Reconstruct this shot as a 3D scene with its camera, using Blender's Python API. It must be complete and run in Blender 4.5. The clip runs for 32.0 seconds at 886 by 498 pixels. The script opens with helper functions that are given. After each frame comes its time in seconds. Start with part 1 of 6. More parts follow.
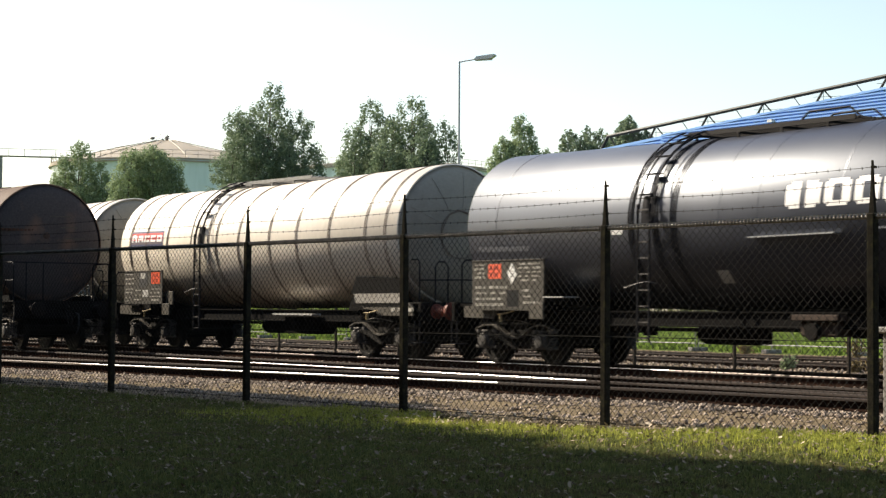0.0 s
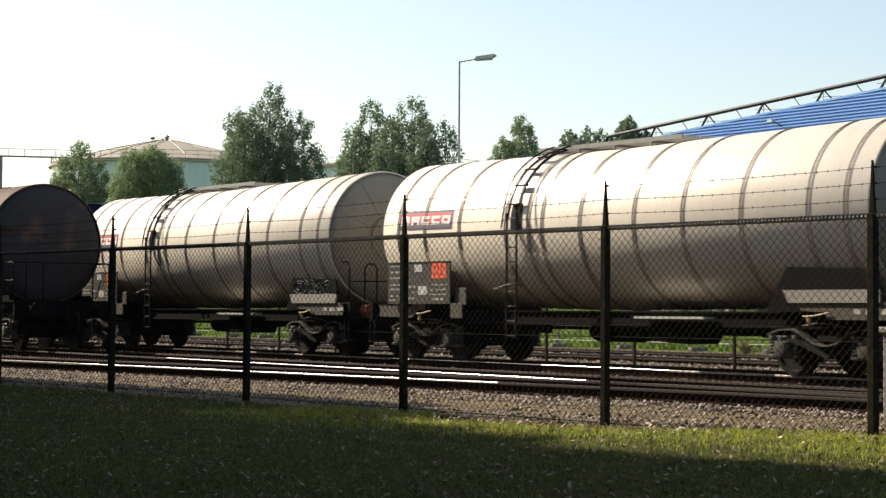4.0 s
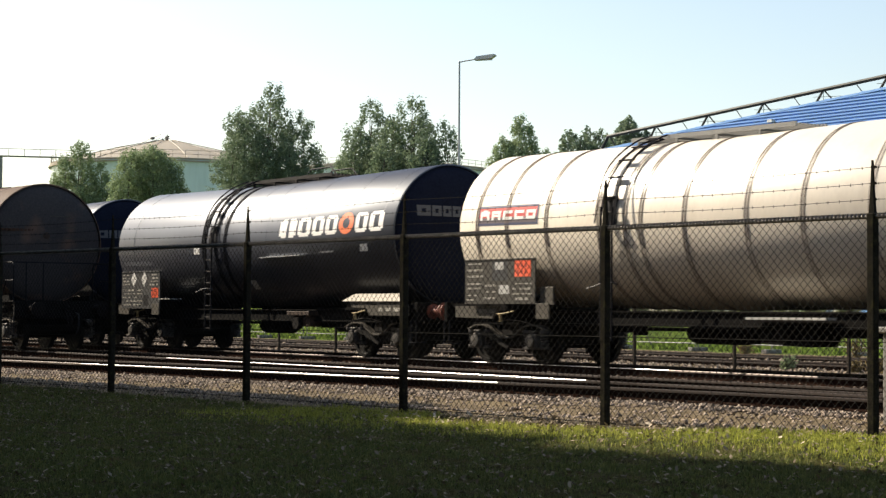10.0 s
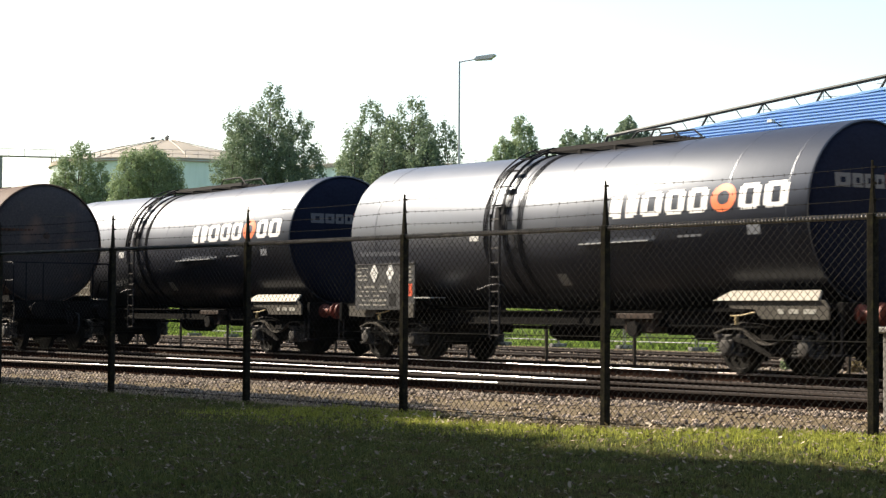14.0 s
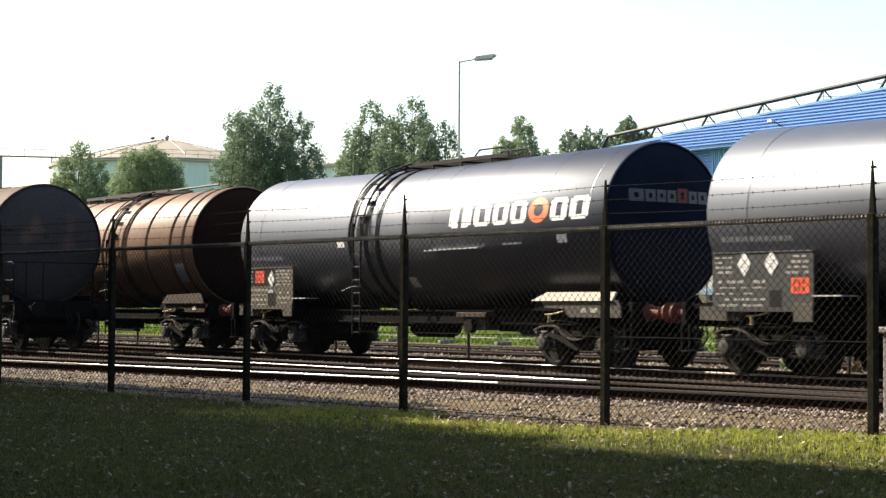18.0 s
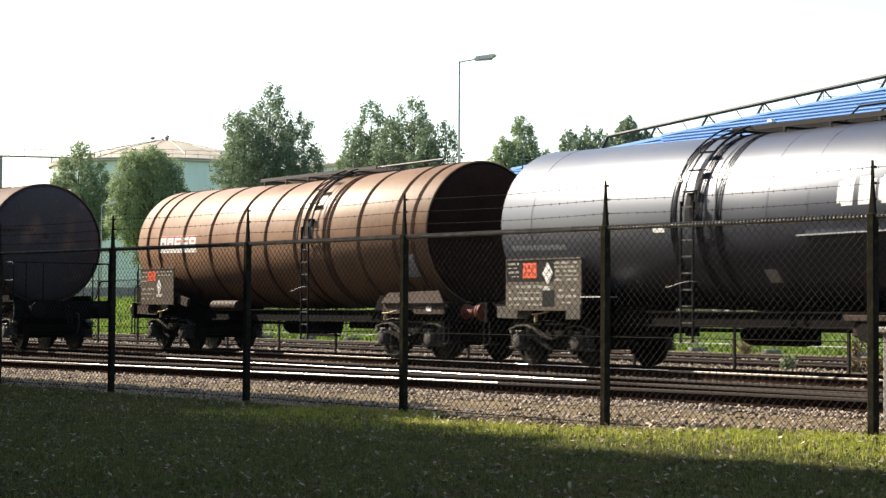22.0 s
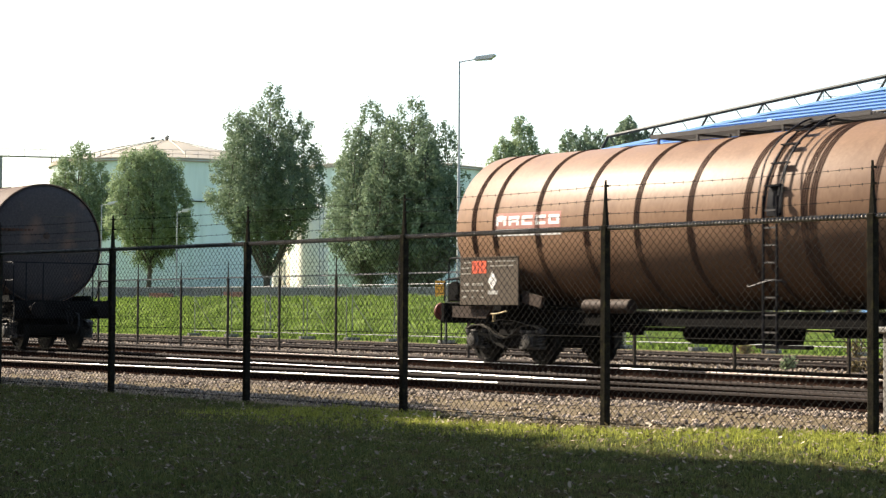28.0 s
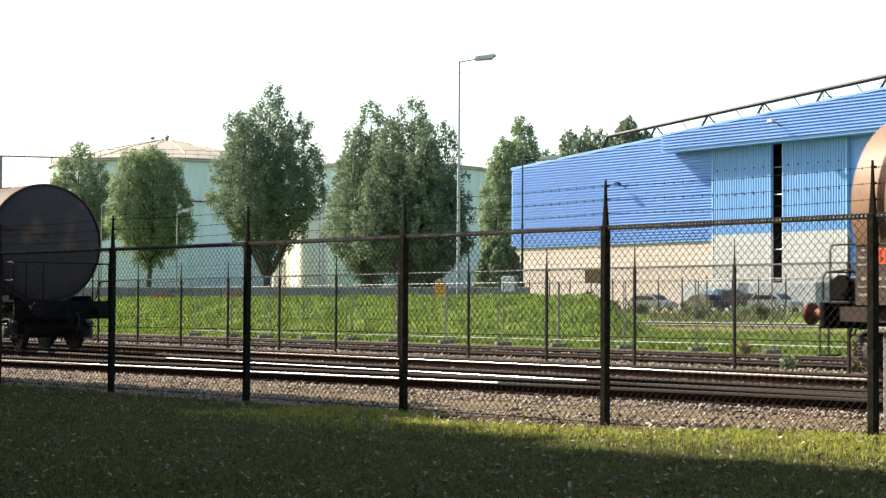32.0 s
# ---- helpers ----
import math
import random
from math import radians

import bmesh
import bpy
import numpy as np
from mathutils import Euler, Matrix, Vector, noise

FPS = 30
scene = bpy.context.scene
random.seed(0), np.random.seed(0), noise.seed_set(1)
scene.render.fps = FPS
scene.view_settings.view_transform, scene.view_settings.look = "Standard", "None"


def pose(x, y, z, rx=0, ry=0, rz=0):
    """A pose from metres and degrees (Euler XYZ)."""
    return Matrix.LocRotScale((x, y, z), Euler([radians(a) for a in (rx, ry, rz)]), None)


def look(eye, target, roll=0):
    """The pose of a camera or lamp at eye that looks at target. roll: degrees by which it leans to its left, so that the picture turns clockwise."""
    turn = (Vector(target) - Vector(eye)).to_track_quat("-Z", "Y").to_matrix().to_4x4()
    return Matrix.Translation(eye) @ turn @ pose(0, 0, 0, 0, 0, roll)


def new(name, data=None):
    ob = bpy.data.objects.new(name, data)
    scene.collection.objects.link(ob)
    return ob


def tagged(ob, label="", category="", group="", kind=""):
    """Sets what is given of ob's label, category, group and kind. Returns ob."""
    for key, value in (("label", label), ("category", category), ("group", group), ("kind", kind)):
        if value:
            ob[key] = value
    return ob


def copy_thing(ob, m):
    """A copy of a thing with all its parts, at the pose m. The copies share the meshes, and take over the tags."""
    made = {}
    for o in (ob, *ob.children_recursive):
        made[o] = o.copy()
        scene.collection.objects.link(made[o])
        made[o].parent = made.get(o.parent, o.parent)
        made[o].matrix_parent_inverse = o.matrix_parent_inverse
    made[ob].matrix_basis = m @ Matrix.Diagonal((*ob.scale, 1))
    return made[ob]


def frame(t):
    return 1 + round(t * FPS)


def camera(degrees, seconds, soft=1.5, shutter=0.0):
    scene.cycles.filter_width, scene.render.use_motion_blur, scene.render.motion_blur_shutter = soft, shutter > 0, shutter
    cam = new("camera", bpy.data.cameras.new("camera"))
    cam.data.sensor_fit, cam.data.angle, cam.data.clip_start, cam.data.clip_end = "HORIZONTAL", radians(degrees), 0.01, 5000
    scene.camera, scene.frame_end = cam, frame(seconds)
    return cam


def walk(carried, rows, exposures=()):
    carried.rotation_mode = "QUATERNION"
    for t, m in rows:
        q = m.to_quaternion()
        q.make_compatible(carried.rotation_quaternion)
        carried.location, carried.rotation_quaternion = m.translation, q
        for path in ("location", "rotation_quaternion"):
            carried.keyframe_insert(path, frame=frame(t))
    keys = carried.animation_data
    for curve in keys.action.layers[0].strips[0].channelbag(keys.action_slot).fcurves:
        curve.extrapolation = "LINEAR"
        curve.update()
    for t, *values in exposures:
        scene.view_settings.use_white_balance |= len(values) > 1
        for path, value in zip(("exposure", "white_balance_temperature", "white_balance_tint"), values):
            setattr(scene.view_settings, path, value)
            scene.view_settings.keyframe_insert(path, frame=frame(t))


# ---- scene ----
# One straight running track along +x; the camera stands still beside it.
THETA = radians(35.602)
PITCH = radians(1.990)
EYE = Vector((0, 0, 1.04))
cam = camera(27.77, 32.0, soft=1.3, shutter=0.5)
AIM = EYE + Vector((-math.cos(THETA) * math.cos(PITCH), math.sin(THETA) * math.cos(PITCH), math.sin(PITCH)))
HELD = look(EYE, AIM, 0.34)
walk(cam, [(0.0, HELD), (32.0, HELD)], exposures=[(0.0, 1.00, 7100, 10), (2.0, 0.86, 7150, 10), (7.0, 0.75, 7150, 10), (9.0, 0.77, 7150, 10), (11.0, 0.96, 7100, 10), (13.0, 1.21, 7000, 10), (19.0, 1.29, 7000, 10), (25.0, 1.48, 7000, 10), (32.0, 1.46, 7000, 10)])

# ---- light ----
SUN_DIR = Vector((-1.12, -0.40, 0.88)).normalized()
SUN_ELEV = math.asin(SUN_DIR.z)
world = bpy.data.worlds.new("sky")
scene.world = world
world.use_nodes = True
wn = world.node_tree.nodes
sky = wn.new("ShaderNodeTexSky")
sky.sky_type = 'NISHITA'
sky.sun_disc = False
sky.sun_elevation = SUN_ELEV
sky.sun_rotation = math.atan2(SUN_DIR.x, SUN_DIR.y)
sky.air_density, sky.dust_density, sky.ozone_density = 1.0, 1.4, 1.0
wn["Background"].inputs["Strength"].default_value = 0.11
world.node_tree.links.new(sky.outputs["Color"], wn["Background"].inputs["Color"])
sun = new("sun", bpy.data.lights.new("sun", 'SUN'))
sun.data.energy, sun.data.angle, sun.data.color = 5.0, radians(0.6), (1.0, 0.93, 0.82)
sun.matrix_basis = look(SUN_DIR * 60, (0, 0, 0))


# ---- materials ----
def surf(name, col, rough=0.6, metal=0.0, var=0.18, scale=1.2, fine=25.0, bump=0.15, dist=0.01, col2=None, stretch=(1, 1, 1), spot=0.0, spot_col=(0.1, 0.06, 0.04), rand=0.0, island=0.0, coat=0.0, spec=0.5):
    """Node material: two scales of colour variation, optional stains, fine relief."""
    m = bpy.data.materials.new(name)
    m.use_nodes = True
    nt = m.node_tree
    n, l = nt.nodes, nt.links
    b = n["Principled BSDF"]
    tc = n.new("ShaderNodeTexCoord")
    mp = n.new("ShaderNodeMapping")
    mp.inputs["Scale"].default_value = stretch
    l.new(tc.outputs["Object"], mp.inputs["Vector"])
    n1 = n.new("ShaderNodeTexNoise")
    n1.inputs["Scale"].default_value = scale
    n1.inputs["Detail"].default_value = 5
    n1.inputs["Roughness"].default_value = 0.62
    n2 = n.new("ShaderNodeTexNoise")
    n2.inputs["Scale"].default_value = fine
    n2.inputs["Detail"].default_value = 3
    l.new(mp.outputs["Vector"], n1.inputs["Vector"])
    l.new(mp.outputs["Vector"], n2.inputs["Vector"])
    dark = tuple(c * (1 - var) for c in col)
    lite = col2 or tuple(min(1, c * (1 + var)) for c in col)
    mix = n.new("ShaderNodeMix")
    mix.data_type = 'RGBA'
    mix.inputs[6].default_value = (*dark, 1)
    mix.inputs[7].default_value = (*lite, 1)
    avg = n.new("ShaderNodeMath")
    avg.operation = 'MULTIPLY_ADD'
    avg.inputs[1].default_value = 0.6
    l.new(n2.outputs["Fac"], avg.inputs[0])
    sc = n.new("ShaderNodeMath")
    sc.operation = 'MULTIPLY'
    sc.inputs[1].default_value = 0.55
    l.new(n1.outputs["Fac"], sc.inputs[0])
    l.new(sc.outputs[0], avg.inputs[2])
    mr = n.new("ShaderNodeMapRange")
    mr.inputs[1].default_value, mr.inputs[2].default_value = 0.36, 0.78
    l.new(avg.outputs[0], mr.inputs[0])
    fac = mr.outputs[0]
    if rand or island:
        src = n.new("ShaderNodeObjectInfo") if rand else n.new("ShaderNodeNewGeometry")
        add = n.new("ShaderNodeMath")
        add.operation = 'MULTIPLY_ADD'
        add.inputs[1].default_value = rand or island
        l.new(src.outputs["Random"] if rand else src.outputs["Random Per Island"], add.inputs[0])
        sub = n.new("ShaderNodeMath")
        sub.operation = 'MULTIPLY'
        sub.inputs[1].default_value = 1 - (rand or island)
        l.new(fac, sub.inputs[0])
        l.new(sub.outputs[0], add.inputs[2])
        fac = add.outputs[0]
    l.new(fac, mix.inputs[0])
    out = mix.outputs[2]
    if spot:
        n3 = n.new("ShaderNodeTexNoise")
        n3.inputs["Scale"].default_value = scale * 2.7
        n3.inputs["Detail"].default_value = 8
        l.new(mp.outputs["Vector"], n3.inputs["Vector"])
        r3 = n.new("ShaderNodeMapRange")
        r3.inputs[1].default_value, r3.inputs[2].default_value = 0.52, 0.75
        r3.inputs[4].default_value = spot
        l.new(n3.outputs["Fac"], r3.inputs[0])
        mx = n.new("ShaderNodeMix")
        mx.data_type = 'RGBA'
        mx.inputs[7].default_value = (*spot_col, 1)
        l.new(r3.outputs[0], mx.inputs[0])
        l.new(out, mx.inputs[6])
        out = mx.outputs[2]
    l.new(out, b.inputs["Base Color"])
    rr = n.new("ShaderNodeMapRange")
    rr.inputs[3].default_value, rr.inputs[4].default_value = max(0.03, rough * 0.85), min(1, rough * 1.15)
    l.new(n1.outputs["Fac"], rr.inputs[0])
    l.new(rr.outputs[0], b.inputs["Roughness"])
    b.inputs["Metallic"].default_value = metal
    b.inputs["Coat Weight"].default_value = coat
    b.inputs["Specular IOR Level"].default_value = spec
    if bump:
        bp = n.new("ShaderNodeBump")
        bp.inputs["Strength"].default_value = bump
        bp.inputs["Distance"].default_value = dist
        l.new(n2.outputs["Fac"], bp.inputs["Height"])
        l.new(bp.outputs["Normal"], b.inputs["Normal"])
    return m


def leafy(name, col, col2, through_light=0.35, rough=0.55, spot=0.0, spot_col=(0.06, 0.045, 0.02), scale=0.5, fine=4.0):
    """Foliage: colour differs from leaf to leaf, some light passes through."""
    m = surf(name, col, rough, var=0.3, scale=scale, fine=fine, bump=0, col2=col2, island=0.6, spec=0.12, spot=spot, spot_col=spot_col)
    nt = m.node_tree
    b = nt.nodes["Principled BSDF"]
    tr = nt.nodes.new("ShaderNodeBsdfTranslucent")
    ms = nt.nodes.new("ShaderNodeMixShader")
    ms.inputs[0].default_value = through_light
    src = b.inputs["Base Color"].links[0].from_socket
    nt.links.new(src, tr.inputs["Color"])
    nt.links.new(b.outputs[0], ms.inputs[1])
    nt.links.new(tr.outputs[0], ms.inputs[2])
    nt.links.new(ms.outputs[0], nt.nodes["Material Output"].inputs["Surface"])
    return m


M = {}
M["graphite"] = surf("graphite_paint", (0.010, 0.012, 0.022), 0.42, 0.0, 0.25, 0.7, 18, 0.02, 0.004, stretch=(1, 1, 0.35), spot=0.3, spot_col=(0.010, 0.011, 0.015), spec=1.0)
M["graphite"].node_tree.nodes["Principled BSDF"].inputs["Specular Tint"].default_value = (0.80, 0.88, 1.0, 1)
M["navy_end"] = surf("navy_paint", (0.014, 0.017, 0.030), 0.5, 0.0, 0.25, 0.8, 18, 0.05, 0.004, spec=0.0)
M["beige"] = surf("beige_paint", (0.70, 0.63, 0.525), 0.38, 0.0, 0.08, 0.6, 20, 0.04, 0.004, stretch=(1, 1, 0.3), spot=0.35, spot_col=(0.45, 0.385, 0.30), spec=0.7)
# Darker than the beige shell: shade on the end face is in this colour.
M["beige_end"] = surf("shaded_beige_end_sheet", (0.30, 0.265, 0.205), 0.55, 0.0, 0.15, 0.8, 20, 0.05, 0.004, spot=0.4, spot_col=(0.15, 0.12, 0.09))
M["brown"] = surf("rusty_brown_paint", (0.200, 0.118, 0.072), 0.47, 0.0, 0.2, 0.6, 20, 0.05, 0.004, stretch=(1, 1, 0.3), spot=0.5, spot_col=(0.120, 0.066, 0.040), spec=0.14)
# Brown taken far down so the end face carries its shade in colour.
M["brown_end"] = surf("shaded_rust_end", (0.030, 0.016, 0.012), 0.7, 0.0, 0.3, 0.8, 20, 0.08, 0.005, spec=0.0)
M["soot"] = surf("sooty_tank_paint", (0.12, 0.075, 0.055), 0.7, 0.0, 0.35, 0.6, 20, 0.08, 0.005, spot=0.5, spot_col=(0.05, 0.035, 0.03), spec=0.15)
# Rust-spotted end, base darkened below the shell to include its shade.
M["soot_end"] = surf("shaded_sooty_end_paint", (0.046, 0.039, 0.039), 0.6, 0.0, 0.35, 0.45, 20, 0.08, 0.005, spot=0.9, spot_col=(0.160, 0.088, 0.058), spec=0.2)
M["strap_beige"] = surf("beige_strap", (0.20, 0.155, 0.12), 0.6, 0.0, 0.25, 2, 40, 0.1, spec=0.2)
M["strap_brown"] = surf("brown_strap", (0.070, 0.040, 0.028), 0.8, 0.0, 0.3, 2, 40, 0.1, spec=0.02)
M["strap_dark"] = surf("dark_strap", (0.013, 0.013, 0.016), 0.6, 0.0, 0.25, 2, 40, 0.1, spec=0.06)
# Next three: grime taken near black, deep shade under the wagons included.
M["frame"] = surf("grimy_shaded_underframe", (0.0075, 0.007, 0.0065), 0.88, 0.0, 0.35, 2.0, 30, 0.3, 0.01, spot=0.4, spot_col=(0.013, 0.0095, 0.0075), spec=0.05)
M["bogie"] = surf("shaded_brake_dust_steel", (0.0095, 0.008, 0.007), 0.85, 0.0, 0.4, 3.0, 40, 0.4, 0.01, spot=0.4, spot_col=(0.024, 0.017, 0.012), spec=0.1)
M["wheel"] = surf("shaded_worn_wheel_steel", (0.013, 0.0115, 0.010), 0.65, 0.2, 0.35, 4.0, 40, 0.2, spec=0.1)
M["box_metal"] = surf("grey_axle_box", (0.072, 0.066, 0.060), 0.6, 0.2, 0.35, 6.0, 50, 0.2, spot=0.4, spot_col=(0.026, 0.020, 0.016), spec=0.2)
# Lighter than the bogie steel: sun on the flange is in this colour.
M["dusty_flange"] = surf("lit_flange_steel", (0.090, 0.080, 0.068), 0.7, 0.1, 0.3, 5.0, 50, 0.2, spot=0.5, spot_col=(0.036, 0.026, 0.020), spec=0.2)
# White marking greyed down: shade on the wagon end is in the colour.
M["end_grey"] = surf("shade_dimmed_end_marking", (0.10, 0.10, 0.11), 0.6, 0.0, 0.15, 4.0, 50, 0.02)
M["ledge"] = surf("pale_dusty_ledge_paint", (0.34, 0.305, 0.25), 0.6, 0.0, 0.2, 4.0, 50, 0.05, spot=0.3, spot_col=(0.20, 0.16, 0.12), spec=0.3)
M["ledge_dull"] = surf("dull_dusty_ledge_paint", (0.115, 0.104, 0.088), 0.65, 0.0, 0.25, 4.0, 50, 0.05, spot=0.5, spot_col=(0.065, 0.052, 0.04), spec=0.2)
M["rod_yellow"] = surf("worn_ochre_rod_paint", (0.45, 0.33, 0.16), 0.6, 0.0, 0.25, 6.0, 60, 0.05, spec=0.2)
M["name_lower"] = surf("slate_panel_paint", (0.10, 0.075, 0.085), 0.5, 0.0, 0.2, 4.0, 50, 0.02)
M["panel_grey"] = surf("dusty_grey_panel", (0.080, 0.071, 0.057), 0.7, 0.0, 0.25, 3.0, 40, 0.1, spot=0.5, spot_col=(0.045, 0.034, 0.026), spec=0.2)
M["panel_brown"] = surf("dusty_brown_panel", (0.055, 0.037, 0.028), 0.7, 0.0, 0.3, 3.0, 40, 0.1, spot=0.5, spot_col=(0.028, 0.019, 0.015), spec=0.15)
M["plate"] = surf("dirty_data_plate", (0.066, 0.060, 0.050), 0.7, 0.0, 0.3, 4.0, 60, 0.05, spot=0.5, spot_col=(0.036, 0.030, 0.024), spec=0.2)
M["plate_dark"] = surf("dark_data_plate", (0.052, 0.052, 0.052), 0.65, 0.0, 0.25, 4.0, 60, 0.05, spot=0.3, spot_col=(0.09, 0.08, 0.07), spec=0.2)
M["hazard"] = surf("orange_hazard_paint", (0.80, 0.10, 0.03), 0.5, 0.0, 0.12, 6.0, 60, 0.02)
M["white"] = surf("white_paint", (0.78, 0.77, 0.74), 0.5, 0.0, 0.08, 4.0, 50, 0.02)
M["chalk"] = surf("dull_white_paint", (0.45, 0.44, 0.41), 0.6, 0.0, 0.15, 4.0, 50, 0.02)
M["grey_paint"] = surf("grey_marking_paint", (0.22, 0.23, 0.25), 0.6, 0.0, 0.15, 4.0, 50, 0.02)
M["orange"] = surf("orange_paint", (0.80, 0.15, 0.03), 0.45, 0.0, 0.08, 4.0, 50, 0.02)
M["red"] = surf("red_paint", (0.55, 0.035, 0.03), 0.5, 0.0, 0.15, 4.0, 50, 0.02)
M["blue_edge"] = surf("dark_blue_paint", (0.04, 0.045, 0.11), 0.5, 0.0, 0.15, 4.0, 50, 0.02)
M["buffer"] = surf("red_brown_buffer_paint", (0.20, 0.060, 0.042), 0.6, 0.0, 0.3, 6.0, 50, 0.1, spot=0.4, spec=0.25)
M["galv"] = surf("galvanised_steel", (0.34, 0.35, 0.36), 0.5, 0.6, 0.2, 6.0, 60, 0.05)
M["ladder"] = surf("grey_ladder_steel", (0.075, 0.069, 0.066), 0.65, 0.1, 0.25, 6.0, 60, 0.05, spec=0.2)
M["grating"] = surf("walkway_grating", (0.032, 0.029, 0.027), 0.75, 0.0, 0.25, 6.0, 60, 0.1, spec=0.15)
M["rail"] = surf("rusted_rail_side", (0.020, 0.0115, 0.0085), 0.9, 0.0, 0.35, 4.0, 60, 0.2, spec=0.0)
# Bright steel standing for both worn polish and the sky's glint on it.
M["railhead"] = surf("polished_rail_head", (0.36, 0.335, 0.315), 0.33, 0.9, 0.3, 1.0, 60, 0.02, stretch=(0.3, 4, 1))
M["railhead_mid"] = surf("half_glint_rail_head", (0.091, 0.07, 0.0595), 0.45, 0.6, 0.3, 1.0, 60, 0.02, stretch=(0.3, 4, 1))
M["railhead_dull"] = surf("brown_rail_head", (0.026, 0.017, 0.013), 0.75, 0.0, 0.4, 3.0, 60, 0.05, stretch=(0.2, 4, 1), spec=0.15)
M["sleeper"] = surf("weathered_sleeper", (0.042, 0.0322, 0.0252), 0.9, 0.0, 0.3, 3.0, 30, 0.3, 0.01, rand=0.4, spec=0.2)
M["post"] = surf("mossy_dark_post", (0.024, 0.022, 0.018), 0.92, 0.0, 0.5, 8.0, 60, 0.5, 0.006, spot=0.7, spot_col=(0.060, 0.058, 0.028), spec=0.0)
M["mesh"] = surf("dark_coated_wire", (0.030, 0.029, 0.027), 0.6, 0.0, 0.3, 10, 80, 0.0, spec=0.0)
M["toprail"] = surf("weathered_fence_pipe", (0.17, 0.155, 0.14), 0.32, 0.5, 0.6, 8.0, 60, 0.2)
M["fargalv"] = surf("dull_galvanised_fence", (0.22, 0.22, 0.21), 0.55, 0.5, 0.2, 6.0, 60, 0.05)
M["earth"] = surf("gravelly_soil", (0.075, 0.054, 0.030), 0.95, 0.0, 0.35, 1.1, 30, 0.7, 0.03, col2=(0.205, 0.155, 0.090), spec=0.1)
M["lawn_soil"] = surf("grass_soil", (0.034, 0.034, 0.016), 0.95, 0.0, 0.4, 1.4, 14, 0.6, 0.03, col2=(0.100, 0.084, 0.040), spec=0.0)
M["meadow"] = surf("far_meadow", (0.06, 0.105, 0.016), 0.95, 0.0, 0.35, 0.25, 4.0, 0.6, 0.1, col2=(0.16, 0.22, 0.04), spec=0.05)
M["stone_dark"] = surf("oily_ballast_stone", (0.030, 0.022, 0.018), 0.9, 0.0, 0.3, 3.0, 40, 0.2, col2=(0.21, 0.165, 0.135), island=0.8, spec=0.2)
M["bed"] = surf("oily_track_bed", (0.014, 0.010, 0.008), 0.95, 0.0, 0.35, 0.8, 18, 0.6, 0.03, col2=(0.038, 0.028, 0.021), spec=0.1)
M["stone"] = surf("ballast_stone", (0.085, 0.060, 0.044), 0.9, 0.0, 0.3, 3.0, 40, 0.2, col2=(0.46, 0.37, 0.29), island=0.85, spec=0.2)
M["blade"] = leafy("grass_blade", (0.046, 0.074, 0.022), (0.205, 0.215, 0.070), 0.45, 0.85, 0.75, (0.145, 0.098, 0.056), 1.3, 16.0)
# Yellower fence grass, lightened further: sunlight on the strip is in its colour.
M["tuft"] = leafy("sunlit_tone_fence_grass", (0.175, 0.225, 0.030), (0.480, 0.490, 0.105), 0.45, 0.85, 0.25, (0.24, 0.18, 0.085), 1.3, 16.0)
M["mound_blade"] = leafy("meadow_blade", (0.040, 0.092, 0.016), (0.28, 0.38, 0.080), 0.5, 0.85)
M["dry_leaf"] = surf("dry_fallen_leaf", (0.10, 0.075, 0.045), 0.8, 0.0, 0.3, 5, 50, 0.1, col2=(0.33, 0.27, 0.19), island=0.85, spec=0.1)
M["weed"] = leafy("dry_weed", (0.12, 0.085, 0.04), (0.22, 0.17, 0.075), 0.35)
M["bush"] = leafy("grey_green_shrub", (0.095, 0.110, 0.050), (0.24, 0.25, 0.12), 0.3)
# Poplar green lifted and blued: distance haze is put into the colour.
M["leaf"] = leafy("hazed_poplar_leaf", (0.122, 0.180, 0.120), (0.240, 0.305, 0.184), 0.42, 0.7)
M["leaf_near"] = leafy("lawn_tree_leaf", (0.045, 0.070, 0.022), (0.095, 0.120, 0.040), 0.25, 0.7)
M["leaf_light"] = leafy("young_tree_leaf", (0.180, 0.250, 0.140), (0.300, 0.375, 0.200), 0.40, 0.7)
M["bark"] = surf("grey_bark", (0.085, 0.070, 0.055), 0.9, 0.0, 0.35, 2.0, 20, 0.5, 0.02)
M["blue_clad"] = surf("blue_steel_cladding", (0.19, 0.37, 0.74), 0.5, 0.0, 0.08, 0.15, 4, 0.0, spot=0.12, spot_col=(0.15, 0.28, 0.60), spec=0.3)
M["teal_clad"] = surf("teal_blue_door_cladding", (0.20, 0.40, 0.68), 0.5, 0.0, 0.10, 0.4, 6, 0.0, stretch=(1, 1, 0.1), spec=0.3)
M["white_clad"] = surf("white_steel_cladding", (0.66, 0.65, 0.62), 0.5, 0.0, 0.08, 0.4, 6, 0.0, spec=0.3)
M["cream_wall"] = surf("cream_rendered_wall", (0.52, 0.445, 0.395), 0.8, 0.0, 0.10, 0.3, 6, 0.1, 0.02, spot=0.2, spot_col=(0.40, 0.34, 0.30))
M["roof"] = surf("dark_roof_sheet", (0.10, 0.12, 0.16), 0.6, 0.0, 0.15, 0.3, 6, 0.0)
M["steel_dark"] = surf("dark_painted_steel", (0.022, 0.027, 0.027), 0.6, 0.0, 0.2, 1.0, 20, 0.0, spec=0.2)
# Near black, so the shade inside the door gap is in the colour.
M["interior"] = surf("gap_darkening_lining", (0.03, 0.03, 0.032), 0.9, 0.0, 0.2, 1.0, 8, 0.0)
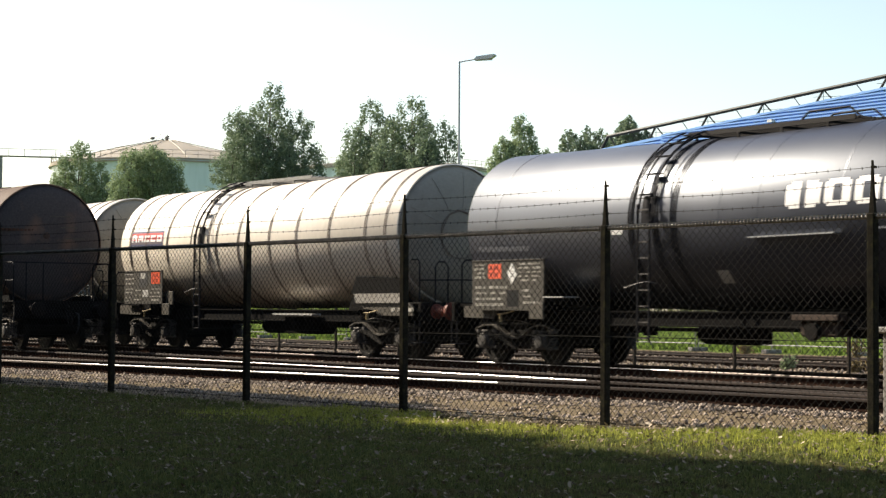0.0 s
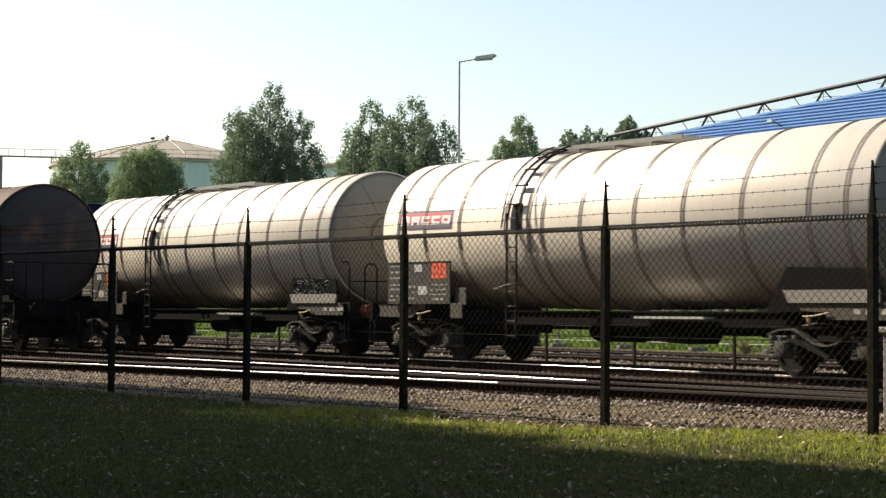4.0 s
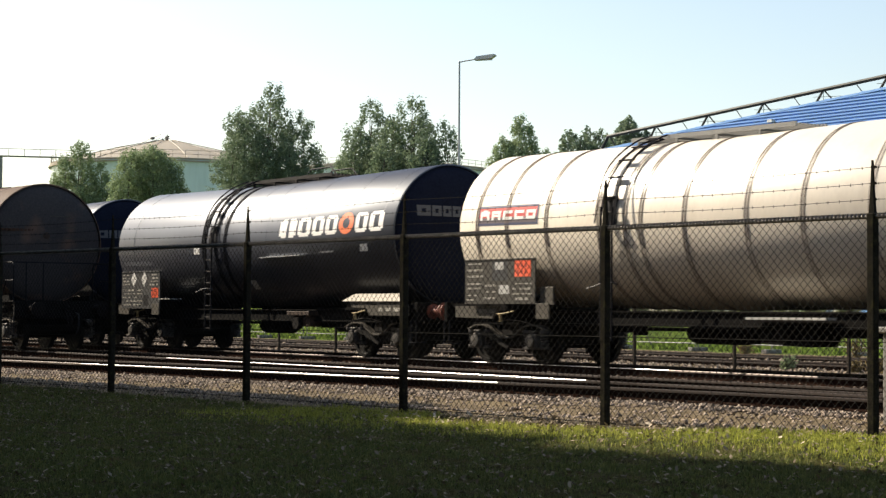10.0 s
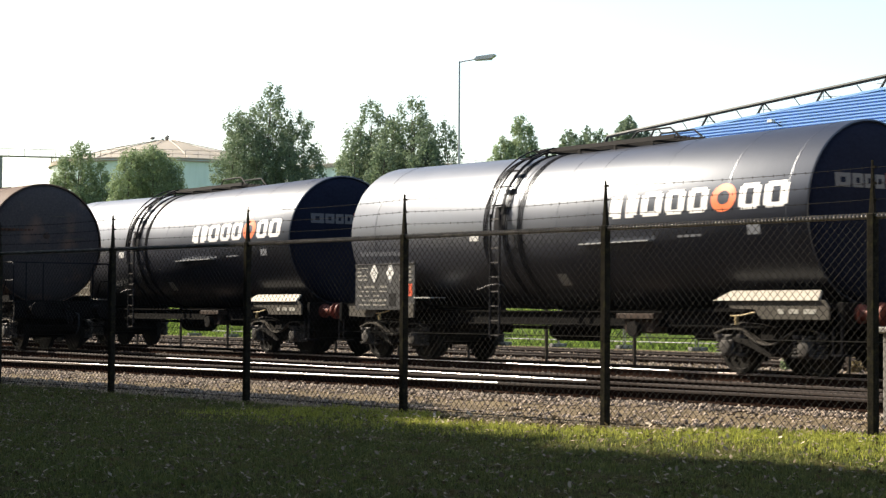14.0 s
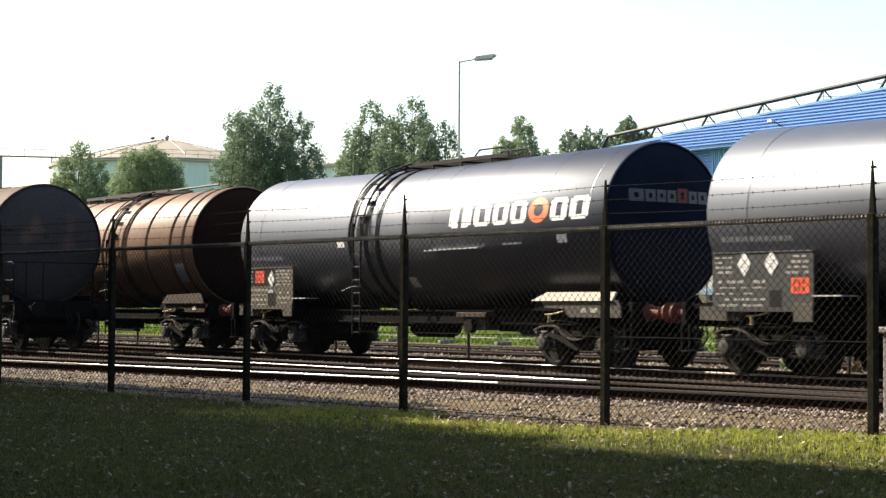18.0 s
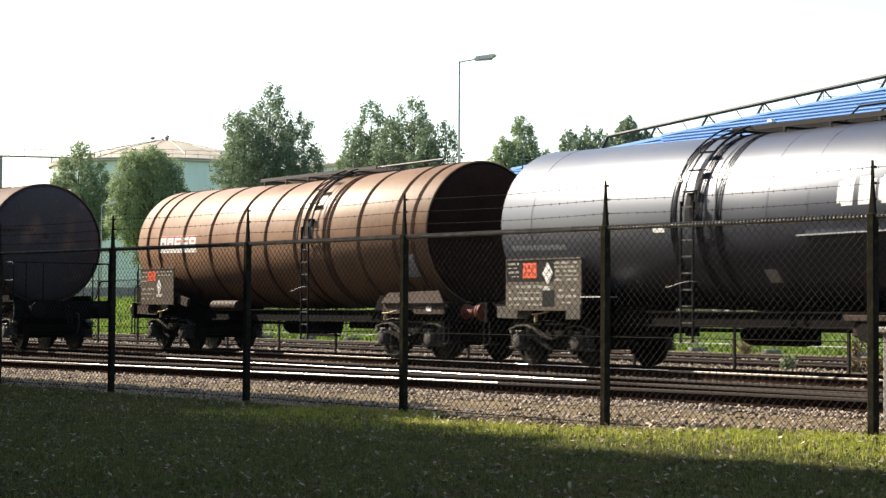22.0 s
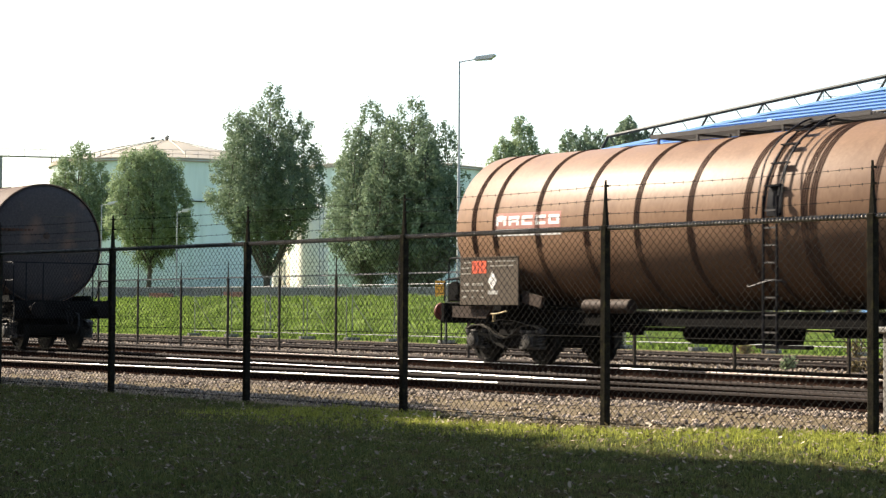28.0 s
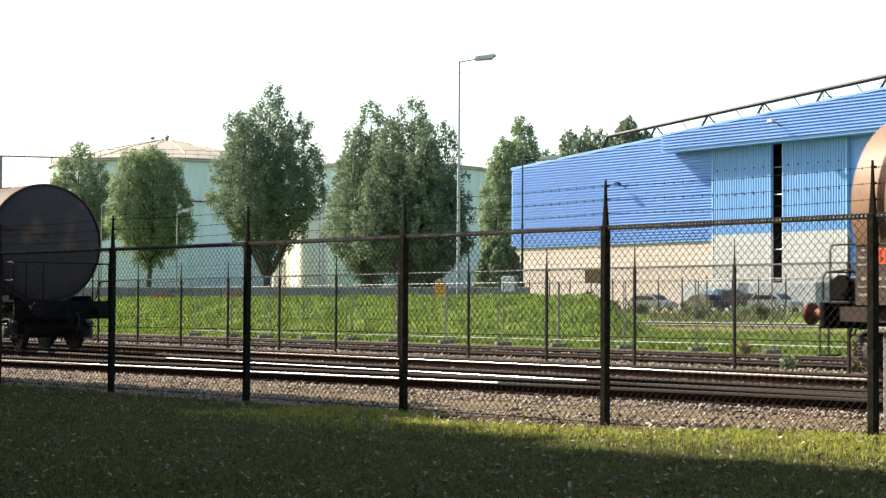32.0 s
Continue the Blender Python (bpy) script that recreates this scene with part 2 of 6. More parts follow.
M["tank_green"] = surf("pale_green_tank_paint", (0.56, 0.66, 0.61), 0.5, 0.0, 0.07, 0.16, 1.0, 0.0, stretch=(1, 1, 0.10), spot=0.6, spot_col=(0.33, 0.43, 0.37))
M["tank_roof"] = surf("cream_tank_roof", (0.30, 0.255, 0.19), 0.6, 0.0, 0.1, 0.1, 2, 0.0)
M["tank_white"] = surf("white_silo_paint", (0.80, 0.74, 0.64), 0.5, 0.0, 0.08, 0.2, 2, 0.0)
M["bund"] = surf("grey_concrete_bund", (0.21, 0.205, 0.205), 0.85, 0.0, 0.2, 0.4, 8, 0.2, rand=0.3)
M["concrete"] = surf("weathered_concrete", (0.21, 0.1995, 0.182), 0.85, 0.0, 0.15, 1.5, 30, 0.2, 0.005, spot=0.3, spot_col=(0.126, 0.1155, 0.1015))
M["sign_yellow"] = surf("amber_sign_paint", (0.88, 0.36, 0.03), 0.5, 0.0, 0.08, 2, 30, 0.0)
M["black"] = surf("black_paint", (0.014, 0.014, 0.014), 0.7, 0.0, 0.2, 4, 40, 0.0, spec=0.1)
M["plate_tan"] = surf("tan_dusty_data_plate", (0.105, 0.088, 0.066), 0.7, 0.0, 0.3, 4.0, 60, 0.05, spot=0.4, spot_col=(0.065, 0.052, 0.039), spec=0.2)
M["car_dark"] = surf("dark_car_paint", (0.04, 0.045, 0.05), 0.25, 0.3, 0.05, 2, 20, 0.0, coat=0.6)
M["car_silver"] = surf("silver_car_paint", (0.35, 0.36, 0.37), 0.3, 0.6, 0.05, 2, 20, 0.0, coat=0.6)
M["car_blue"] = surf("pale_blue_van_paint", (0.22, 0.34, 0.40), 0.4, 0.1, 0.05, 2, 20, 0.0, coat=0.4)
M["glass"] = surf("dark_car_glass", (0.02, 0.025, 0.03), 0.08, 0.0, 0.05, 2, 20, 0.0, spec=0.8)
M["rubber"] = surf("tyre_rubber", (0.02, 0.02, 0.02), 0.85, 0.0, 0.2, 6, 40, 0.1)
M["plate_brown"] = surf("brown_dusty_plate", (0.085, 0.064, 0.045), 0.7, 0.0, 0.25, 3.0, 40, 0.1, spot=0.5, spot_col=(0.05, 0.036, 0.026), spec=0.2)
M["tank_rail"] = surf("tan_handrail_paint", (0.26, 0.23, 0.18), 0.6, 0.0, 0.1, 0.4, 6, 0.0)
M["container_grey"] = surf("pale_grey_container_paint", (0.40, 0.42, 0.43), 0.6, 0.0, 0.15, 0.6, 6, 0.0, spot=0.2, spot_col=(0.25, 0.23, 0.2))
M["far_post"] = surf("brown_painted_post", (0.042, 0.034, 0.028), 0.85, 0.0, 0.35, 8.0, 60, 0.3, 0.004, spec=0.1)
M["lettering"] = surf("faded_lettering_paint", (0.40, 0.38, 0.33), 0.7, 0.0, 0.35, 9.0, 50, 0.0, spec=0.2)
M["faded_red"] = surf("faded_red_panel_paint", (0.42, 0.20, 0.16), 0.6, 0.0, 0.3, 3.0, 30, 0.0, spec=0.2)
M["lantern"] = surf("pale_grey_lantern", (0.50, 0.50, 0.49), 0.5, 0.2, 0.1, 3.0, 30, 0.0)
M["plate_beige"] = surf("grey_brown_data_plate", (0.068, 0.061, 0.050), 0.7, 0.0, 0.3, 4.0, 60, 0.05, spot=0.4, spot_col=(0.042, 0.034, 0.027), spec=0.2)
M["mark_dark"] = surf("dark_red_marking", (0.16, 0.015, 0.01), 0.6, 0.0, 0.1, 4, 40, 0.0)
M["khaki"] = surf("khaki_board_paint", (0.26, 0.19, 0.08), 0.7, 0.0, 0.15, 2.0, 20, 0.0)
# Lighter copy of dry_leaf: sunlight on the fence-foot litter is in colour.
M["lit_leaf"] = surf("sunlit_tone_dry_leaf", (0.24, 0.18, 0.11), 0.8, 0.0, 0.3, 5, 50, 0.1, col2=(0.62, 0.53, 0.40), island=0.85, spec=0.1)
M["graffiti"] = surf("pale_blue_spray_paint", (0.22, 0.27, 0.29), 0.7, 0.0, 0.2, 5, 40, 0.0, spec=0.1)


# ---- mesh building ----
class Shape:
    """Collects vertices and faces of one mesh."""

    def __init__(self):
        self.v, self.f = [], []

    def add(self, vs, fs):
        k = len(self.v)
        self.v += [tuple(p) for p in vs]
        self.f += [tuple(i + k for i in q) for q in fs]
        return self

    def box(self, x0, x1, y0, y1, z0, z1, c=0.0):
        if c <= 0:
            vs = [(x, y, z) for x in (x0, x1) for y in (y0, y1) for z in (z0, z1)]
            return self.add(vs, [(0, 1, 3, 2), (4, 6, 7, 5), (0, 4, 5, 1), (2, 3, 7, 6), (0, 2, 6, 4), (1, 5, 7, 3)])
        vs, idx = [], {}
        lo, hi = (x0, y0, z0), (x1, y1, z1)
        for cx in (0, 1):
            for cy in (0, 1):
                for cz in (0, 1):
                    s = (cx, cy, cz)
                    for a in range(3):
                        p = []
                        for b in range(3):
                            e = hi[b] if s[b] else lo[b]
                            p.append(e if b == a else e - c if s[b] else e + c)
                        idx[s, a] = len(vs)
                        vs.append(p)
        fs = []
        for a in range(3):
            b, d = (a + 1) % 3, (a + 2) % 3
            for e in (0, 1):
                q = []
                for sb, sd in ((0, 0), (1, 0), (1, 1), (0, 1)):
                    s = [0, 0, 0]
                    s[a], s[b], s[d] = e, sb, sd
                    q.append(idx[tuple(s), a])
                fs.append(q if e else q[::-1])
            for sb in (0, 1):
                for sd in (0, 1):
                    s0, s1 = [0, 0, 0], [0, 0, 0]
                    s0[b], s0[d], s1[b], s1[d] = sb, sd, sb, sd
                    s1[a] = 1
                    s0, s1 = tuple(s0), tuple(s1)
                    q = [idx[s0, b], idx[s1, b], idx[s1, d], idx[s0, d]]
                    fs.append(q if sb == sd else q[::-1])
        for s in [(i, j, k) for i in (0, 1) for j in (0, 1) for k in (0, 1)]:
            q = [idx[s, 0], idx[s, 1], idx[s, 2]]
            fs.append(q if sum(s) % 2 else q[::-1])
        return self.add(vs, fs)

    def ring(self, rings, close=True, caps=True):
        n = len(rings[0])
        vs = [p for r in rings for p in r]
        fs = []
        for i in range(len(rings) - 1):
            for j in range(n if close else n - 1):
                k = (j + 1) % n
                fs.append((i * n + j, i * n + k, (i + 1) * n + k, (i + 1) * n + j))
        if caps:
            fs.append(tuple(range(n))[::-1])
            fs.append(tuple((len(rings) - 1) * n + j for j in range(n)))
        return self.add(vs, fs)

    def cyl(self, p0, p1, r0, r1=None, n=12, caps=True):
        p0, p1 = Vector(p0), Vector(p1)
        r1 = r0 if r1 is None else r1
        d = (p1 - p0).normalized()
        u = d.cross((0, 0, 1)) if abs(d.z) < 0.95 else d.cross((1, 0, 0))
        u.normalize()
        w = d.cross(u)
        cs = [(math.cos(2 * math.pi * i / n), math.sin(2 * math.pi * i / n)) for i in range(n)]
        return self.ring([[p0 + (u * a + w * b) * r0 for a, b in cs], [p1 + (u * a + w * b) * r1 for a, b in cs]], True, caps)

    def tube(self, pts, r, n=6):
        pts = [Vector(p) for p in pts]
        rings = []
        up = None
        for i, p in enumerate(pts):
            a, b = pts[max(0, i - 1)], pts[min(len(pts) - 1, i + 1)]
            d = (b - a).normalized()
            if up is None:
                up = Vector((0, 0, 1)) if abs(d.z) < 0.9 else Vector((1, 0, 0))
            u = d.cross(up)
            if u.length < 1e-4:
                u = d.cross(Vector((0.3, 1, 0.2)))
            u.normalize()
            up = u.cross(d)
            rr = r[i] if isinstance(r, (list, tuple)) else r
            rings.append([p + (u * math.cos(2 * math.pi * k / n) + up * math.sin(2 * math.pi * k / n)) * rr for k in range(n)])
        return self.ring(rings)

    def lathe_x(self, prof, zc, yc=0.0, n=64, caps=False):
        rings = [[(x, yc - r * math.cos(2 * math.pi * i / n), zc + r * math.sin(2 * math.pi * i / n)) for i in range(n)] for x, r in prof]
        return self.ring(rings, True, caps)

    def lathe_y(self, prof, xc, zc, n=24, caps=True):
        rings = [[(xc + r * math.cos(2 * math.pi * i / n), y, zc + r * math.sin(2 * math.pi * i / n)) for i in range(n)] for y, r in prof]
        return self.ring(rings, True, caps)

    def lathe_z(self, prof, xc, yc, n=24, caps=True):
        rings = [[(xc + r * math.cos(2 * math.pi * i / n), yc + r * math.sin(2 * math.pi * i / n), z) for i in range(n)] for z, r in prof]
        return self.ring(rings, True, caps)

    def slab_xz(self, poly, y0, y1):
        return self.ring([[(x, y0, z) for x, z in poly], [(x, y1, z) for x, z in poly]])

    def slab_yz(self, poly, x0, x1):
        return self.ring([[(x0, y, z) for y, z in poly], [(x1, y, z) for y, z in poly]])

    def slab_xy(self, poly, z0, z1):
        return self.ring([[(x, y, z0) for x, y in poly], [(x, y, z1) for x, y in poly]])

    def data(self, name, mat, smooth=40):
        me = bpy.data.meshes.new(name)
        me.from_pydata(self.v, [], self.f)
        if smooth:
            me.shade_smooth()
            me.set_sharp_from_angle(angle=radians(smooth))
        me.materials.append(mat)
        me.update()
        return me


def part(name, shape, mat, parent=None, label="", smooth=40):
    """Links a shape as one mesh object under a thing or under a part."""
    ob = new(name, shape if isinstance(shape, bpy.types.Mesh) else shape.data(name, M[mat] if isinstance(mat, str) else mat, smooth))
    ob.parent = parent
    if label:
        ob["label"] = label
    return ob


def thing(name, label, category, m=None, group="", kind=""):
    ob = new(name)
    ob.empty_display_size = 0.2
    tagged(ob, label, category, group, kind)
    if m is not None:
        ob.matrix_basis = m
    return ob


def quads(name, pts, mat, parent=None, label=""):
    """A mesh from an array of separate faces (n, k, 3)."""
    pts = np.asarray(pts, dtype=np.float32)
    n, k = pts.shape[:2]
    me = bpy.data.meshes.new(name)
    me.vertices.add(n * k)
    me.vertices.foreach_set("co", pts.reshape(-1))
    me.loops.add(n * k)
    me.loops.foreach_set("vertex_index", np.arange(n * k, dtype=np.int32))
    me.polygons.add(n)
    me.polygons.foreach_set("loop_start", np.arange(0, n * k, k, dtype=np.int32))
    me.update()
    me.validate()
    me.materials.append(M[mat])
    ob = new(name, me)
    ob.parent = parent
    if label:
        ob["label"] = label
    return ob


# ---- ground ----
def step(a, b, x):
    t = np.clip((np.asarray(x, float) - a) / (b - a), 0, 1)
    return t * t * (3 - 2 * t)


FENCE_A, FENCE_B = Vector((-21.69, 10.30)), Vector((-9.72, 11.22))
FENCE_STEP = (FENCE_B - FENCE_A) / 4


def fence_y(x):
    return FENCE_A.y + (np.asarray(x, float) - FENCE_A.x) * FENCE_STEP.y / FENCE_STEP.x


def ground_z(x, y):
    """Height of the ground sheet over the rail heads' level."""
    x, y = np.asarray(x, float), np.asarray(y, float)
    near = -0.055 + 0.10 * step(-16, -8, x)
    bed = -0.165 + 0 * x
    z = near + (bed - near) * step(0.7, 2.3, y - fence_y(x))
    back = -0.22 + 0 * x
    z = z + (back - bed) * step(26, 30, y)
    mound = 1.85 * step(43.0, 53.0, y) * (1 - step(-0.8, 4.3, x + 1.17 * y))
    right = 1.15 * step(78, 96, y) * step(-0.8, 4.3, x + 1.17 * y)
    z = z + mound * (1 + 0.05 * np.sin(x * 0.9 + 1.5 * np.sin(y * 0.7)) * np.sin(y * 1.1 + x * 0.3)) + right
    far = 1.0 + 0 * x
    return z + (far - z) * step(80, 125, y)


def turnout_y(x):
    """Near rail of the track that joins the siding at its right."""
    x = np.asarray(x, float)
    y = 16.30 + 0.150 * (x + 19.5)
    t = np.clip(x + 19.5, 0, 19)
    return np.where(x < -19.5, y, 16.30 + 0.150 * t - 0.150 * t * t / 38)


def spread(spans):
    out = [spans[0][0]]
    for a, b, n in spans:
        out += [a + (b - a) * (i + 1) / n for i in range(n)]
    return np.array(out)


GX = spread([(-2600, -600, 4), (-600, -220, 10), (-220, -80, 40), (-80, 0, 110), (0, 60, 12), (60, 600, 6), (600, 2600, 3)])
GY = spread([(-2400, -100, 4), (-100, 0, 8), (0, 16, 50), (16, 40, 40), (40, 66, 44), (66, 130, 24), (130, 500, 8), (500, 3200, 6)])
gx, gy = np.meshgrid(GX, GY, indexing="ij")
rng = np.random.default_rng(3)
gz = ground_z(gx, gy) + np.where((gy < 60) & (gx > -120), rng.normal(0, 0.012, gx.shape), 0)
nx, ny = gx.shape
gv = np.stack([gx, gy, gz], -1).reshape(-1, 3)
ii, jj = np.meshgrid(np.arange(nx - 1), np.arange(ny - 1), indexing="ij")
a = (ii * ny + jj).reshape(-1)
gf = np.stack([a, a + ny, a + ny + 1, a + 1], -1)
gm = bpy.data.meshes.new("ground")
gm.from_pydata(gv.tolist(), [], gf.tolist())
for key in ("lawn_soil", "earth", "meadow", "bed"):
    gm.materials.append(M[key])
cx, cy = (gx[:-1, :-1] + gx[1:, 1:]).reshape(-1) / 2, (gy[:-1, :-1] + gy[1:, 1:]).reshape(-1) / 2
slot = np.where(cy < fence_y(cx) - 0.1, 0, np.where(cy < 40.6, 1, 2))
slot = np.where((slot == 1) & (cy > turnout_y(cx) - 0.9) & (cy < 27), 3, slot)
slot = np.where((cy < 10) & (cx > 40), 0, slot).astype(np.int32)
gm.polygons.foreach_set("material_index", slot)
gm.shade_smooth()
ground = tagged(new("ground", gm), "flat ground of grass, ballast and far meadow", "ground", kind="structure")


# ---- tracks ----
RAIL = [(-0.075, -0.159), (0.075, -0.159), (0.075, -0.147), (0.012, -0.125), (0.010, -0.045), (0.034, -0.034), (0.036, -0.008), (0.028, 0.0), (-0.028, 0.0), (-0.036, -0.008), (-0.034, -0.034), (-0.010, -0.045), (-0.012, -0.125), (-0.075, -0.147)]


def rail_run(parent, xs, ys, z, head, slim=True):
    """One rail: profile swept through the points, with a worn head of its own."""
    rings = [[(float(x), float(y) + a, z + b) for a, b in RAIL] for x, y in zip(xs, ys)]
    ob = part("rail", Shape().ring(rings), "rail", parent, "rusted steel rail")
    top = Shape()
    worn = ((-0.039, -0.034), (-0.039, -0.007), (-0.030, 0.004), (0.030, 0.004), (0.039, -0.007), (0.039, -0.034))
    rings = [[(float(x), float(y) + a, z + b) for a, b in worn] for x, y in zip(xs, ys)]
    if isinstance(head, str):
        part("running_surface", top.ring(rings), head, ob, "worn rail head")
        return ob
    for k, (mt, a, b) in enumerate(head):
        low = (-0.010 if slim else -0.022) if mt == "railhead" else -0.034
        seg = [[(float(xs[i]), float(ys[i]) + u, z + max(w, low)) for u, w in worn] for i in range(len(rings)) if a <= xs[i] <= b]
        part("running_surface", Shape().ring(seg), mt, ob, "worn rail head")
    return ob


SLEEPER = Shape().box(-0.125, 0.125, -1.27, 1.27, -0.12, 0.0, 0.015).data("sleeper", M["sleeper"], 0)
CHAIR = Shape().box(-0.08, 0.08, -0.13, 0.13, 0, 0.016, 0.004).box(-0.05, 0.05, -0.12, -0.085, 0.014, 0.05).box(-0.05, 0.05, 0.085, 0.12, 0.014, 0.05).data("rail_clip", M["rail"], 0)


def track(label, centre, z, x0, x1, heads, spacing=0.62, sleepers=True, pads=False):
    t = thing("track", label, "railway track", kind="structure")
    xs = np.arange(x0, x1 + 0.1, 1.0)
    for off, head in zip((-0.7525, 0.7525), heads):
        rail_run(t, xs, centre(xs) + off, z, head, not pads)
    if sleepers:
        r = random.Random(int(abs(x0) * 10))
        for x in np.arange(x0 + 0.3, x1, spacing):
            y = float(centre(np.array([x]))[0])
            dy = float(centre(np.array([x + 0.5]))[0]) - y
            ob = new("sleeper", SLEEPER)
            ob.parent = t
            ob.matrix_basis = pose(x + r.uniform(-0.02, 0.02), y, z - 0.158, 0, 0, math.degrees(math.atan2(dy, 0.5)) + r.uniform(-1, 1))
            if pads:
                for off in (-0.7525, 0.7525):
                    c = new("rail_clip", CHAIR)
                    c.parent = t
                    c.matrix_basis = pose(x, y + off, z - 0.158)
    return t


# Sky glints on the rails are painted in by choosing head material per stretch.
DULL, MID, GLINT = "railhead_dull", "railhead_mid", "railhead"
track("straight main track the tank train runs on", lambda x: 22.99 + 0 * x, 0.0, -130, 30, ([(DULL, -130, -40), (MID, -40, -33), (GLINT, -33, -24), (MID, -24, -19), (DULL, -19, 30)], DULL))
track("siding track with the parked tank wagon on it", lambda x: 18.51 + 0 * x, 0.0, -110, 12, ([(DULL, -110, -35), (GLINT, -35, -21), (DULL, -21, 12)], DULL))
track("curving track beside the fence that joins the siding", lambda x: turnout_y(x) + 0.7525, 0.0, -60, -4, ([(MID, -60, -32), (GLINT, -32, -21), (DULL, -21, -4)], DULL), pads=True)
track("rusty disused track behind the middle fence", lambda x: 30.9 + 0 * x, -0.10, -130, 10, (DULL, DULL))
track("rusty far track along the site fence", lambda x: 35.6 + 0 * x, -0.12, -140, 10, (DULL, DULL))
# guard rail at the crossing of the two tracks
guard = thing("check_rail", "short rusty check rail at the crossing frog", "railway track", kind="structure")
gxs = np.arange(-22.0, -9.9, 1.0)
rail_run(guard, gxs, turnout_y(gxs) + 0.12, -0.004, "railhead_dull")

# ---- loose ballast ----
def lumps(x, y, s):
    return np.sin(x * 1.7 / s + 1.3 * np.sin(y * 0.9 / s)) * np.sin(y * 1.9 / s + np.sin(x * 1.1 / s + 2))


def stones(name, label, n, x0, x1, y0, y1, size, seed, keep=None, mat="stone"):
    r = np.random.default_rng(seed)
    x, y = r.uniform(x0, x1, n), r.uniform(y0, y1, n)
    if keep is not None:
        k = keep(x, y)
        x, y = x[k], y[k]
    n = len(x)
    s = size * r.uniform(0.55, 1.35, n)
    z = ground_z(x, y) + s * 0.25
    base = np.array([(1, 0, 0), (-1, 0, 0), (0, 1, 0), (0, -1, 0), (0, 0, 1), (0, 0, -1)], float)
    v = base[None] * r.uniform(0.6, 1.3, (n, 6, 1)) + r.normal(0, 0.22, (n, 6, 3))
    ang = r.uniform(0, 6.28, n)
    c, q = np.cos(ang)[:, None], np.sin(ang)[:, None]
    v = np.stack([v[..., 0] * c - v[..., 1] * q, v[..., 0] * q + v[..., 1] * c, v[..., 2] * 0.75], -1)
    v = v * s[:, None, None] + np.stack([x, y, z], -1)[:, None]
    tri = np.array([(0, 2, 4), (2, 1, 4), (1, 3, 4), (3, 0, 4), (2, 0, 5), (1, 2, 5), (3, 1, 5), (0, 3, 5)])
    f = (np.arange(n)[:, None, None] * 6 + tri[None]).reshape(-1)
    me = bpy.data.meshes.new(name)
    me.vertices.add(n * 6)
    me.vertices.foreach_set("co", v.reshape(-1).astype(np.float32))
    me.loops.add(n * 24)
    me.loops.foreach_set("vertex_index", f.astype(np.int32))
    me.polygons.add(n * 8)
    me.polygons.foreach_set("loop_start", np.arange(0, n * 24, 3, dtype=np.int32))
    me.update()
    me.validate()
    me.materials.append(M[mat])
    return tagged(new(name, me), label, "ballast", kind="stuff")


stones("ballast", "pinkish grey crushed stone ballast", 60000, -42, -8, 9.5, 17.5, 0.027, 11, lambda x, y: (np.random.default_rng(5).random(len(x)) < 0.16 + 0.84 * step(0.0, 1.5, y - turnout_y(x) + 2.4 - 0.9 * step(-20, -12, x)) * (0.75 + 0.25 * lumps(x, y, 0.6))) & (y > fence_y(x) + 0.1) & (y < turnout_y(x) - 0.2))
stones("ballast", "grey crushed stone between the tracks", 27000, -60, -12, 14.5, 27.5, 0.036, 12, lambda x, y: y > turnout_y(x) - 0.2, "stone_dark")
stones("ballast", "reddish stones along the rusty tracks", 17000, -75, -18, 27.5, 38.5, 0.045, 13)


# ---- grass, leaves and weeds ----
def blades(name, label, n, place, length, width, mat, seed, cat="grass", lean=0.5):
    """Thin bent blades, each of two faces joined as one strip."""
    r = np.random.default_rng(seed)
    x, y = place(r, n)
    n = len(x)
    z = ground_z(x, y) - 0.01
    L = length * r.uniform(0.45, 1.25, n) * (1 + 0.35 * np.sin(x * 23.0 + 3 * np.sin(y * 7.0)) * np.sin(y * 19.0 + 2 * np.sin(x * 9.0)))
    a = r.uniform(0, 6.28, n)
    t = r.uniform(0.1, lean, n)
    w = width * r.uniform(0.6, 1.3, n)
    side = np.stack([-np.sin(a), np.cos(a), 0 * a], -1) * w[:, None]
    out = np.stack([np.cos(a), np.sin(a), 0 * a], -1)
    p0 = np.stack([x, y, z], -1)
    p1 = p0 + out * (L * t * 0.35)[:, None] + np.array([0, 0, 1]) * (L * 0.6)[:, None]
    p2 = p0 + out * (L * t)[:, None] + np.array([0, 0, 1]) * (L * (1 - 0.4 * t))[:, None]
    v = np.stack([p0 - side, p0 + side, p1 + side * 0.7, p1 - side * 0.7, p2], 1)
    f4 = np.array([0, 1, 2, 3])
    f3 = np.array([3, 2, 4])
    me = bpy.data.meshes.new(name)
    me.vertices.add(n * 5)
    me.vertices.foreach_set("co", v.reshape(-1).astype(np.float32))
    loops = (np.arange(n)[:, None] * 5 + np.concatenate([f4, f3])[None]).reshape(-1)
    me.loops.add(n * 7)
    me.loops.foreach_set("vertex_index", loops.astype(np.int32))
    me.polygons.add(n * 2)
    st = (np.arange(n)[:, None] * 7 + np.array([0, 4])[None]).reshape(-1)
    me.polygons.foreach_set("loop_start", st.astype(np.int32))
    me.update()
    me.validate()
    me.materials.append(M[mat])
    return tagged(new(name, me), label, cat, kind="stuff")


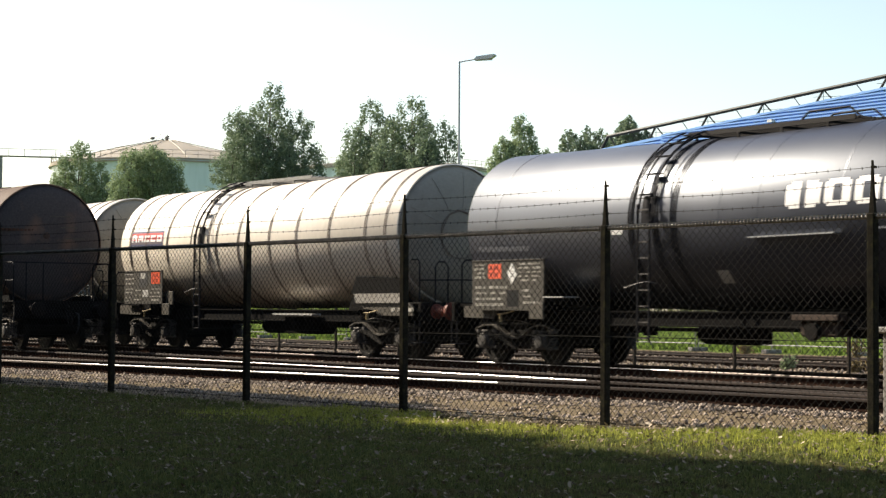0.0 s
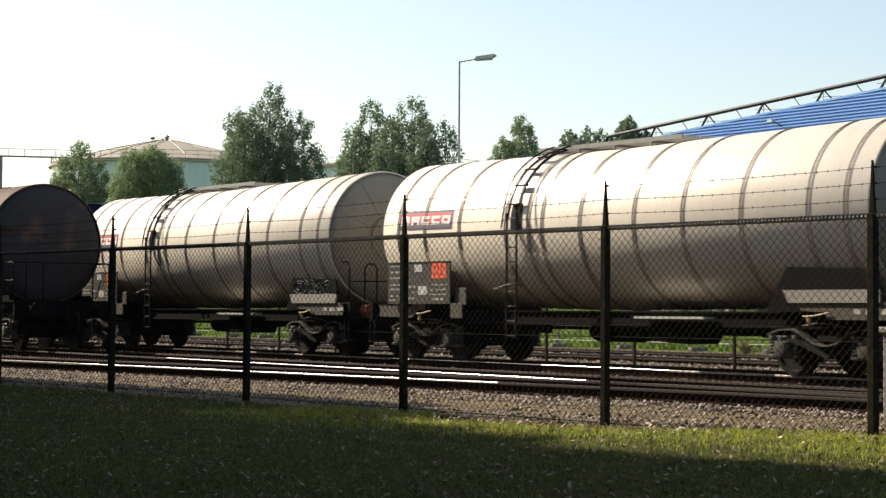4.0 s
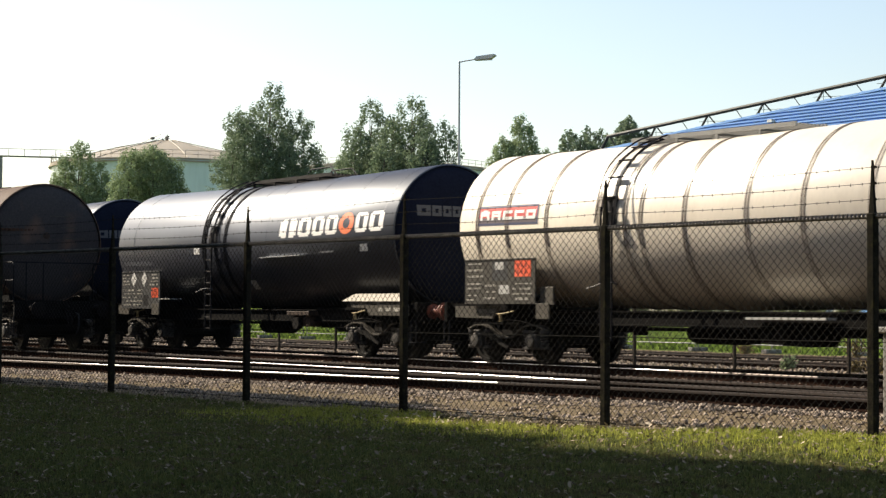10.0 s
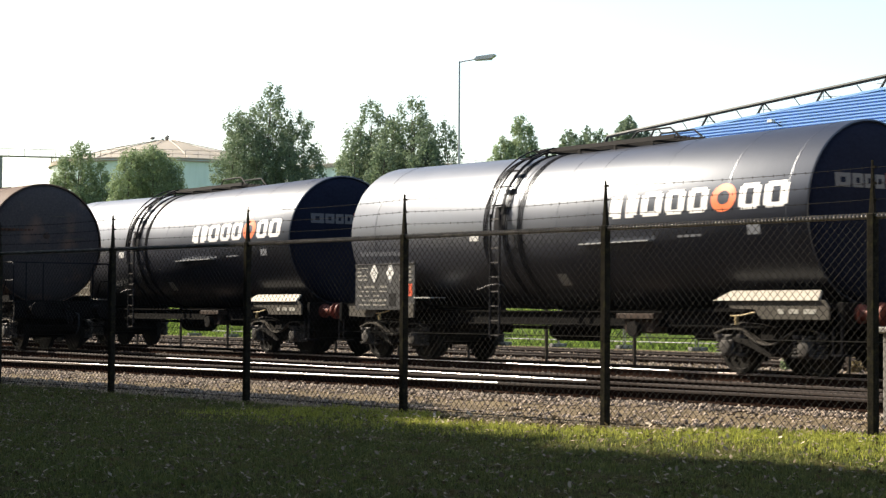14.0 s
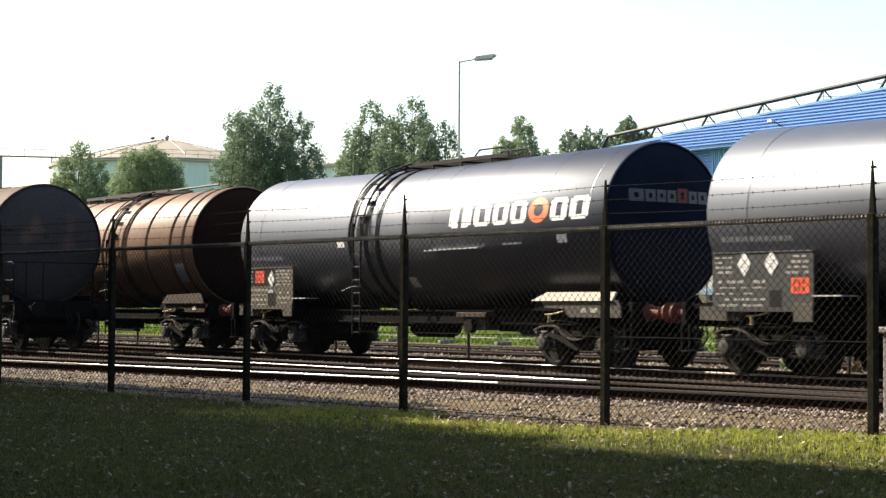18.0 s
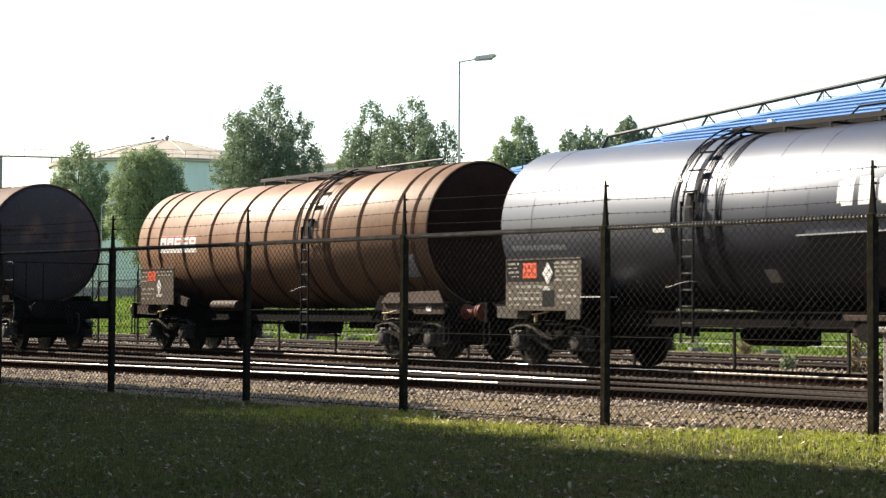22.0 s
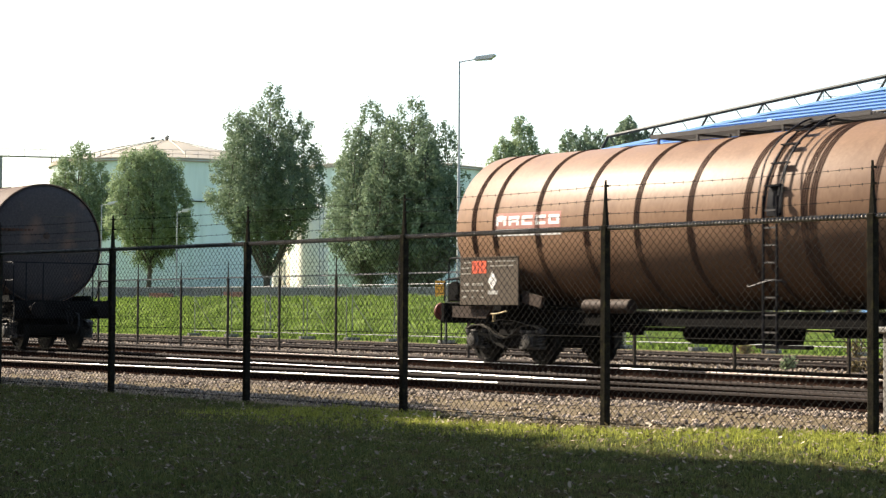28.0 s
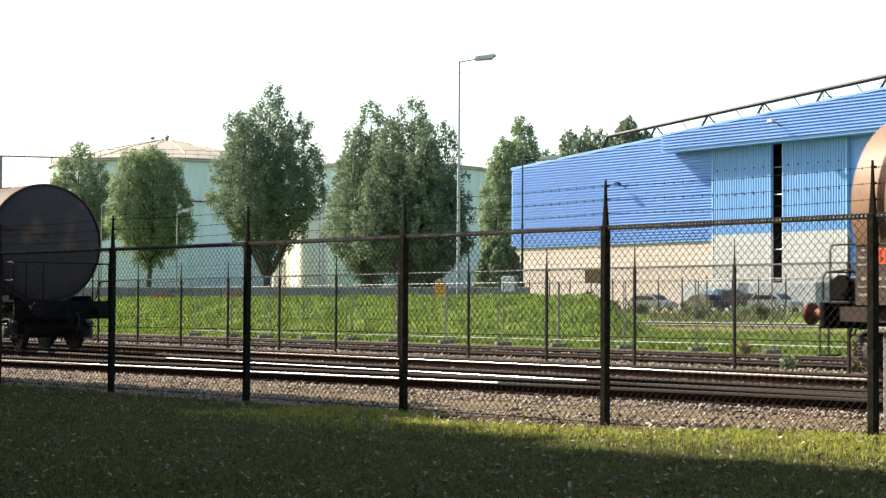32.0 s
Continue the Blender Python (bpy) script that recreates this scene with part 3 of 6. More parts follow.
def clumped(r, n, x0, x1, y0, y1, keep, per=14, spread_=0.035):
    """Blades in small clumps, as mown turf grows."""
    m = n // per
    x, y = np.repeat(r.uniform(x0, x1, m), per), np.repeat(r.uniform(y0, y1, m), per)
    k = keep(x, y, r)
    x, y = x[k], y[k]
    return x + r.normal(0, spread_, len(x)), y + r.normal(0, spread_, len(x))


def patchy(r, n, x0, x1, y0, y1, keep):
    x, y = r.uniform(x0, x1, n), r.uniform(y0, y1, n)
    k = keep(x, y, r)
    return x[k], y[k]


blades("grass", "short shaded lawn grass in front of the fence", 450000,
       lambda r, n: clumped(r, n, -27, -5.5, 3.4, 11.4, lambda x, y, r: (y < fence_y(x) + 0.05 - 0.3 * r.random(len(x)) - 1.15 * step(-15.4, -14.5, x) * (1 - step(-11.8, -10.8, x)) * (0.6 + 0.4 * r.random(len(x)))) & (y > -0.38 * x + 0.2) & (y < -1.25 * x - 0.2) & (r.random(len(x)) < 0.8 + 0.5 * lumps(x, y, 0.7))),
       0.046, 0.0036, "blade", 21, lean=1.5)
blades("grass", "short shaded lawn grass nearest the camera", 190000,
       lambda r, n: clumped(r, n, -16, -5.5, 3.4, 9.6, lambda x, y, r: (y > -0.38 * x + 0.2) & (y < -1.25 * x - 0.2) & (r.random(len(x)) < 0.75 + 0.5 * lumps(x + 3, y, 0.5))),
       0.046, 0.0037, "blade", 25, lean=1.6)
# Blade colour here carries part of the strip's sunlight.
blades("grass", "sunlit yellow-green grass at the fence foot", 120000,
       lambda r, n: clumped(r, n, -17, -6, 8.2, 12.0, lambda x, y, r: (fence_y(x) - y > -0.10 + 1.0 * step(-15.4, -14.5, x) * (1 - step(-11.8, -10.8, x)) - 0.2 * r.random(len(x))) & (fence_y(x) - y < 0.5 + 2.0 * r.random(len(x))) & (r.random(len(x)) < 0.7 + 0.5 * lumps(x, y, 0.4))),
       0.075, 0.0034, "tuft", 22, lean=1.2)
blades("meadow", "lush green grass on the bank behind the tracks", 260000,
       lambda r, n: patchy(r, n, -125, -28, 41.5, 76, lambda x, y, r: (y < 62 + 14 * (x > -88)) & (y < -1.75 * x) & (r.random(len(x)) < 0.6 + 0.6 * lumps(x, y, 1.1))),
       0.28, 0.028, "mound_blade", 23, "grass", lean=1.1)
blades("weeds", "tall dry weeds along the edge of the car park", 7000,
       lambda r, n: patchy(r, n, -122, -84, 84, 93, lambda x, y, r: r.random(len(x)) < 0.5 + 0.7 * lumps(x, y, 1.6)),
       0.75, 0.03, "bush", 24, "weeds", lean=0.6)


def litter(name, label, n, size, mat, seed, place, cat):
    r = np.random.default_rng(seed)
    x, y = place(r, n)
    n = len(x)
    z = ground_z(x, y) + r.uniform(0.012, 0.045, n)
    a = r.uniform(0, 6.28, n)
    tilt = r.normal(0, 0.45, (n, 2))
    s = size * r.uniform(0.5, 1.4, n)
    u = np.stack([np.cos(a), np.sin(a), tilt[:, 0]], -1) * s[:, None]
    w = np.stack([-np.sin(a), np.cos(a), tilt[:, 1]], -1) * s[:, None] * 0.55
    c = np.stack([x, y, z], -1)
    up = np.array([0, 0, 1]) * (s * 0.2)[:, None]
    pts = np.stack([c - u, c - 0.4 * u - w + up, c + 0.5 * u - w * 0.9, c + u + up, c + 0.5 * u + w * 0.9, c - 0.4 * u + w + up], 1)
    return tagged(quads(name, pts, mat), label, cat, kind="stuff")


litter("leaf_litter", "pale dry fallen leaves scattered over the grass", 9000, 0.0150, "dry_leaf", 31,
       lambda r, n: patchy(r, n, -26, -5.5, 3.5, 11.2, lambda x, y, r: (y < fence_y(x)) & (y > -0.36 * x)), "fallen leaves")
litter("leaf_litter", "pale dry leaves caught along the fence foot", 2200, 0.023, "lit_leaf", 32,
       lambda r, n: patchy(r, n, -24, -7, 9.6, 12.2, lambda x, y, r: (abs(y - fence_y(x) + 0.35) < 1.1 * r.random(len(x))) & (x > -15.5)), "fallen leaves")


# ---- chain-link fences ----
def chain_fence(label, group, a, stepv, count, base, rail_z, top_z, post_r, cell, wire, rail_mat, post_mat, barbs=True):
    """Row of fence bays, each a thing with post, mesh, pipe and barbed wire."""
    d = stepv.normalized()
    L = stepv.length
    ang = math.degrees(math.atan2(d.y, d.x))
    H = rail_z - base
    post = Shape()
    post.box(-post_r, post_r, -post_r, post_r, -0.3, H + 0.02, post_r * 0.25)
    post.ring([[(-post_r * 0.75, -post_r * 0.5, H), (post_r * 0.75, -post_r * 0.5, H), (post_r * 0.75, post_r * 0.5, H), (-post_r * 0.75, post_r * 0.5, H)],
               [(-post_r * 0.3, -post_r * 0.4, H + 0.5 * (top_z - rail_z)), (post_r * 0.3, -post_r * 0.4, H + 0.5 * (top_z - rail_z)), (post_r * 0.3, post_r * 0.4, H + 0.5 * (top_z - rail_z)), (-post_r * 0.3, post_r * 0.4, H + 0.5 * (top_z - rail_z))],
               [(-post_r * 0.18, -0.008, H + top_z - rail_z), (post_r * 0.18, -0.008, H + top_z - rail_z), (post_r * 0.18, 0.008, H + top_z - rail_z), (-post_r * 0.18, 0.008, H + top_z - rail_z)]])
    for k in range(3):
        post.box(-post_r * 0.2, post_r * 0.9, -0.012, 0.012, H + 0.12 + 0.13 * k, H + 0.14 + 0.13 * k)
    mesh = Shape()
    w = wire

    def strand(x0, z0, x1, z1, y, r=w):
        mesh.add([(x0 - r, y, z0), (x0 + r, y - r, z0), (x0 + r, y + r, z0), (x1 - r, y, z1), (x1 + r, y - r, z1), (x1 + r, y + r, z1)],
                 [(0, 1, 4, 3), (1, 2, 5, 4), (2, 0, 3, 5)])

    z0, z1 = 0.03, H + 0.025
    h = z1 - z0
    k = -h
    while k < L:
        xa, xb = max(k, 0), min(k + h, L)
        strand(xa, z0 + xa - k, xb, z0 + xb - k, -0.008)
        strand(xa, z1 - (xa - k), xb, z1 - (xb - k), 0.008)
        k += cell
    pipe = Shape().cyl((0, 0, H - 0.01), (L, 0, H - 0.01), 0.019 if post_r > 0.03 else 0.017, n=10)
    knots = Shape()
    x = 0.03
    while x < L:
        knots.box(x - 0.006, x + 0.006, -0.022, 0.022, H - 0.02, H + 0.019)
        x += cell * 0.5
    cable = Shape().cyl((0, -0.012, H * 0.46), (L, -0.012, H * 0.46), 0.004, n=5).cyl((0, -0.012, 0.07), (L, -0.012, 0.07), 0.004, n=5)
    barb = Shape()
    r = random.Random(7)
    for kz in range(3):
        zz = H + 0.13 + 0.13 * kz
        barb.tube([(L * i / 6, 0, zz - 0.018 * math.sin(math.pi * i / 6)) for i in range(7)], 0.0022, 4)
        x = 0.06
        while x < L:
            zc = zz - 0.018 * math.sin(math.pi * x / L)
            barb.box(x - 0.012, x + 0.012, -0.002, 0.002, zc - 0.002, zc + 0.002).box(x - 0.002, x + 0.002, -0.002, 0.002, zc - 0.012, zc + 0.012)
            x += 0.115
    root = thing("fence_bay", label, "chain-link fence", pose(a.x, a.y, base, 0, 0, ang), group)
    part("post", post, post_mat, root, smooth=0)
    part("wire_mesh", mesh, "mesh", root, smooth=0)
    part("top_pipe", pipe, rail_mat, root)
    tagged(part("mesh_edge", knots, rail_mat, root, smooth=0), kind="stuff")
    part("tension_cable", cable, "mesh", root)
    if barbs:
        part("barbed_wire", barb, "mesh", root, smooth=0)
    for i in range(1, count):
        p = a + stepv * i
        copy_thing(root, pose(p.x, p.y, base, 0, 0, ang))
    return root


NEAR_POSTS = [(-30.25, 8.95), (-27.45, 9.4), (-24.62, 9.80), (-21.72, 10.20), (-18.74, 10.55), (-15.72, 10.75), (-12.75, 11.00), (-9.72, 11.22), (-6.7, 11.45), (-3.7, 11.68)]
for (xa, ya), (xb, yb) in zip(NEAR_POSTS, NEAR_POSTS[1:]):
    chain_fence("dark chain-link fence bay with mossy post and barbed wire", "fence bays beside the lawn", Vector((xa, ya)), Vector((xb - xa, yb - ya)), 1, -0.06, 1.833, 2.28, 0.037, 0.080, 0.0026, "toprail", "post")
chain_fence("chain-link fence bay on thin dark posts between the tracks", "fence bays between the tracks", Vector((-71.59, 26.0)), Vector((3.03, 0)), 21, -0.2, 2.01, 2.52, 0.030, 0.10, 0.0030, "fargalv", "far_post")


# ---- mobile site fence with pipe frames ----
def site_panel():
    root = thing("site_fence_panel", "galvanised temporary site fence panel on a block", "site fence", group="site fence panels")
    W, H = 3.45, 2.36
    for x in (0.02, W - 0.02):
        part("upright", Shape().cyl((x, 0, 0.05), (x, 0, H), 0.021, n=8), "fargalv", root)
    for z in (0.26, H - 0.02):
        part("cross_pipe", Shape().cyl((0.02, 0, z), (W - 0.02, 0, z), 0.020, n=8), "fargalv", root)
    grid = Shape()
    for i in range(1, 30):
        x = W * i / 30
        grid.box(x - 0.001, x + 0.001, -0.001, 0.001, 0.26, H)
    for i in range(1, 9):
        z = 0.26 + (H - 0.26) * i / 9
        grid.box(0, W, -0.003, -0.001, z - 0.001, z + 0.001)
    tagged(part("wire_grid", grid, "fargalv", root, smooth=0), kind="stuff")
    part("block_foot", Shape().box(-0.12, 0.12, -0.35, 0.35, 0, 0.13, 0.02), "concrete", root, "grey concrete foot block", 0)
    part("brace", Shape().cyl((0.03, 0, 1.75), (0.03, 1.3, 0.05), 0.018, n=6), "fargalv", root)
    return root


panel = site_panel()
panel.matrix_basis = pose(-78.0, 41.0, -0.22)
for i in range(1, 20):
    copy_thing(panel, pose(-78.0 + 3.5 * i, 41.0 + 0.12 * math.sin(i * 2.1), -0.22, 0, 0, 2.2 * math.sin(i * 1.7)))


# ---- trees ----
def tree(label, x, y, height, width, seed, mat="leaf", clear=0.22, leaves=8000, size=0.23, group="", leaders=7, blunt=0.74, taper=0.22):
    """Tapered trunk, ascending limbs, and leaf clumps strung along each limb up to its own tip."""
    r = np.random.default_rng(seed)
    z0 = float(ground_z(x, y)) - 0.1
    root = thing("tree", label, "tree", pose(x, y, z0), group)
    H = height
    trunk = Shape()
    n = 8
    pts = [(0.2 * math.sin(i * 1.3 + seed), 0.2 * math.cos(i * 0.9 + seed), H * 0.86 * i / n) for i in range(n + 1)]
    rad = [max(0.03, H * 0.016 * (1 - i / n) ** 0.8 + 0.02) for i in range(n + 1)]
    trunk.tube(pts, rad, 8)
    clumps = []
    axes = []
    for k in range(leaders):
        ang = k * 2.4 + r.uniform(-0.4, 0.4)
        off = 0.0 if k == 0 else width * 0.5 * r.uniform(0.36, 0.70)
        tip = H * (0.97 if k == 0 else r.uniform(blunt, 0.96) * (1.02 - (0.16 if blunt < 0.85 else 0.05) * off / (width * 0.5)))
        low = H * (clear + 0.04 + 0.10 * r.random()) if k else H * clear
        foot = H * (clear + 0.02) if k else H * 0.3
        tipv = np.array([off * 0.8 * math.cos(ang), off * 0.8 * math.sin(ang), tip])
        j = max(1, min(n, int(foot / (H * 0.86) * n)))
        base = np.array(pts[j])
        belly = np.array([off * 1.05 * math.cos(ang), off * 1.05 * math.sin(ang), foot + (tip - foot) * 0.40])
        trunk.tube([tuple(base), tuple((base + belly) / 2 - np.array([0, 0, 0.2])), tuple(belly), tuple(tipv)], [rad[j] * 0.6, rad[j] * 0.45, rad[j] * 0.3, 0.02], 5)
        axes.append((ang, off, low, tip))
        clumps.append((tipv - np.array([0, 0, 0.4]), width * 0.055))
    held = np.zeros((2600 + leaders, 4))
    for m, (c, rc) in enumerate(clumps):
        held[m] = (*c, rc)
    for q in range(2600):
        ang, off, low, tip = axes[int(r.integers(len(axes)))]
        t = r.random()
        base_in = min(1, (t + 0.03) / taper) ** 0.6
        reach = width * 0.5 * (0.52 if off else 0.60) * base_in * (1 - t) ** 0.38 * (0.35 + 0.65 * r.random() ** 0.5)
        a = r.uniform(0, 6.28)
        pull = (1 - 0.2 * t) * base_in
        c = np.array([off * pull * math.cos(ang) + reach * math.cos(a), off * pull * math.sin(ang) + reach * math.sin(a), low + (tip - low) * t])
        rc = width * r.uniform(0.042, 0.082) * (1 - 0.2 * t)
        m = len(clumps)
        gap = held[:m, :3] - c
        if ((gap * gap).sum(1) < (0.66 * (rc + held[:m, 3])) ** 2).any():
            continue
        held[m] = (*c, rc)
        clumps.append((c, rc))
        if len(clumps) % 5 == 0 and t < 0.8:
            j = max(1, min(n - 1, int((c[2] / H - 0.08) / 0.86 * n)))
            trunk.tube([pts[j], tuple(c * 0.5 + np.array(pts[j]) * 0.5 - np.array([0, 0, 0.1])), tuple(c)], [0.06, 0.04, 0.015], 4)
    part("trunk", trunk, "bark", root)
    vol = np.array([c[1] ** 2 for c in clumps])
    share = np.maximum(30, (leaves * vol / vol.sum()).astype(int))
    allp = []
    for (c, rc), per in zip(clumps, share):
        d = r.normal(size=(per, 3))
        d /= np.linalg.norm(d, axis=1)[:, None]
        rr = rc * (r.random(per) ** 0.36) * (1 + 0.3 * np.sin(d[:, 0] * 5 + c[2]) * np.sin(d[:, 2] * 6 + c[0]))
        p = c + d * rr[:, None] * np.array([1.0, 1.0, 1.35])
        nrm = d + np.array([0, 0, 0.25]) + r.normal(0, 0.30, (per, 3))
        nrm /= np.linalg.norm(nrm, axis=1)[:, None]
        u = np.cross(nrm, r.normal(size=(per, 3)))
        u /= np.linalg.norm(u, axis=1)[:, None]
        w = np.cross(nrm, u)
        s = size * r.uniform(0.4, 1.2, per)[:, None]
        allp.append(np.stack([p - u * s, p + w * s * 0.55 - u * 0.1 * s, p + u * s, p - w * s * 0.55 + u * 0.1 * s], 1))
    quads("crown", np.concatenate(allp), mat, root)
    return root


POPLAR = "tall leafy poplar tree behind the grass bank"
tree(POPLAR, -146.9, 85, 21.4, 11.4, 41, taper=0.42, leaves=75400, size=0.135, group="row of poplars", clear=0.17, leaders=9)
tree(POPLAR, -129.7, 85, 18.5, 9.2, 42, taper=0.30, leaves=52200, size=0.135, group="row of poplars", clear=0.08, leaders=7)
tree(POPLAR, -124.0, 85.5, 18.2, 9.8, 43, leaves=55100, size=0.135, group="row of poplars", clear=0.08, leaders=8)
tree("dense dark tree beside the tall lamp post", -122.4, 86, 14.2, 6.2, 44, leaves=39000, size=0.135, clear=0.10)
tree("light-green poplar standing behind the corner of the blue hall", -160.6, 126, 23.2, 10.6, 46, "leaf_light", leaves=62000, size=0.18, clear=0.10, leaders=8, blunt=0.80, taper=0.35)
tree("young light-green tree in front of the storage tank", -178.5, 80, 18.0, 9.0, 47, "leaf_light", leaves=46400, size=0.135, clear=0.28, leaders=7)
tree("young light-green tree in front of the storage tank", -161.5, 80, 16.4, 9.6, 53, "leaf_light", blunt=0.86, leaves=53650, size=0.135, clear=0.24, leaders=8)
tree("tree whose top shows above the blue hall", -158.6, 134, 22.4, 8.6, 49, leaves=14000, size=0.22, leaders=12, blunt=0.88)
tree("tree whose top shows above the blue hall", -151.2, 134, 23.0, 7.0, 50, leaves=14000, size=0.22, leaders=11, blunt=0.88)
tree("low shrub by the hall corner", -110.0, 84, 5.4, 3.6, 51, "leaf_light", leaves=3000, clear=0.05, size=0.22)
# Unseen trees added beside and behind the lawn to lay shade on the grass
SHADE = "unseen broad tree added to shade the lawn"
first = tree(SHADE, -46.0, 3.5, 13.7, 8.4, 60, "leaf_near", 0.12, 5200, 0.58, "lawn trees", leaders=11, blunt=0.90)
second = tree(SHADE, -36.0, -4.0, 13.3, 8.8, 71, "leaf_near", 0.10, 5200, 0.60, "lawn trees", leaders=11, blunt=0.90)
for i, (tx, ty) in enumerate(((-42.1, 3.8), (-38.2, 3.9), (-34.6, 4.4), (-32.2, 3.0), (-30.0, 1.7), (-26.5, 0.4), (-22.6, 0.4), (-18.7, 0.7)), 1):
    copy_thing(first if i % 2 else second, pose(tx, ty, float(ground_z(-30, 0)) - 0.1, 0, 0, i * 67))
# Further unseen rows, added to hold sky light off lawn and wagons.
for i in range(1, 13):
    copy_thing(second if i % 2 else first, pose(-36.0 + 4.9 * i, -4.3 + 1.4 * math.sin(i * 2.3) - 0.12 * max(0, i - 4), -0.1, 0, 0, i * 83))
for i in range(9):
    copy_thing(first if i % 3 else second, pose(-66.0 + 11.4 * i, -12.0 + 1.8 * math.sin(i * 1.7), -0.1, 0, 0, i * 51))


# ---- shrubs and weeds by the car park ----
def shrub(label, x, y, h, w, seed, mat="bush", n=700, size=0.12):
    r = np.random.default_rng(seed)
    root = thing("shrub", label, "shrub", pose(x, y, float(ground_z(x, y)) - 0.05), "weedy shrubs")
    st = Shape()
    tips = []
    for i in range(9):
        a = r.uniform(0, 6.28)
        tip = np.array([math.cos(a) * w * 0.4 * r.random(), math.sin(a) * w * 0.4 * r.random(), h * r.uniform(0.6, 1.0)])
        st.tube([(0.05 * math.cos(a), 0.05 * math.sin(a), 0), tuple(tip * 0.5 + np.array([0, 0, 0.1 * h])), tuple(tip)], [0.02, 0.014, 0.006], 4)
        tips.append(tip)
    part("stems", st, "bark", root)
    k = r.integers(0, 9, n)
    f = r.random(n) ** 0.6
    p = np.array(tips)[k] * f[:, None] + r.normal(0, 0.13, (n, 3)) * np.array([w, w, h])
    p[:, 2] = np.abs(p[:, 2])
    u, q = r.normal(size=(n, 3)), r.normal(size=(n, 3))
    u /= np.linalg.norm(u, axis=1)[:, None]
    q = np.cross(u, q)
    q /= np.linalg.norm(q, axis=1)[:, None]
    s = size * r.uniform(0.5, 1.3, n)[:, None]
    quads("foliage", np.stack([p - u * s, p + q * s * 0.5, p + u * s, p - q * s * 0.5], 1), mat, root)
    return root


sr = random.Random(5)
for i in range(26):
    sx = -98 + i * 1.9 * 0.92
    shrub("weedy grey-green shrub below the car park", sx - 14 + sr.uniform(-0.6, 0.6), 91 + sr.uniform(-2, 2), sr.uniform(0.6, 1.1), sr.uniform(1.2, 2.0), 100 + i, "bush" if i % 3 else "leaf_light")
for i, (sx, sy, sh, sw) in enumerate(((-27.4, 28.9, 0.35, 0.4), (-24.6, 28.6, 0.45, 0.6), (-25.6, 29.0, 0.3, 0.5), (-31.0, 38.6, 0.5, 0.7), (-34.2, 38.8, 0.6, 0.9), (-38.6, 38.9, 0.45, 0.8))):
    shrub("small weed growing in the ballast", sx, sy, sh, sw, 140 + i, "leaf_light" if i in (0, 3) else "weed", 260, 0.05)


# ---- lamp posts, sign, low guard rail, cabinet ----
def lamp_post(label, x, y, z1, reach, r0, mat="galv", down=False):
    z0 = float(ground_z(x, y)) - 0.1
    root = thing("lamp_post", label, "lamp post", pose(x, y, z0))
    H = z1 - z0
    part("pole", Shape().cyl((0, 0, 0), (0, 0, H * 0.55), r0, r0 * 0.8, 12).cyl((0, 0, H * 0.55), (0, 0, H), r0 * 0.62, r0 * 0.5, 12).cyl((0, 0, H * 0.54), (0, 0, H * 0.56), r0 * 1.0, r0 * 0.7, 12), mat, root)
    part("arm", Shape().tube([(0, 0, H - 0.05), (0.25, 0.18, H + 0.0), (reach * 0.5, reach * 0.3, H + 0.1), (reach * 0.8, reach * 0.5, H + 0.14)], r0 * 0.36, 8), mat, root)
    a = Shape().slab_xz([(reach * 0.42, H + 0.02), (reach * 0.5, H + 0.22), (reach * 0.98, H + 0.3), (reach * 1.02, H + 0.22), (reach * 0.9, H + 0.05)], -0.16, 0.16)
    head = part("lantern", a, "lantern", root, "grey flat lantern head")
    head.matrix_basis = pose(0, 0, 0, 0, 0, math.degrees(math.atan2(0.6, 1.0)))
    part("lens", Shape().box(reach * 0.46, reach * 0.9, -0.12, 0.12, H - 0.02, H + 0.03, 0.01), "chalk", head)
    return root


lamp_post("tall galvanised street lamp with a flat lantern", -82.3, 60, 15.3, 2.2, 0.105)
lamp_post("dark street lamp at the corner of the blue hall", -101.9, 80, 12.0, 2.9, 0.10, "steel_dark")
lamp_post("small street lamp under the trees", -151.5, 70, 10.6, 1.6, 0.08)
lamp_post("small street lamp in front of the storage tank", -136.5, 70, 9.3, 1.2, 0.08)

sign = thing("warning_sign", "amber rectangular notice board on two posts", "sign", pose(-84.28, 60.2, 1.29, 0, 0, 36))
for dx in (-0.25, 0.25):
    part("sign_post", Shape().cyl((dx, 0, 0), (dx, 0, 1.5), 0.03, n=8), "galv", sign)
part("board", Shape().box(-0.33, 0.33, -0.05, -0.03, 0.54, 1.52, 0.006), "sign_yellow", sign, smooth=0)
bars = Shape()
for k, (x0, x1) in enumerate(((-0.24, 0.18), (-0.24, 0.24), (-0.24, 0.1), (-0.24, 0.2))):
    bars.box(x0, x1, -0.056, -0.049, 1.37 - 0.2 * k, 1.40 - 0.2 * k)
part("marking", bars, "black", sign, smooth=0)
board = thing("notice_board", "dull brown notice board on the site fence", "sign", pose(-47.9, 40.9, 2.05, 0, 0, 20))
part("board", Shape().box(-0.45, 0.45, -0.03, 0.03, 0, 0.55, 0.01), "khaki", board, smooth=0)
part("bracket", Shape().cyl((0, 0.03, -0.3), (0, 0.03, 0.5), 0.02, n=6), "fargalv", board)

gr = thing("guard_rail", "long low weathered guard rail with pale top beam", "guard rail", pose(-101.0, 75, 0))
GZ = float(ground_z(-60, 75)) + 0.10
for k in range(20):
    part("post", Shape().box(k * 3.0 - 0.05, k * 3.0 + 0.05, 0.04, 0.14, GZ - 0.2, GZ + 0.58), "fargalv", gr, smooth=0)
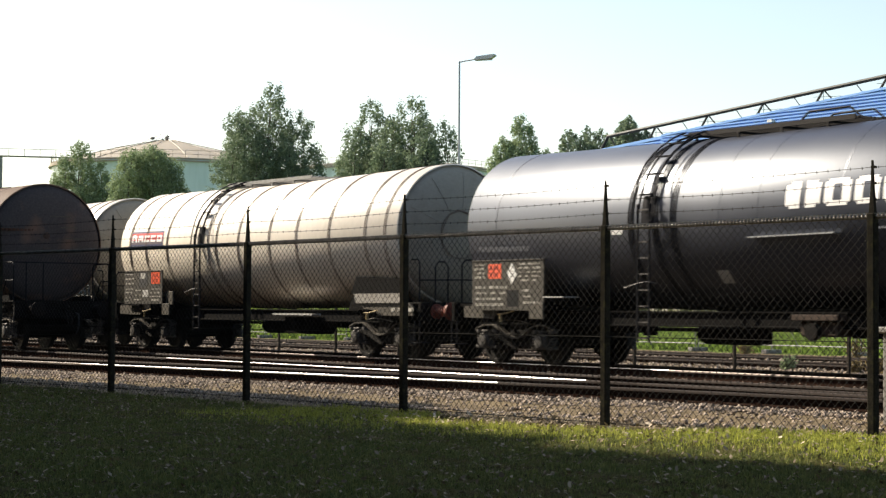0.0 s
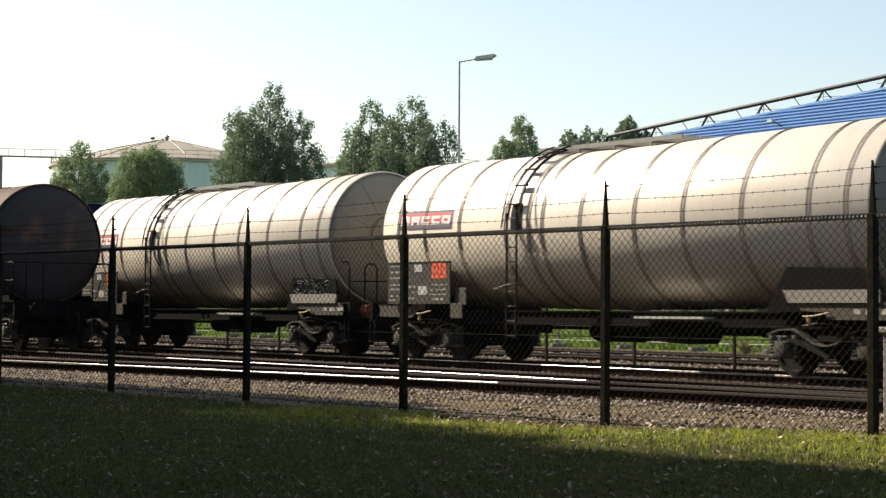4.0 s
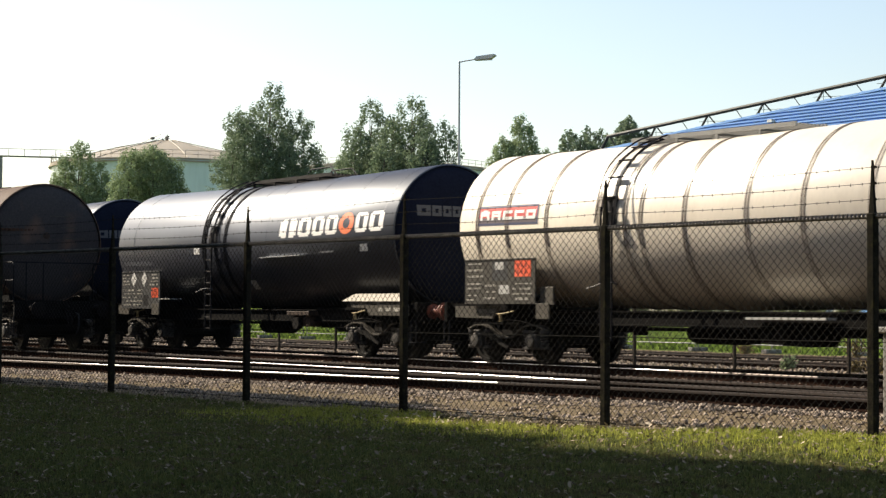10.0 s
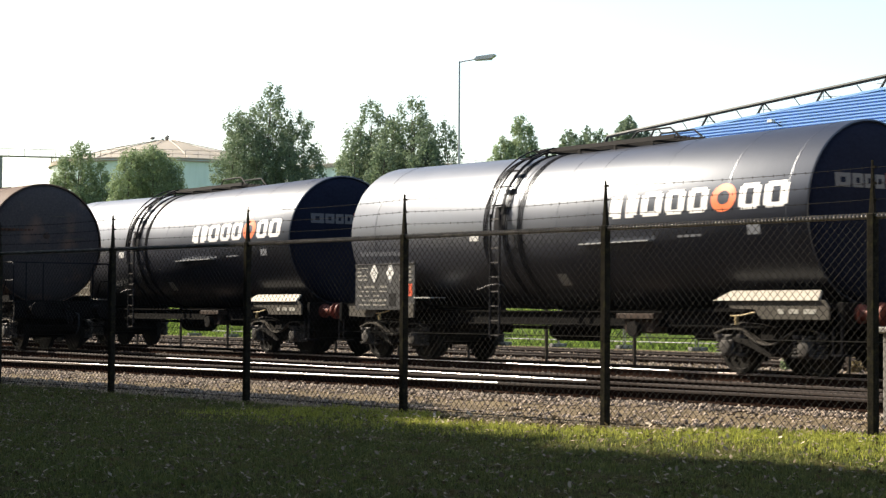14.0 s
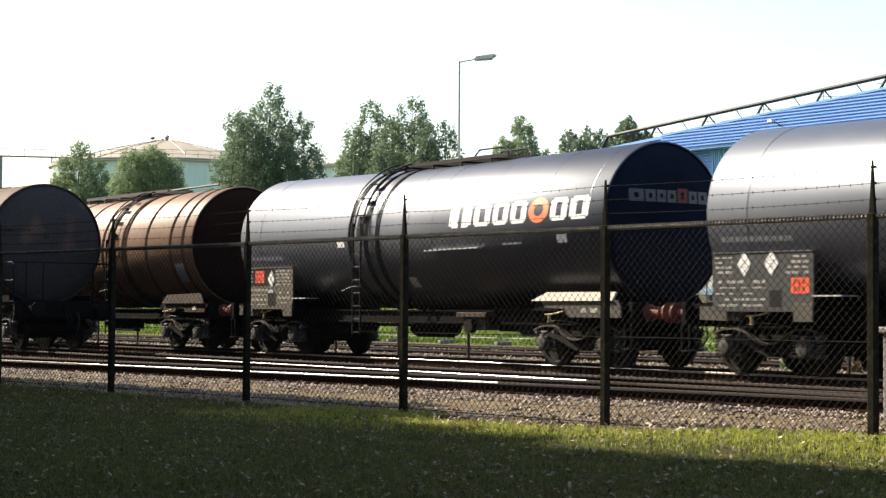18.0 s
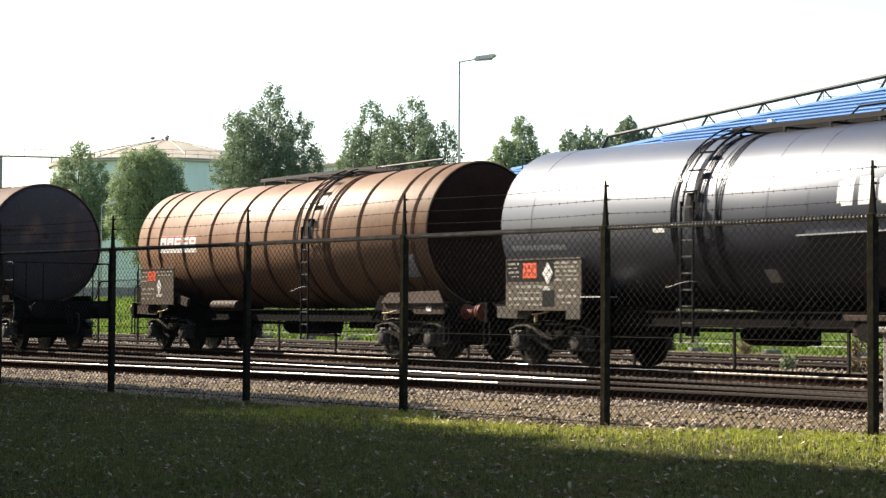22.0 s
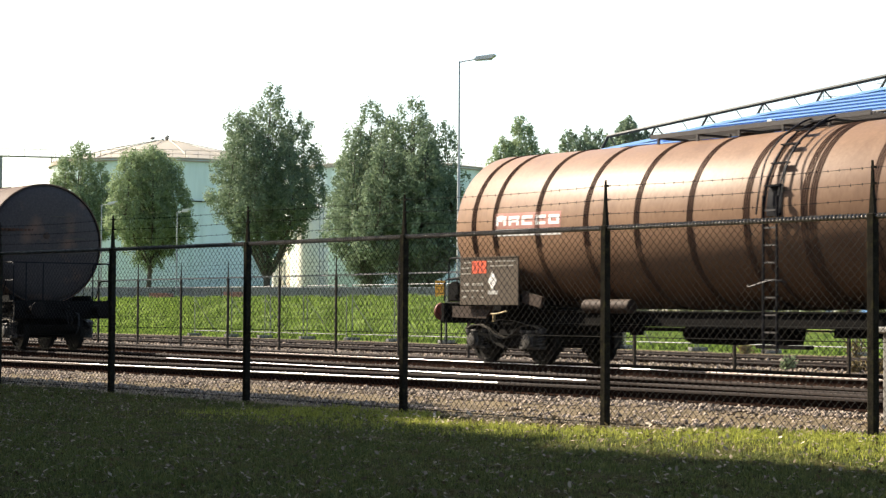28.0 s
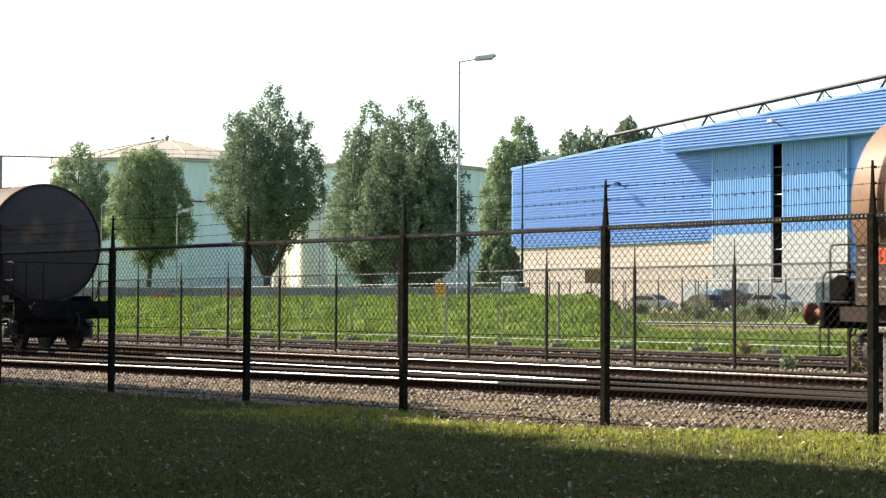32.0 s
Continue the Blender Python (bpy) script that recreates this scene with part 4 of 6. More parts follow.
part("beam", Shape().slab_yz([(0, GZ + 0.36), (-0.05, GZ + 0.42), (0, GZ + 0.48), (-0.05, GZ + 0.56), (0, GZ + 0.62), (0.03, GZ + 0.62), (0.03, GZ + 0.36)], -0.2, 57.2), "concrete", gr, "pale weathered beam", 0)
part("lower_beam", Shape().box(-0.2, 57.2, -0.02, 0.04, GZ + 0.02, GZ + 0.24, 0.01), "khaki", gr, "brown weathered lower beam", 0)

cab = thing("relay_cabinet", "pale grey concrete trackside cabinet", "cabinet", pose(-12.45, 15.55, -0.17))
part("body", Shape().box(-0.55, 0.75, -0.4, 0.4, 0, 1.0, 0.02), "concrete", cab, smooth=0)
part("lid", Shape().box(-0.6, 0.8, -0.45, 0.45, 1.0, 1.07, 0.015), "concrete", cab, smooth=0)
part("door", Shape().box(-0.35, 0.55, -0.425, -0.398, 0.12, 0.9, 0.008), "concrete", cab, smooth=0)


box = thing("white_switch_cabinet", "white steel switch cabinet on a grey frame", "cabinet", pose(-85.3, 66.0, 1.7, 0, 0, 30))
part("body", Shape().box(-0.42, 0.42, -0.25, 0.25, 0.55, 1.45, 0.02), "white", box, smooth=0)
part("frame", Shape().box(-0.5, -0.44, -0.2, 0.2, 0, 1.5).box(0.44, 0.5, -0.2, 0.2, 0, 1.5).box(-0.5, 0.5, -0.2, 0.2, 1.5, 1.55), "fargalv", box, smooth=0)
part("door_seam", Shape().box(-0.01, 0.01, -0.256, -0.248, 0.6, 1.4), "fargalv", box, smooth=0)


# ---- bund wall, road vehicles ----
bund = thing("bund_wall", "low dark concrete bund wall behind the bank", "wall", kind="structure")
slabm = Shape().box(0, 3.9, -0.1, 0.1, 0, 1.22, 0.03).data("slab", M["bund"], 0)
p0, p1 = Vector((-112, 50.5, 0)), Vector((-90.2, 64.0, 0))
bl = (p1 - p0).length
bang = math.degrees(math.atan2(p1.y - p0.y, p1.x - p0.x))
for i in range(-10, int(bl // 4) + 1):
    p = p0 + (p1 - p0).normalized() * 4.0 * i
    ob = new("slab", slabm)
    ob.parent = bund
    ob.matrix_basis = pose(p.x - 8, p.y + 11, 1.50, 0, 0, bang)


def car(label, paint, m, h=1.45, van=False):
    root = thing("car", label, "car", m, "parked cars")
    L = 4.3 if not van else 4.9
    prof = [(-L / 2, 0.35), (-L / 2 + 0.05, 0.85), (-L / 2 + 0.25, 1.0), (-L / 2 + 0.75, h - 0.03), (-0.2, h), (0.55, h - 0.06), (1.2, 0.98), (L / 2 - 0.15, 0.82), (L / 2, 0.6), (L / 2 - 0.03, 0.3)]
    if van:
        prof = [(-L / 2, 0.35), (-L / 2 + 0.04, h - 0.12), (-L / 2 + 0.2, h), (0.9, h), (1.35, h - 0.2), (1.7, 1.1), (L / 2 - 0.1, 0.95), (L / 2, 0.6), (L / 2 - 0.03, 0.3)]
    b = Shape()
    for y0, y1, inset in ((-0.62, 0.62, 0.0), (-0.86, -0.62, 0.08), (0.62, 0.86, 0.08)):
        pr = [(x * (1 - inset * 0.15), z if z < 1.0 else z - inset * (1.0 if abs(y0) > 0 else 0)) for x, z in prof]
        b.slab_xz(pr, y0, y1)
    body = part("body", b, paint, root)
    for s in (-1, 1):
        part("side_window", Shape().slab_xz([(-L / 2 + 0.55, 0.98), (-L / 2 + 0.85, h - 0.16), (0.45, h - 0.2), (1.0, 1.0)], s * 0.858 - 0.008, s * 0.858 + 0.008), "glass", body)
    part("windscreen", Shape().slab_xz([(0.62, h - 0.1), (1.22, 1.0), (1.24, 1.0), (0.66, h - 0.08)], -0.6, 0.6), "glass", body)
    part("rear_window", Shape().slab_xz([(-L / 2 + 0.28, 1.03), (-L / 2 + 0.7, h - 0.1), (-L / 2 + 0.66, h - 0.08), (-L / 2 + 0.24, 1.03)], -0.6, 0.6), "glass", body)
    for x in (-L / 2 + 0.8, L / 2 - 0.8):
        for s in (-1, 1):
            w = part("wheel", Shape().lathe_y([(s * 0.66, 0.3), (s * 0.68, 0.32), (s * 0.85, 0.32), (s * 0.87, 0.29)], x, 0.32, 16), "rubber", root)
            part("rim", Shape().lathe_y([(s * 0.872, 0.19), (s * 0.878, 0.17)], x, 0.32, 12), "galv", w)
    for s in (-1, 1):
        part("headlight", Shape().box(L / 2 - 0.12, L / 2 - 0.02, s * 0.62 - 0.16, s * 0.62 + 0.16, 0.62, 0.76, 0.02), "chalk", root)
        part("tail_light", Shape().box(-L / 2 - 0.005, -L / 2 + 0.05, s * 0.66 - 0.1, s * 0.66 + 0.1, 0.7, 0.9, 0.01), "red", root)
    return root


CZ = 0.95
CRATES = ((-115.4, 58.0), (-108.1, 60.0))
for cx_, cy_, col, lab, rz, hh, vn in ((-114.4, 104, "car_silver", "silver-grey parked car by the hall", 8, 1.5, False), (-109.2, 105, "car_dark", "dark parked car by the hall", 172, 1.45, False),
                                       (-105.2, 106.5, "car_dark", "dark parked estate car behind weeds", 10, 1.55, False), (-98.6, 102.5, "car_silver", "silver parked hatchback behind the weeds", 5, 1.5, False),
                                       (-109.4, 108.0, "car_blue", "pale blue parked van by the hall doors", 95, 1.9, True)):
    car(lab, col, pose(cx_, cy_, float(ground_z(cx_, cy_)) + 0.15, 0, 0, rz), hh, vn)
def crate(m):
    root = thing("red_crate", "low red steel crate on the grass bank", "crate", m, "red crates")
    part("body", Shape().box(-0.75, 0.75, -0.4, 0.4, 0.0, 0.55, 0.02), "faded_red", root, smooth=0)
    for k in range(5):
        part("rib", Shape().box(-0.7 + 0.32 * k, -0.62 + 0.32 * k, -0.43, -0.4, 0.03, 0.52), "faded_red", root, smooth=0)
    part("rim", Shape().box(-0.78, 0.78, -0.44, -0.38, 0.5, 0.58), "faded_red", root, smooth=0)


for cpx, cpy in CRATES:
    crate(pose(cpx, cpy, float(ground_z(cpx, cpy)), 0, 0, 30))


# ---- blue hall ----
HY = 115.0
hall = thing("industrial_hall", "large blue corrugated industrial hall with sliding doors", "building", pose(0, HY, 0))
X_L, X_R = -148.0, -20.0
PEAK, RAKE = -85.0, 0.069


def rake(x):
    return 15.99 + RAKE * (min(x, PEAK) - X_L) - RAKE * max(0, x - PEAK)


def ribbed(x0, x1, z0, z1, y, pitch, depth, top=None):
    """Horizontal trapezoid sheeting between x0 and x1, cut by the roof slope."""
    s = Shape()
    z = z0
    while z < z1:
        q = [(y, z), (y, z + pitch * 0.46), (y + depth, z + pitch * 0.50), (y + depth, z + pitch * 0.94), (y, z + pitch)]
        for (ya, za), (yb, zb) in zip(q, q[1:]):
            xa = x0
            if top is not None and za > top(x0):
                xa = x0 + (za - top(x0)) / RAKE
            if xa >= x1:
                continue
            s.add([(xa, ya, za), (x1, ya, za), (x1, yb, zb), (xa, yb, zb)], [(0, 1, 2, 3)])
        z += pitch
    return s


part("lower_wall", Shape().box(X_L, -118.2, 0.0, 0.4, 0.3, 7.75), "cream_wall", hall, "cream rendered plinth wall", 0)
part("wall_cladding", ribbed(X_L, -118.2, 7.75, 18.6, -0.05, 0.27, -0.18, rake), "blue_clad", hall, smooth=0)
part("corner_trim", Shape().box(X_L - 0.12, X_L + 0.12, -0.14, 0.3, 7.7, 15.6, 0.02), "blue_clad", hall, smooth=0)
part("drip_trim", Shape().box(X_L, -118.2, -0.16, 0.1, 7.62, 7.78, 0.02), "blue_clad", hall, smooth=0)
part("end_wall", Shape().box(X_L, X_L + 0.35, 0.41, 60, 0.3, 15.3), "blue_clad", hall, smooth=0)
part("rear_wall", Shape().box(X_L, X_R, 60, 60.4, 0.3, 15.3), "blue_clad", hall, smooth=0)
part("far_end_wall", Shape().box(X_R - 0.35, X_R, 0.41, 60, 0.3, 15.3), "blue_clad", hall, smooth=0)
# upper band above the doors, standing forward as a canopy
BAND_Y = -1.7
band_top = lambda x: rake(x) - 0.2
part("upper_cladding", ribbed(-123.3, X_R, 16.05, 20.5, BAND_Y, 0.27, -0.18, band_top), "blue_clad", hall, smooth=0)
part("canopy_soffit", Shape().box(-123.3, X_R, BAND_Y + 0.02, 0.3, 15.90, 16.02), "blue_clad", hall, smooth=0)
part("canopy_fascia", Shape().box(-123.4, X_R, BAND_Y - 0.06, BAND_Y + 0.02, 15.86, 16.10, 0.02), "blue_clad", hall, smooth=0)
part("canopy_end", Shape().slab_yz([(BAND_Y, 15.95), (BAND_Y, band_top(-123.3)), (0.3, band_top(-123.3)), (0.3, 15.95)], -123.35, -123.28), "blue_clad", hall, smooth=0)
part("wall_behind_doors", Shape().box(-118.2, -114.0, 0.5, 0.9, 0.3, 15.9).box(-109.4, X_R, 0.5, 0.9, 0.3, 15.9), "blue_clad", hall, smooth=0)
# Dark panels added behind the door gap so that it stays black.
part("inside_lining", Shape().box(-118, -106, 5.0, 5.3, 0.96, 15.9).box(-118.2, -118, 0.95, 5.0, 0.96, 15.9).box(-106, -105.8, 0.95, 5.0, 0.96, 15.9).box(-118, -106, 0.95, 5.0, 16.0, 15.9), "interior", hall, smooth=0)
part("inside_floor", Shape().box(X_L + 0.5, X_R - 0.5, 0.95, 11.9, 0.7, 0.95), "concrete", hall, smooth=0)
roof = Shape()
roof.add([(X_L - 0.2, -0.2, rake(X_L)), (PEAK, -0.2, rake(PEAK)), (PEAK, 60.5, rake(PEAK)), (X_L - 0.2, 60.5, rake(X_L)), (X_R, -0.2, rake(X_R)), (X_R, 60.5, rake(X_R))], [(0, 1, 2, 3), (1, 4, 5, 2)])
roof.add([(X_L - 0.2, -0.2, rake(X_L) - 0.2), (PEAK, -0.2, rake(PEAK) - 0.2), (PEAK, 60.5, rake(PEAK) - 0.2), (X_L - 0.2, 60.5, rake(X_L) - 0.2), (X_R, -0.2, rake(X_R) - 0.2), (X_R, 60.5, rake(X_R) - 0.2)], [(3, 2, 1, 0), (2, 5, 4, 1)])
part("roof", roof, "roof", hall, smooth=0)
verge = Shape().ring([[(x, y, rake(x) + dz) for y, dz in ((-0.25, -0.16), (-0.12, -0.16), (-0.12, 0.1), (-0.25, 0.1))] for x in (X_L - 0.2, -123.4)])
verge.ring([[(x, y, band_top(x) + dz) for y, dz in ((BAND_Y - 0.2, -0.12), (BAND_Y - 0.08, -0.12), (BAND_Y - 0.08, 0.06), (BAND_Y - 0.2, 0.06))] for x in (-123.3, PEAK, X_R)])
part("verge_trim", verge, "blue_clad", hall, smooth=0)


def door_leaf(x0, x1, y, pitch=0.30):
    for nm, z0, z1, mt in (("upper_sheet", 8.07, 15.9, "teal_clad"), ("lower_sheet", 0.9, 8.07, "white_clad")):
        s = Shape()
        x = x0
        while x < x1 - 0.01:
            q = [(x, 0), (x + pitch * 0.46, 0), (x + pitch * 0.5, -0.08), (x + pitch * 0.95, -0.08), (min(x1, x + pitch), 0)]
            for (xa, ya), (xb, yb) in zip(q, q[1:]):
                xa, xb = min(xa, x1), min(xb, x1)
                s.add([(xa, y + ya, z0), (xb, y + yb, z0), (xb, y + yb, z1), (xa, y + ya, z1)], [(0, 1, 2, 3)])
            x += pitch
        yield nm, s, mt


for x0, x1 in ((-117.9, -110.75), (-109.2, -102.0)):
    leaf = part("sliding_door", Shape().box(x0, x1, -0.42, -0.2, 0.9, 15.9), "teal_clad", hall, "tall ribbed sliding door, teal above and white below", 0)
    for nm, s, mt in door_leaf(x0, x1, -0.43):
        part(nm, s, mt, leaf, smooth=0)
    bolts = Shape()
    for zb in (9.3, 11.6, 13.9):
        x = x0 + 0.6
        while x < x1:
            bolts.box(x - 0.07, x + 0.07, -0.54, -0.5, zb - 0.07, zb + 0.07)
            x += 1.15
    part("bolt_rows", bolts, "steel_dark", leaf, smooth=0)
    for xe in (x0, x1):
        part("edge_trim", Shape().box(xe - 0.09, xe + 0.09, -0.55, -0.2, 8.07, 15.9), "teal_clad", leaf, smooth=0)
        part("lower_edge_trim", Shape().box(xe - 0.09, xe + 0.09, -0.55, -0.2, 0.9, 8.06), "white_clad", leaf, smooth=0)
for zb in (13.8, 11.4, 9.0, 6.6):
    part("gap_bar", Shape().cyl((-111.0, -0.3, zb), (-109.4, -0.3, zb), 0.06, n=6), "fargalv", hall)
# dark strip and next bay
part("door_pocket", Shape().box(-102.1, -98.9, -0.15, 0.45, 0.9, 15.9), "blue_clad", hall, smooth=0)
part("next_bay", ribbed(-98.9, X_R, 8.2, 16.2, -0.05, 0.27, -0.18), "blue_clad", hall, smooth=0)
part("next_bay_plinth", Shape().box(-98.9, X_R, 0.0, 0.4, 0.3, 8.2), "cream_wall", hall, smooth=0)

for lx, lz, ly in ((-130.2, 13.25, -0.15), (-108.3, 17.4, BAND_Y - 0.1)):
    fl = thing("wall_floodlight", "dark floodlight on a bracket of the hall wall", "floodlight", pose(lx, HY + ly, lz), "wall floodlights")
    part("bracket", Shape().tube([(0, 0, -0.15), (0, -0.5, 0.0), (-0.2, -0.8, 0.05)], 0.05, 6).box(-0.12, 0.12, -0.05, 0.02, -0.3, 0.1), "steel_dark", fl)
    part("lamp_head", Shape().slab_xz([(-0.55, 0.02), (-0.45, 0.26), (0.0, 0.30), (0.1, 0.06)], -1.1, -0.65), "lantern" if lz > 15 else "steel_dark", fl, smooth=0)

truss = thing("roof_truss", "dark lattice girder above the hall roof", "lattice girder", pose(0, HY + 3.0, 0))
up = lambda x: 18.69 + 0.0673 * (min(x, PEAK) + 136.44) - 0.0673 * max(0, x - PEAK)
xs = [-129.33 + 7.2 * i for i in range(13)]
part("top_chord", Shape().tube([(x, 0, up(x)) for x in (-136.5, PEAK, -40)], 0.19, 6), "steel_dark", truss)
part("end_strut", Shape().cyl((-136.4, 0, up(-136.4)), (-138.0, 0, rake(-138.0)), 0.15, n=6), "steel_dark", truss)
part("end_tie", Shape().cyl((-136.2, 0, up(-136.2)), (-134.6, 0, rake(-134.6)), 0.06, n=5), "steel_dark", truss)
for i, x in enumerate(xs):
    part("diagonal", Shape().cyl((x, 0, up(x)), (x - 1.7, 0, rake(x - 1.7) - 0.2), 0.11, n=5), "steel_dark", truss)
    part("stay", Shape().cyl((x, 0, up(x)), (x + 2.0, 0, rake(x + 2.0) - 0.1), 0.07, n=5), "steel_dark", truss)
    part("hanger", Shape().cyl((x, 0, up(x)), (x, 0, rake(x)), 0.03, n=4), "steel_dark", truss)
    part("wire_tie", Shape().cyl((x - 3.6, 0, up(x - 3.6)), (x - 1.9, 0, rake(x - 1.9) - 0.1), 0.045, n=4).cyl((x - 1.2, 0, up(x) - 0.55), (x + 3.6, 0, up(x) - 0.85), 0.02, n=4), "steel_dark", truss)

# small grey kiosk and fence posts at the hall foot
kiosk = thing("grey_container", "blue-grey steel container beside the hall doors", "container", pose(-113.5, 110.8, 1.0))
part("body", Shape().box(-3.6, 3.6, -1.1, 1.1, 0, 2.6, 0.05), "container_grey", kiosk, smooth=0)
part("end_doors", Shape().box(-3.66, -3.59, -0.95, 0.95, 0.15, 2.4), "container_grey", kiosk, smooth=0)
row = thing("steel_post", "thin steel fence post at the car park", "fence post", pose(-128, 97, 0.95), "car park posts")
part("shaft", Shape().cyl((0, 0, 0), (0, 0, 2.9), 0.05, n=6), "steel_dark", row)
part("crossbar", Shape().box(0, 2.7, -0.03, 0.03, 2.5, 2.56), "fargalv", row, smooth=0)
copy_thing(kiosk, pose(-105.3, 111.2, 1.0, 0, 0, 4))
for i in range(1, 14):
    copy_thing(row, pose(-128 + 2.75 * i, 97, 0.95))


# ---- storage tanks ----
def storage(label, x, y, r, top, base, peak, seams=7):
    root = thing("storage_tank", label, "storage tank", pose(x, y, 0))
    part("shell", Shape().lathe_z([(base, r), (top, r)], 0, 0, 96, False), "tank_green", root)
    part("roof", Shape().lathe_z([(top, r + 0.12), (top + 0.25, r + 0.12), (top + (peak - top) * 0.6, r * 0.5), (peak, 0.6), (peak + 0.02, 0.05)], 0, 0, 96), "tank_roof", root, "cream shallow cone roof")
    part("wind_girder", Shape().lathe_z([(top - 0.3, r), (top - 0.3, r + 0.35), (top - 0.12, r + 0.35), (top - 0.12, r)], 0, 0, 96, False), "tank_roof", root)
    for k in range(1, seams):
        z = base + (top - base) * k / seams
        part("shell_seam", Shape().lathe_z([(z, r), (z, r + 0.03), (z + 0.07, r + 0.03), (z + 0.07, r)], 0, 0, 96, False), "tank_green", root)
    z = base + (top - base) * 0.72
    part("stiffener_ring", Shape().lathe_z([(z, r), (z, r + 0.3), (z + 0.15, r + 0.3), (z + 0.15, r)], 0, 0, 96, False), "steel_dark", root)
    rail = Shape()
    n = 60
    pts = [(r * math.cos(2 * math.pi * i / n), r * math.sin(2 * math.pi * i / n)) for i in range(n)]
    for i, (a, b) in enumerate(pts):
        rail.cyl((a, b, top + 0.2), (a, b, top + 1.35), 0.035, n=4)
        c, d = pts[(i + 1) % n]
        for h in (0.75, 1.3):
            rail.cyl((a, b, top + h), (c, d, top + h), 0.03, n=4)
    part("handrail", rail, "tank_rail", root)
    part("roof_vent", Shape().cyl((0, 0, peak - 0.1), (0, 0, peak + 0.3), 0.3, n=10).cyl((-1.4, 0, peak - 0.4), (-1.4, 0, peak + 0.4), 0.12, n=6).cyl((0, 0, peak + 0.3), (0, 0, peak + 0.4), 0.5, 0.2, 10), "fargalv", root)
    for k in range(16):
        a = 2 * math.pi * k / 16 + 0.1
        ca, sa = math.cos(a), math.sin(a)
        part("roof_rib", Shape().tube([(r * ca, r * sa, top + 0.35), (r * 0.5 * ca, r * 0.5 * sa, top + (peak - top) * 0.6 + 0.12), (0.8 * ca, 0.8 * sa, peak + 0.08)], 0.05, 4), "tank_rail", root)
    part("roof_stair_rail", Shape().tube([(-r * 0.9, -r * 0.25, top + 1.2), (-r * 0.45, -r * 0.12, top + (peak - top) * 0.62 + 1.0), (-1.2, -0.4, peak + 1.0)], 0.05, 4).tube([(-r * 0.9, -r * 0.25, top + 0.6), (-r * 0.45, -r * 0.12, top + (peak - top) * 0.62 + 0.5), (-1.2, -0.4, peak + 0.5)], 0.04, 4), "tank_rail", root)
    part("roof_light", Shape().cyl((-2.6, -1.0, peak - 0.6), (-2.6, -1.0, peak + 0.5), 0.05, n=5).box(-3.1, -2.3, -1.2, -0.8, peak + 0.3, peak + 0.65, 0.05), "steel_dark", root)
    part("mast", Shape().cyl((1.2, -0.6, peak - 0.4), (1.2, -0.6, peak + 0.8), 0.06, n=5).box(0.7, 1.7, -0.7, -0.5, peak + 0.3, peak + 0.5), "steel_dark", root)
    return root


storage("huge pale green storage tank with cream roof", -236.5, 119.5, 16.6, 21.7, 1.0, 25.8)
storage("pale green storage tank behind the trees", -248.8, 167.7, 17.0, 24.2, 1.0, 26.4)
for wx, wy, wr, wh in ((-170.1, 104.0, 1.76, 12.1), (-177.4, 104.0, 0.82, 6.3)):
    silo = thing("white_silo", "white cylindrical silo among the trees", "silo", pose(wx, wy, 0.8), "white silos")
    part("shell", Shape().lathe_z([(0, wr), (wh - 0.35, wr), (wh - 0.1, wr * 0.6), (wh, 0.1)], 0, 0, 32), "tank_white", silo)
    part("ladder", Shape().box(wr + 0.05, wr + 0.1, -0.26, -0.22, 0, wh - 0.8).box(wr + 0.05, wr + 0.1, 0.22, 0.26, 0, wh - 0.8), "fargalv", silo, smooth=0)
bridge = thing("pipe_bridge", "thin pipe bridge with handrail beside the storage tank", "pipe bridge", pose(-219.5, 97.0, 0, 0, 0, 247.5))
for py_, pr_ in ((0, 0.10), (0.5, 0.08)):
    part("pipe", Shape().cyl((0, py_, 20.9), (34, py_, 20.9), pr_, n=8), "fargalv", bridge)
hr = Shape()
for k in range(18):
    hr.cyl((k * 2.0, 0, 20.9), (k * 2.0, 0, 21.9), 0.04, n=4)
hr.cyl((0, 0, 21.9), (34, 0, 21.9), 0.04, n=4)
part("handrail", hr, "fargalv", bridge)
for k in (9, 26):
    part("support", Shape().cyl((k, 0.2, 0.5), (k, 0.2, 20.9), 0.25, n=8), "fargalv", bridge)
low = thing("storage_tank", "low cream-roofed storage tank far behind", "storage tank", pose(-262, 100, 0))
part("shell", Shape().lathe_z([(0.8, 11), (15.2, 11)], 0, 0, 64, False), "tank_white", low)
part("roof", Shape().lathe_z([(15.2, 11.2), (15.5, 11.2), (17.6, 0.3)], 0, 0, 64), "tank_roof", low)


# ---- tank wagons ----
TR, TZ = 1.555, 2.71          # tank radius and axis height
T0, T1 = -6.56, 6.95          # tank ends, from the wagon's middle
PIVOT = 5.62
WR = 0.46


def skin(s, x0, x1, a0, a1, r=TR + 0.004, nx=1, na=6):
    """A patch lying on the near side of the tank; angles in radians up from the side."""
    vs = []
    for i in range(nx + 1):
        for j in range(na + 1):
            t = a0 + (a1 - a0) * j / na
            vs.append((x0 + (x1 - x0) * i / nx, -r * math.cos(t), TZ + r * math.sin(t)))
    fs = [(i * (na + 1) + j, (i + 1) * (na + 1) + j, (i + 1) * (na + 1) + j + 1, i * (na + 1) + j + 1) for i in range(nx) for j in range(na)]
    return s.add(vs, fs)


